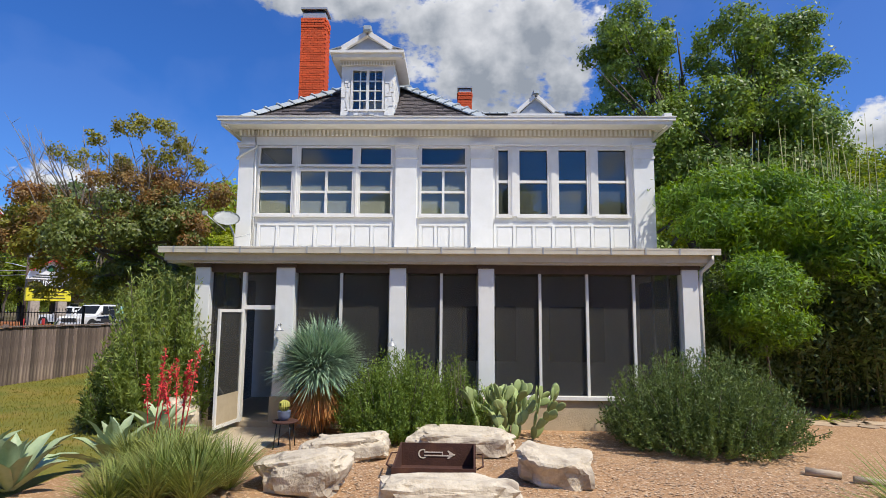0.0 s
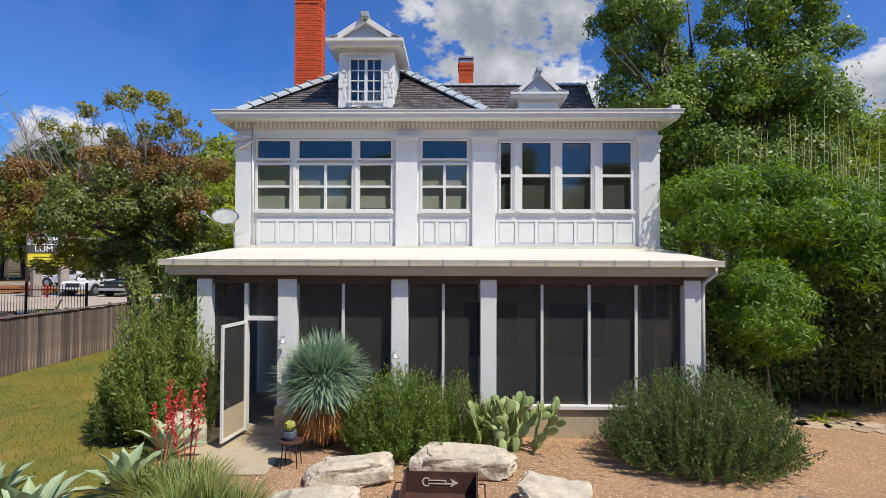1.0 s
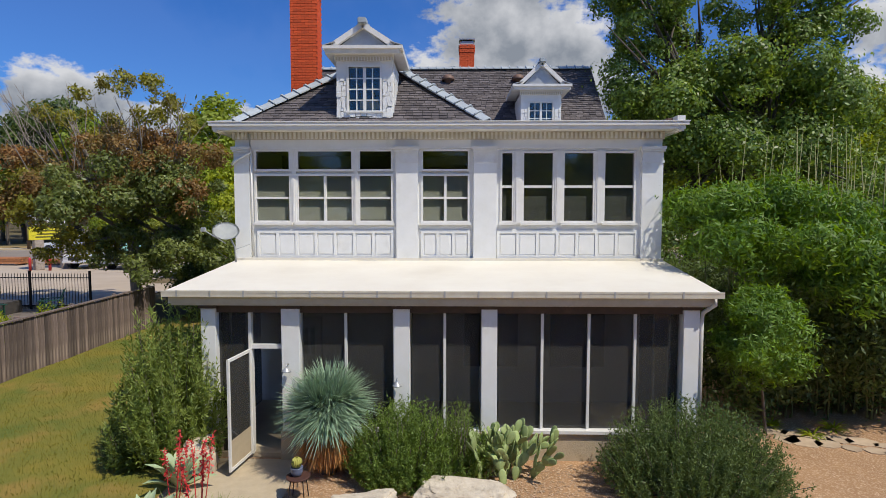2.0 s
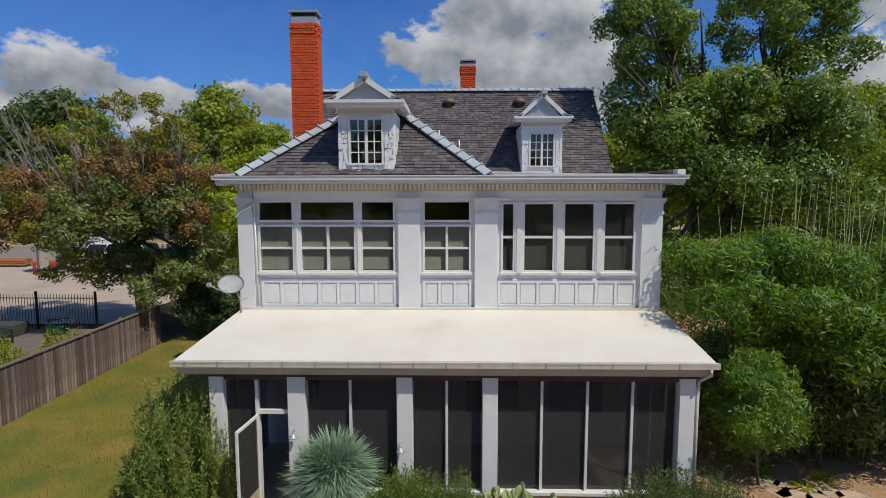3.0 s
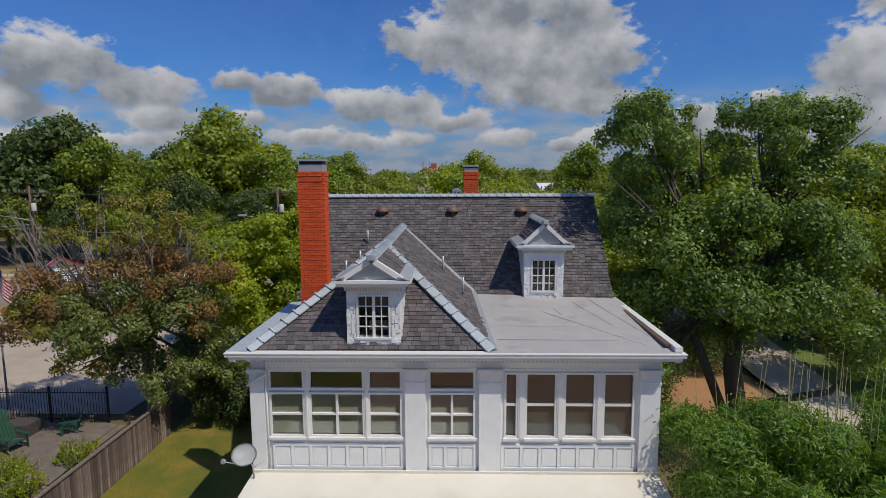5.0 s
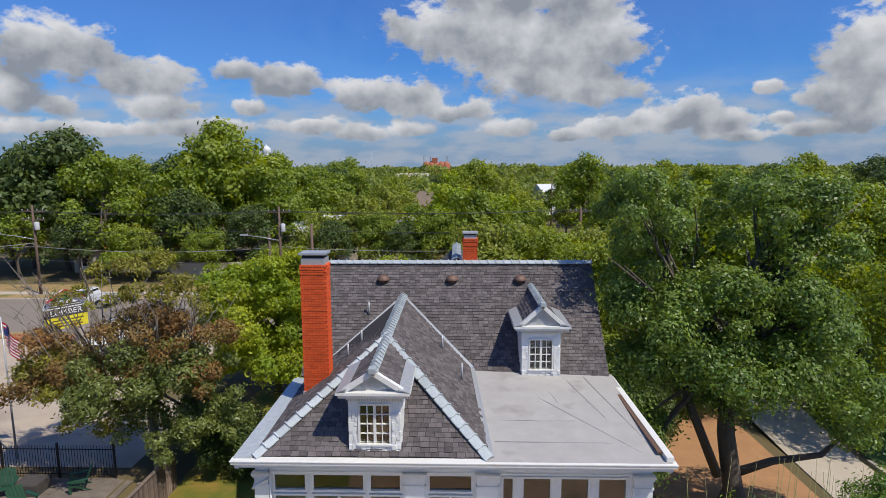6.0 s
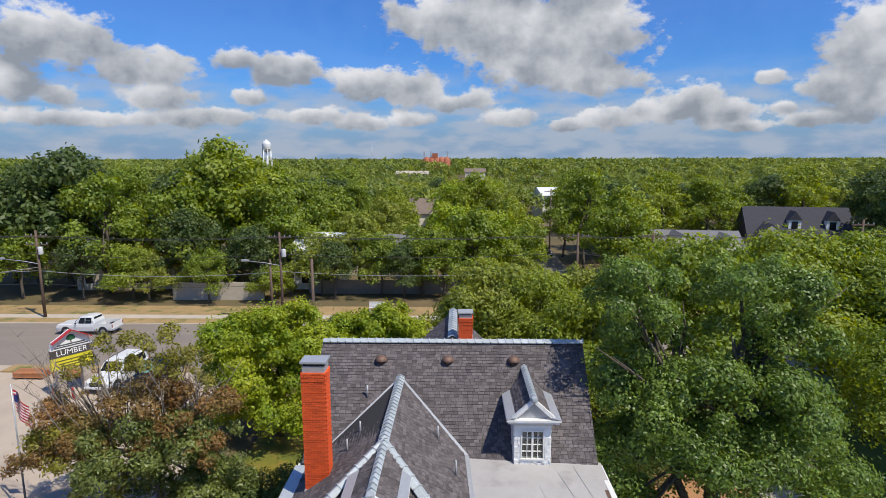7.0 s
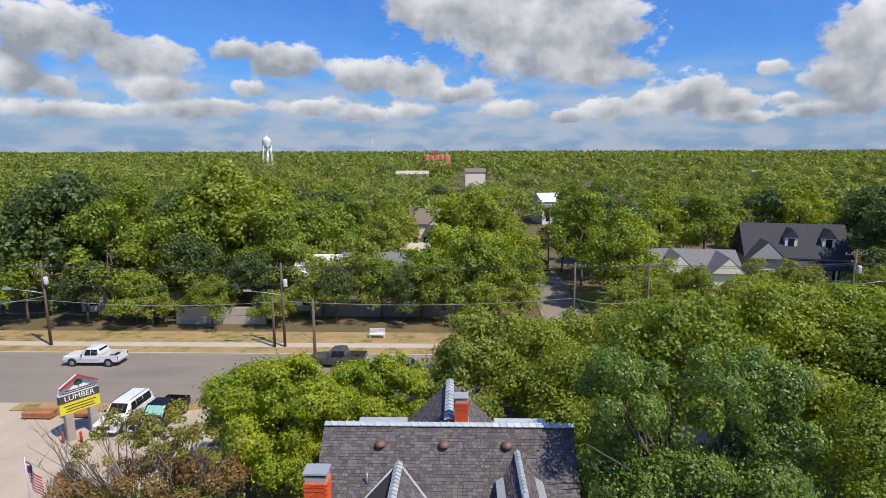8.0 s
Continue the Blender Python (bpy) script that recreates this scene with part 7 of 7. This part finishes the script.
shop = thing("brick_building", "low red brick building with a pale flat roof", "building", at=(-22.6, 19.6, 0.75))
part("wall", boxes((-5, 1.6, -2.0, 2.6, 0, 3.0)), mat("red brick wall", (0.38, 0.085, 0.05), (0.28, 0.06, 0.04), 7, 0.85, bump=0.5), shop)
part("roof", boxes((-5.2, 1.85, -2.2, 2.8, 3.0, 3.25)), WALK, shop)
part("rooftop_unit", boxes((-2.0, -0.6, -0.6, 0.6, 3.25, 4.0), bevel=0.03), GREYMETAL, shop)
for y in (-1.0, 0.9):
    part("window", boxes((1.58, 1.63, y - 0.5, y + 0.5, 0.9, 2.2)), CARGLASS, shop)

# ---- buildings across the street ----
PALEWALL = mat("pale plaster wall", (0.50, 0.44, 0.36), (0.42, 0.37, 0.30), 1.5, 0.9)
tagged(part("garden_wall", boxes((-34.9, -23.6, 66.6, 66.9, 0.7, 2.9)), PALEWALL), "pale plaster garden wall along the verge", "wall", kind="structure")
# second wall: the street trees' shade is painted in as a darker grey
tagged(part("garden_wall", boxes((-19.0, 3.8, 70.2, 70.5, 0.7, 2.5)), mat("wall greyed for tree shade", (0.30, 0.27, 0.23), (0.22, 0.2, 0.17), 1.5, 0.9)), "garden wall in a grey that stands for street-tree shade", "wall", kind="structure")
tagged(part("side_street", slab(((10.5, 56.2, 0.86), (16.5, 56.2, 0.86), (18.5, 140, 0.86), (14.0, 140, 0.86)), 0.08), ASPH), "narrow side street between trees", "road", kind="structure")
tagged(part("front_lawn", grid(17.5, 80, 14, 63.6, 84, 6, 0.06), mat("sunlit front lawn", (0.22, 0.24, 0.05), (0.16, 0.19, 0.04), 0.3, 0.95, bump=0.5, spots=((0.34, 0.25, 0.11), 0.35, 0.55, 0.7))), "patchy green lawn before the houses", "lawn", kind="structure")
bn = thing("bench", "white slatted bench on the verge", "bench", at=(-9.0, 61.6, 0.82))
for i in range(4):
    part("slat", boxes((-0.9, 0.9, 0.2 + i * 0.02, 0.24 + i * 0.02, 0.5 + i * 0.14, 0.6 + i * 0.14)), SIGNW, bn)
part("seat", boxes((-0.9, 0.9, -0.25, 0.2, 0.42, 0.46)), SIGNW, bn)
for s in (-1, 1):
    part("leg", boxes((s * 0.8 - 0.04, s * 0.8 + 0.04, -0.2, 0.2, 0, 0.42)), SIGNW, bn)
ROOFG = mat("grey shingle roof", (0.20, 0.195, 0.20), (0.15, 0.145, 0.15), 2.5, 0.9, bump=0.4)
ROOFD = mat("charcoal shingle roof", (0.055, 0.055, 0.065), (0.04, 0.04, 0.048), 2.5, 0.9, bump=0.4)
ROOFW = mat("white metal roof", (0.74, 0.74, 0.73), (0.66, 0.66, 0.65), 1.0, 0.4)
ROOFB = mat("brown shingle roof", (0.22, 0.165, 0.125), (0.17, 0.13, 0.10), 1.0, 0.9)
ROOFR = mat("rust red metal roof", (0.42, 0.13, 0.06), (0.32, 0.1, 0.05), 1.0, 0.7)


def gable(bm, x0, x1, y0, y1, z0, z1, over=0.4):
    """Gable roof with its ridge along x, as a closed solid."""
    ym = (y0 + y1) / 2
    v = [bm.verts.new(p) for p in ((x0 - over, y0 - over, z0), (x1 + over, y0 - over, z0), (x1 + over, y1 + over, z0), (x0 - over, y1 + over, z0), (x0 - over, ym, z1), (x1 + over, ym, z1))]
    for q in ((0, 1, 5, 4), (2, 3, 4, 5), (1, 2, 5), (3, 0, 4), (3, 2, 1, 0)):
        bm.faces.new([v[i] for i in q])


def far_house(at, turn, w, d, h, rise, roof, walls, label, wings=(), dormers=0, windows=3):
    t = thing("house", label, "house", "houses across the street", at=at, turn=turn)
    part("wall", boxes((-w / 2, w / 2, -d / 2, d / 2, 0, h)), walls, t)
    bm = bmesh.new()
    gable(bm, -w / 2, w / 2, -d / 2, d / 2, h, h + rise)
    part("roof", bm, roof, t)
    for wx, ww, wd in wings:
        part("wing_wall", boxes((wx - ww / 2, wx + ww / 2, -d / 2 - wd, -d / 2, 0, h)), walls, t)
        bm = bmesh.new()
        gable(bm, -d / 2 - wd - 0.0, 0, -ww / 2, ww / 2, h, h + ww * 0.55)
        for v in bm.verts:
            v.co = (wx - v.co.y, v.co.x, v.co.z)
        bmesh.ops.recalc_face_normals(bm, faces=bm.faces[:])
        part("wing_roof", bm, roof, t)
        part("gable_face", slab(((wx - ww / 2, -d / 2 - wd - 0.43, h), (wx + ww / 2, -d / 2 - wd - 0.43, h), (wx, -d / 2 - wd - 0.43, h + ww * 0.5)), 0.1), walls, t)
        win = part("window", boxes((wx - 0.6, wx + 0.6, -d / 2 - wd - 0.05, -d / 2 - wd, 0.9, 2.3)), CARGLASS, t)
        part("sill", boxes((wx - 0.7, wx + 0.7, -d / 2 - wd - 0.04, -d / 2 - wd, 0.8, 0.9)), SIGNW, win)
        part("lintel", boxes((wx - 0.7, wx + 0.7, -d / 2 - wd - 0.04, -d / 2 - wd, 2.3, 2.4)), SIGNW, win)
    for i in range(windows):
        x = -w / 2 + w * (i + 0.5) / windows
        win = part("window", boxes((x - 0.5, x + 0.5, -d / 2 - 0.04, -d / 2, 0.9, 2.4)), CARGLASS, t)
        part("sill", boxes((x - 0.6, x + 0.6, -d / 2 - 0.06, -d / 2 - 0.04, 0.78, 0.9)), SIGNW, win)
        part("lintel", boxes((x - 0.6, x + 0.6, -d / 2 - 0.06, -d / 2 - 0.04, 2.4, 2.52)), SIGNW, win)
    for i in range(dormers):
        x = -w * 0.05 + i * w * 0.36
        dm = part("dormer", boxes((x - 0.9, x + 0.9, -d * 0.36, 0, h + 0.5, h + rise * 0.62)), SIGNW, t)
        part("dormer_window", boxes((x - 0.45, x + 0.45, -d * 0.36 - 0.04, -d * 0.36, h + 0.8, h + rise * 0.58)), CARGLASS, dm)
        bm = bmesh.new()
        gable(bm, -d * 0.36, 0.2, -0.9, 0.9, h + rise * 0.62, h + rise * 0.9, 0.15)
        for v in bm.verts:
            v.co = (x - v.co.y, v.co.x, v.co.z)
        bmesh.ops.recalc_face_normals(bm, faces=bm.faces[:])
        part("dormer_roof", bm, roof, dm)
    return t


CREAMW = mat("cream clapboard", (0.80, 0.74, 0.60), (0.74, 0.67, 0.54), 1.5, 0.8)
GREYW = mat("pale grey clapboard", (0.42, 0.42, 0.41), (0.36, 0.36, 0.35), 1.5, 0.8)
far_house((35.8, 85.5, 0.7), -8, 12, 8, 4.0, 2.4, ROOFG, CREAMW, "cream cottage with two front gables", ((-3.0, 4.6, 2.2), (3.6, 4.2, 2.2)), 0, 3)
gh = far_house((55.5, 94.0, 0.7), -12, 15, 9, 4.2, 5.0, ROOFD, GREYW, "grey house with a charcoal roof and dormers", ((-5.0, 5.0, 1.5),), 2, 4)
for i in range(5):
    part("porch_post", boxes((-1.5 + i * 2.1, -1.3 + i * 2.1, -6.6, -6.4, 0, 2.9)), SIGNW, gh)
part("porch_roof", slab(((-2.0, -7.0, 2.9), (8.0, -7.0, 2.9), (8.0, -4.5, 3.9), (-2.0, -4.5, 3.9)), 0.15), ROOFD, gh)
far_house((-10.5, 86.5, 0.7), 0, 14, 8, 3.4, 2.2, ROOFG, PALEWALL, "low house with a grey roof among trees", (), 0, 4)
far_house((-3.5, 98, 0.7), 0, 12, 9, 3.2, 2.0, WALK, PALEWALL, "low pale-roofed building among trees", (), 0, 4)
far_house((-44, 76, 0.7), 4, 13, 8, 3.2, 2.6, ROOFR, PALEWALL, "house with a rust-red roof behind trees", (), 0, 4)
far_house((-18.5, 76, 0.7), 0, 6, 7, 4.8, 2.4, ROOFW, SIGNW, "narrow white house behind the utility pole", (), 0, 2)
far_house((-5.8, 127, 0.7), 0, 9, 7, 5.2, 3.2, ROOFB, CREAMW, "brown-roofed house far among trees", ((1.5, 3.4, 1.2),), 0, 4)
far_house((30, 168, 0.7), 12, 13, 9, 6.6, 2.2, ROOFW, SIGNW, "white-roofed hall far among trees", (), 0, 4)
far_house((36, 158, 0.7), -35, 9, 7, 5.6, 3.0, ROOFW, SIGNW, "white-roofed house far among trees", (), 0, 3)
far_house((-23, 290, 0.7), 0, 16, 12, 9.4, 1.6, WALK, PALEWALL, "pale flat-roofed block far in the town", (), 0, 8)
far_house((9, 290, 0.7), 0, 10, 10, 10.4, 1.8, ROOFB, CREAMW, "tan building far in the town", (), 0, 6)
far_house((153, 290, 0.7), 0, 9, 8, 9.0, 1.8, ROOFW, SIGNW, "white roof far among trees", (), 0, 4)
silo = thing("grain_elevator", "rust-red grain elevator far in the town", "grain elevator", at=(-16.5, 420, 0.7))
for i in range(5):
    bm = bmesh.new()
    lathe(bm, ((3, 0), (3, 16.5), (1.5, 18), (0.2, 18.6)), 14, (-6 + i * 3.6, 0, 0))
    part("silo", bm, ROOFR, silo)
part("head_house", boxes((-2, 2, -2, 2, 17, 21)), ROOFR, silo)
for x in (-8, -3, 9):
    part("leg_tower", boxes((x - 0.4, x + 0.4, -0.4, 0.4, 0, 22.5)), GREYMETAL, silo)
wt = thing("water_tower", "white water tower on splayed legs", "water tower", at=(-163.5, 486, 0.5))
bm = bmesh.new()
lathe(bm, ((0.5, 22.6), (2.6, 24.0), (3.6, 25.6), (3.8, 29.8), (3.6, 30.8), (2.0, 32.6), (0.4, 33.4), (0.25, 34.4)), 22)
part("tank", bm, ROOFW, wt)
part("riser", rod((0, 0, 0), (0, 0, 23.5), 0.5, seg=10), ROOFW, wt)
for k in range(6):
    a = k * math.pi / 3
    part("leg", rod((5.2 * math.cos(a), 5.2 * math.sin(a), 0), (3.5 * math.cos(a), 3.5 * math.sin(a), 26), 0.3, seg=7), ROOFW, wt)
bm = bmesh.new()
for z, r in ((9, 4.7), (17, 4.2), (25.6, 4.0)):
    ring = [(r * math.cos(a), r * math.sin(a), z) for a in (k * math.pi / 3 for k in range(7))]
    tube(bm, ring, (0.16,) * 7, 5, False)
part("brace_ring", bm, ROOFW, wt)
mast = thing("radio_mast", "thin radio mast on the horizon", "mast", at=(-150, 1000, 0))
part("mast_body", rod((0, 0, 0), (0, 0, 42), 0.7, 0.3), GREYMETAL, mast)
ban = thing("banner", "red and white banner strung beside the street", "banner", at=(44.2, 56.5, 7.2), turn=-35)
part("cloth", boxes((0, 6.5, -0.01, 0.01, -1.3, 0)), SIGNW, ban)
part("red_field", boxes((1.6, 6.5, -0.016, -0.012, -1.25, -0.35)), REDP, ban)
part("green_field", boxes((0.1, 1.4, -0.016, -0.012, -1.2, -0.1)), mat("green banner print", (0.05, 0.3, 0.15), None, 4, 0.7), ban)
lettering("DIEZ", 0.95, SIGNW, ban, pose(3.4, -0.02, -0.8, 90, 0, 0))
part("lettering_bar", boxes((1.8, 5.6, -0.022, -0.016, -0.28, -0.12)), REDP, ban)
for x in (0, 6.5):
    part("banner_post", rod((x, 0.05, -6.5), (x, 0.05, 0.1), 0.06), GREYMETAL, ban)

# ---- trees over the town ----
L_WOOD = leafmat("woodland leaf", (0.300, 0.350, 0.042), (0.175, 0.245, 0.032), 0.15, 0.35, 0.45)
L_OLIVE = leafmat("olive green leaf", (0.310, 0.335, 0.056), (0.205, 0.255, 0.046), 0.3, 0.35, 0.45)
proto = []
for i, (m, h, s, sq) in enumerate(((L_TREE, 11, 5.2, 1.0), (L_WOOD, 12, 5.0, 1.2), (L_OLIVE, 10, 5.0, 1.0), (L_DARK, 12, 5.2, 1.1), (L_BRIGHT, 10, 4.8, 1.0), (L_WOOD, 9, 5.4, 0.85), (L_TREE, 13, 5.0, 1.3))):
    proto.append(tree("street_tree", "full green street tree across the road", (-60 + i * 17 + 3, 150 + 5 * i, 0.6), h, s, m, 200 + i, n=7600, leaf=(0.42, 0.27), trunk=0.22, clear=0.05, nblob=12, squash=sq, clumps=11, group="trees across the street", sigma=0.35))


fine = []
for i, (m, h, s, sq) in enumerate(((L_TREE, 14.2, 6.4, 1.1), (L_OLIVE, 10.5, 5.4, 1.0), (L_WOOD, 13.6, 6.6, 1.0))):
    fine.append(tree("yard_tree", "fine-leaved green tree behind the house", ((13.6, 2.0, 21.5)[i], (33.5, 40.0, 36.5)[i], 0.5), h * 0.9, s * 0.95, m, 300 + i, n=30000, leaf=(0.28, 0.18), trunk=0.2, clear=0.1, nblob=14, squash=sq, clumps=14, group="trees behind the house", sigma=0.33))


def plant(i, x, y, s, label=""):
    ob = copy_thing(fine[i % 3] if y < 50 else proto[i % 7], pose(x, y, ground_z(x, y), 0, 0, (x * 57 + y * 31) % 360) @ Matrix.Diagonal((s, s, s * (0.92 + 0.16 * ((x * 7.3 + y * 3.1) % 1)), 1)))
    if label:
        ob["label"] = label
    return ob


KEYED = ((0, -29.7, 65.2, 0.6), (5, 24, 67, 0.6), (0, 30, 69, 0.6), (2, 20.5, 66, 0.6), (5, 37, 71, 0.6), (2, 47, 74, 0.6), (0, 54, 72, 0.6), (0, 9.0, 75, 0.8), (1, 8.5, 84, 0.9), (6, 18.6, 98, 0.9), (3, -52, 73, 1.55), (3, -58, 75, 1.5), (6, -36, 81, 1.45), (6, -45, 70, 1.15), (3, -60, 70, 1.35), (1, -32, 79, 1.62), (0, -36, 73, 1.2), (6, -24, 74, 1.1), (3, -40, 84, 1.4), (2, -13, 73, 1.0), (2, -17, 69, 0.75),
         (0, -54, 67, 0.8), (3, -46, 66.5, 0.72), (5, -40, 67, 0.7), (2, -37.5, 66, 0.55), (3, -25.5, 69, 0.75), (5, -22, 66, 0.5), (3, -15, 67.5, 0.6), (0, -9.5, 69, 0.72), (3, -6.5, 68, 0.6), (5, 3.5, 67, 0.6), (0, -1.5, 68, 0.7), (1, -62, 76, 1.2), (3, -34, 70, 0.9), (3, 60, 80, 0.7), (2, 50, 84, 0.5), (5, 30.5, 77, 0.45), (2, 43, 80, 0.55), (3, 68, 74, 1.0),
         (0, -4.5, 70, 0.85), (4, -1.0, 76, 1.1), (0, 2.5, 71, 1.0), (4, 5.0, 77, 1.0), (2, 8.0, 68, 0.55), (0, 21.5, 74, 1.05), (1, 24, 80, 1.1), (6, 20, 88, 1.1), (3, 27, 93, 1.15),
         (5, 6.0, 38, 0.74), (1, 9.5, 41.5, 1.0), (0, 27.5, 38, 0.98), (2, 32, 42, 0.8), (5, 37, 45, 0.72), (0, 31, 31, 0.72), (2, 40, 62, 0.55), (2, 33, 66, 0.6), (5, 47, 68, 0.5),
         (5, 8.5, 33, 0.78), (3, 66, 84, 1.3), (3, 72, 96, 1.4), (6, 44, 100, 1.1), (1, 64, 106, 1.2), (0, 52, 108, 1.1), (2, -12, 93, 1.0), (0, -22, 92, 1.2), (1, -30, 96, 1.25), (0, 0, 90, 0.9), (1, 6, 100, 1.0), (0, 28, 104, 1.1), (1, 36, 100, 1.1))
for i, x, y, s in KEYED:
    plant(i, x, y, s)
cyp = thing("cypress", "slim dark cypress beside the near pole", "tree", at=(-11.6, 42.5, 0.7))
part("trunk", rod((0, 0, 0), (0, 0, 2), 0.08), BARK, cyp)
crown("crown", [(0, 0, 1.4, 0.5, 0.5, 1.2), (0, 0, 2.9, 0.38, 0.38, 1.3), (0, 0, 4.2, 0.22, 0.22, 0.9)], 2200, 0.2, 0.1, L_DARK, cyp, 5)
cyp = thing("shrub", "round dark shrub behind the roof", "shrub", at=(-3.2, 44, 0.7))
crown("crown", [(0, 0, 1.4, 1.3, 1.2, 1.3)], 2600, 0.24, 0.13, L_TREE, cyp, 6)
# dense planting further back, clear of the buildings and the side street
CLEAR = ((35.8, 84, 9), (55.5, 92, 11), (-10.5, 85, 7), (-5.8, 124, 7), (-5, 113, 6), (31, 166, 9), (33, 158, 9), (40, 158, 8), (36, 148, 8))
rng = random.Random(12)
count = 0
while count < 60:
    y = rng.uniform(82, 135)
    x = rng.uniform(-1.0, 1.0) * (y * 0.86 + 8)
    if any(math.hypot(x - a, y - b) < r for a, b, r in CLEAR) or (8 < x < 21 and y < 140):
        continue
    plant(rng.randrange(7), x, y, rng.uniform(0.9, 1.3))
    count += 1
# trees behind the camera, mirrored in the panes
for i, x, y, s in ((0, -14, -16, 0.9), (3, -5, -17, 0.9), (1, 4, -16, 1.15), (6, 13, -16, 0.9), (0, 22, -14, 0.9), (1, -23, -14, 1.15)):
    plant(i, x, y, s)


def woods(seed, rows):
    """Crowns to the horizon as one mass of leaf clumps: rows of (near, far, trees, leaves a tree, leaf size)."""
    r = np.random.default_rng(seed)
    out = []
    for near, far, n, per, size in rows:
        y = np.sqrt(r.uniform(near ** 2, far ** 2, n))
        x = r.uniform(-1, 1, n) * (y * 0.88 + 12)
        keep = np.ones(n, bool)
        for a, b, rad in CLEAR + ((-23, 284, 14), (-23, 268, 10), (9, 284, 12), (9, 268, 8), (-16, 405, 14), (153, 280, 12)):
            keep &= np.hypot(x - a, y - b) > rad
        keep &= ~((x > 11) & (x < 21) & (y < 150))
        x, y = x[keep], y[keep]
        k = len(x)
        h = r.uniform(8.0, 15.5, k) * (0.9 + 0.25 * np.sin(x * 0.021 + 1.3) * np.cos(y * 0.017))
        w = r.uniform(2.8, 6.6, k)
        c = np.repeat(np.stack((x, y, h - w * 0.55), 1), per, 0)
        d = unit(r.normal(0, 1, (k * per, 3)))
        d[:, 2] = np.abs(d[:, 2]) * 1.0 - 0.25
        lump = 0.80 + 0.36 * np.sin(d[:, 0] * 5 + np.repeat(x, per)) * np.cos(d[:, 1] * 5 + np.repeat(y, per))
        p = c + d * np.repeat(w, per)[:, None] * lump[:, None] * (1, 1, 0.72) + (0, 0, 0.8)
        out.append(leaf_quads(r, p, d * 1.0, size, size * 0.72, 0.3, 0.15))
    return np.concatenate(out)


WOODMAT = leafmat("far woodland leaf", (0.300, 0.345, 0.050), (0.095, 0.150, 0.032), 0.11, 0.20, 0.4)
tagged(quads("woods", woods(5, ((125, 260, 640, 300, 0.85), (260, 520, 1450, 84, 1.7), (520, 1100, 3000, 26, 3.4), (1100, 3200, 5200, 8, 8.0))), WOODMAT), "green tree canopy stretching to the horizon", "woods", kind="stuff")
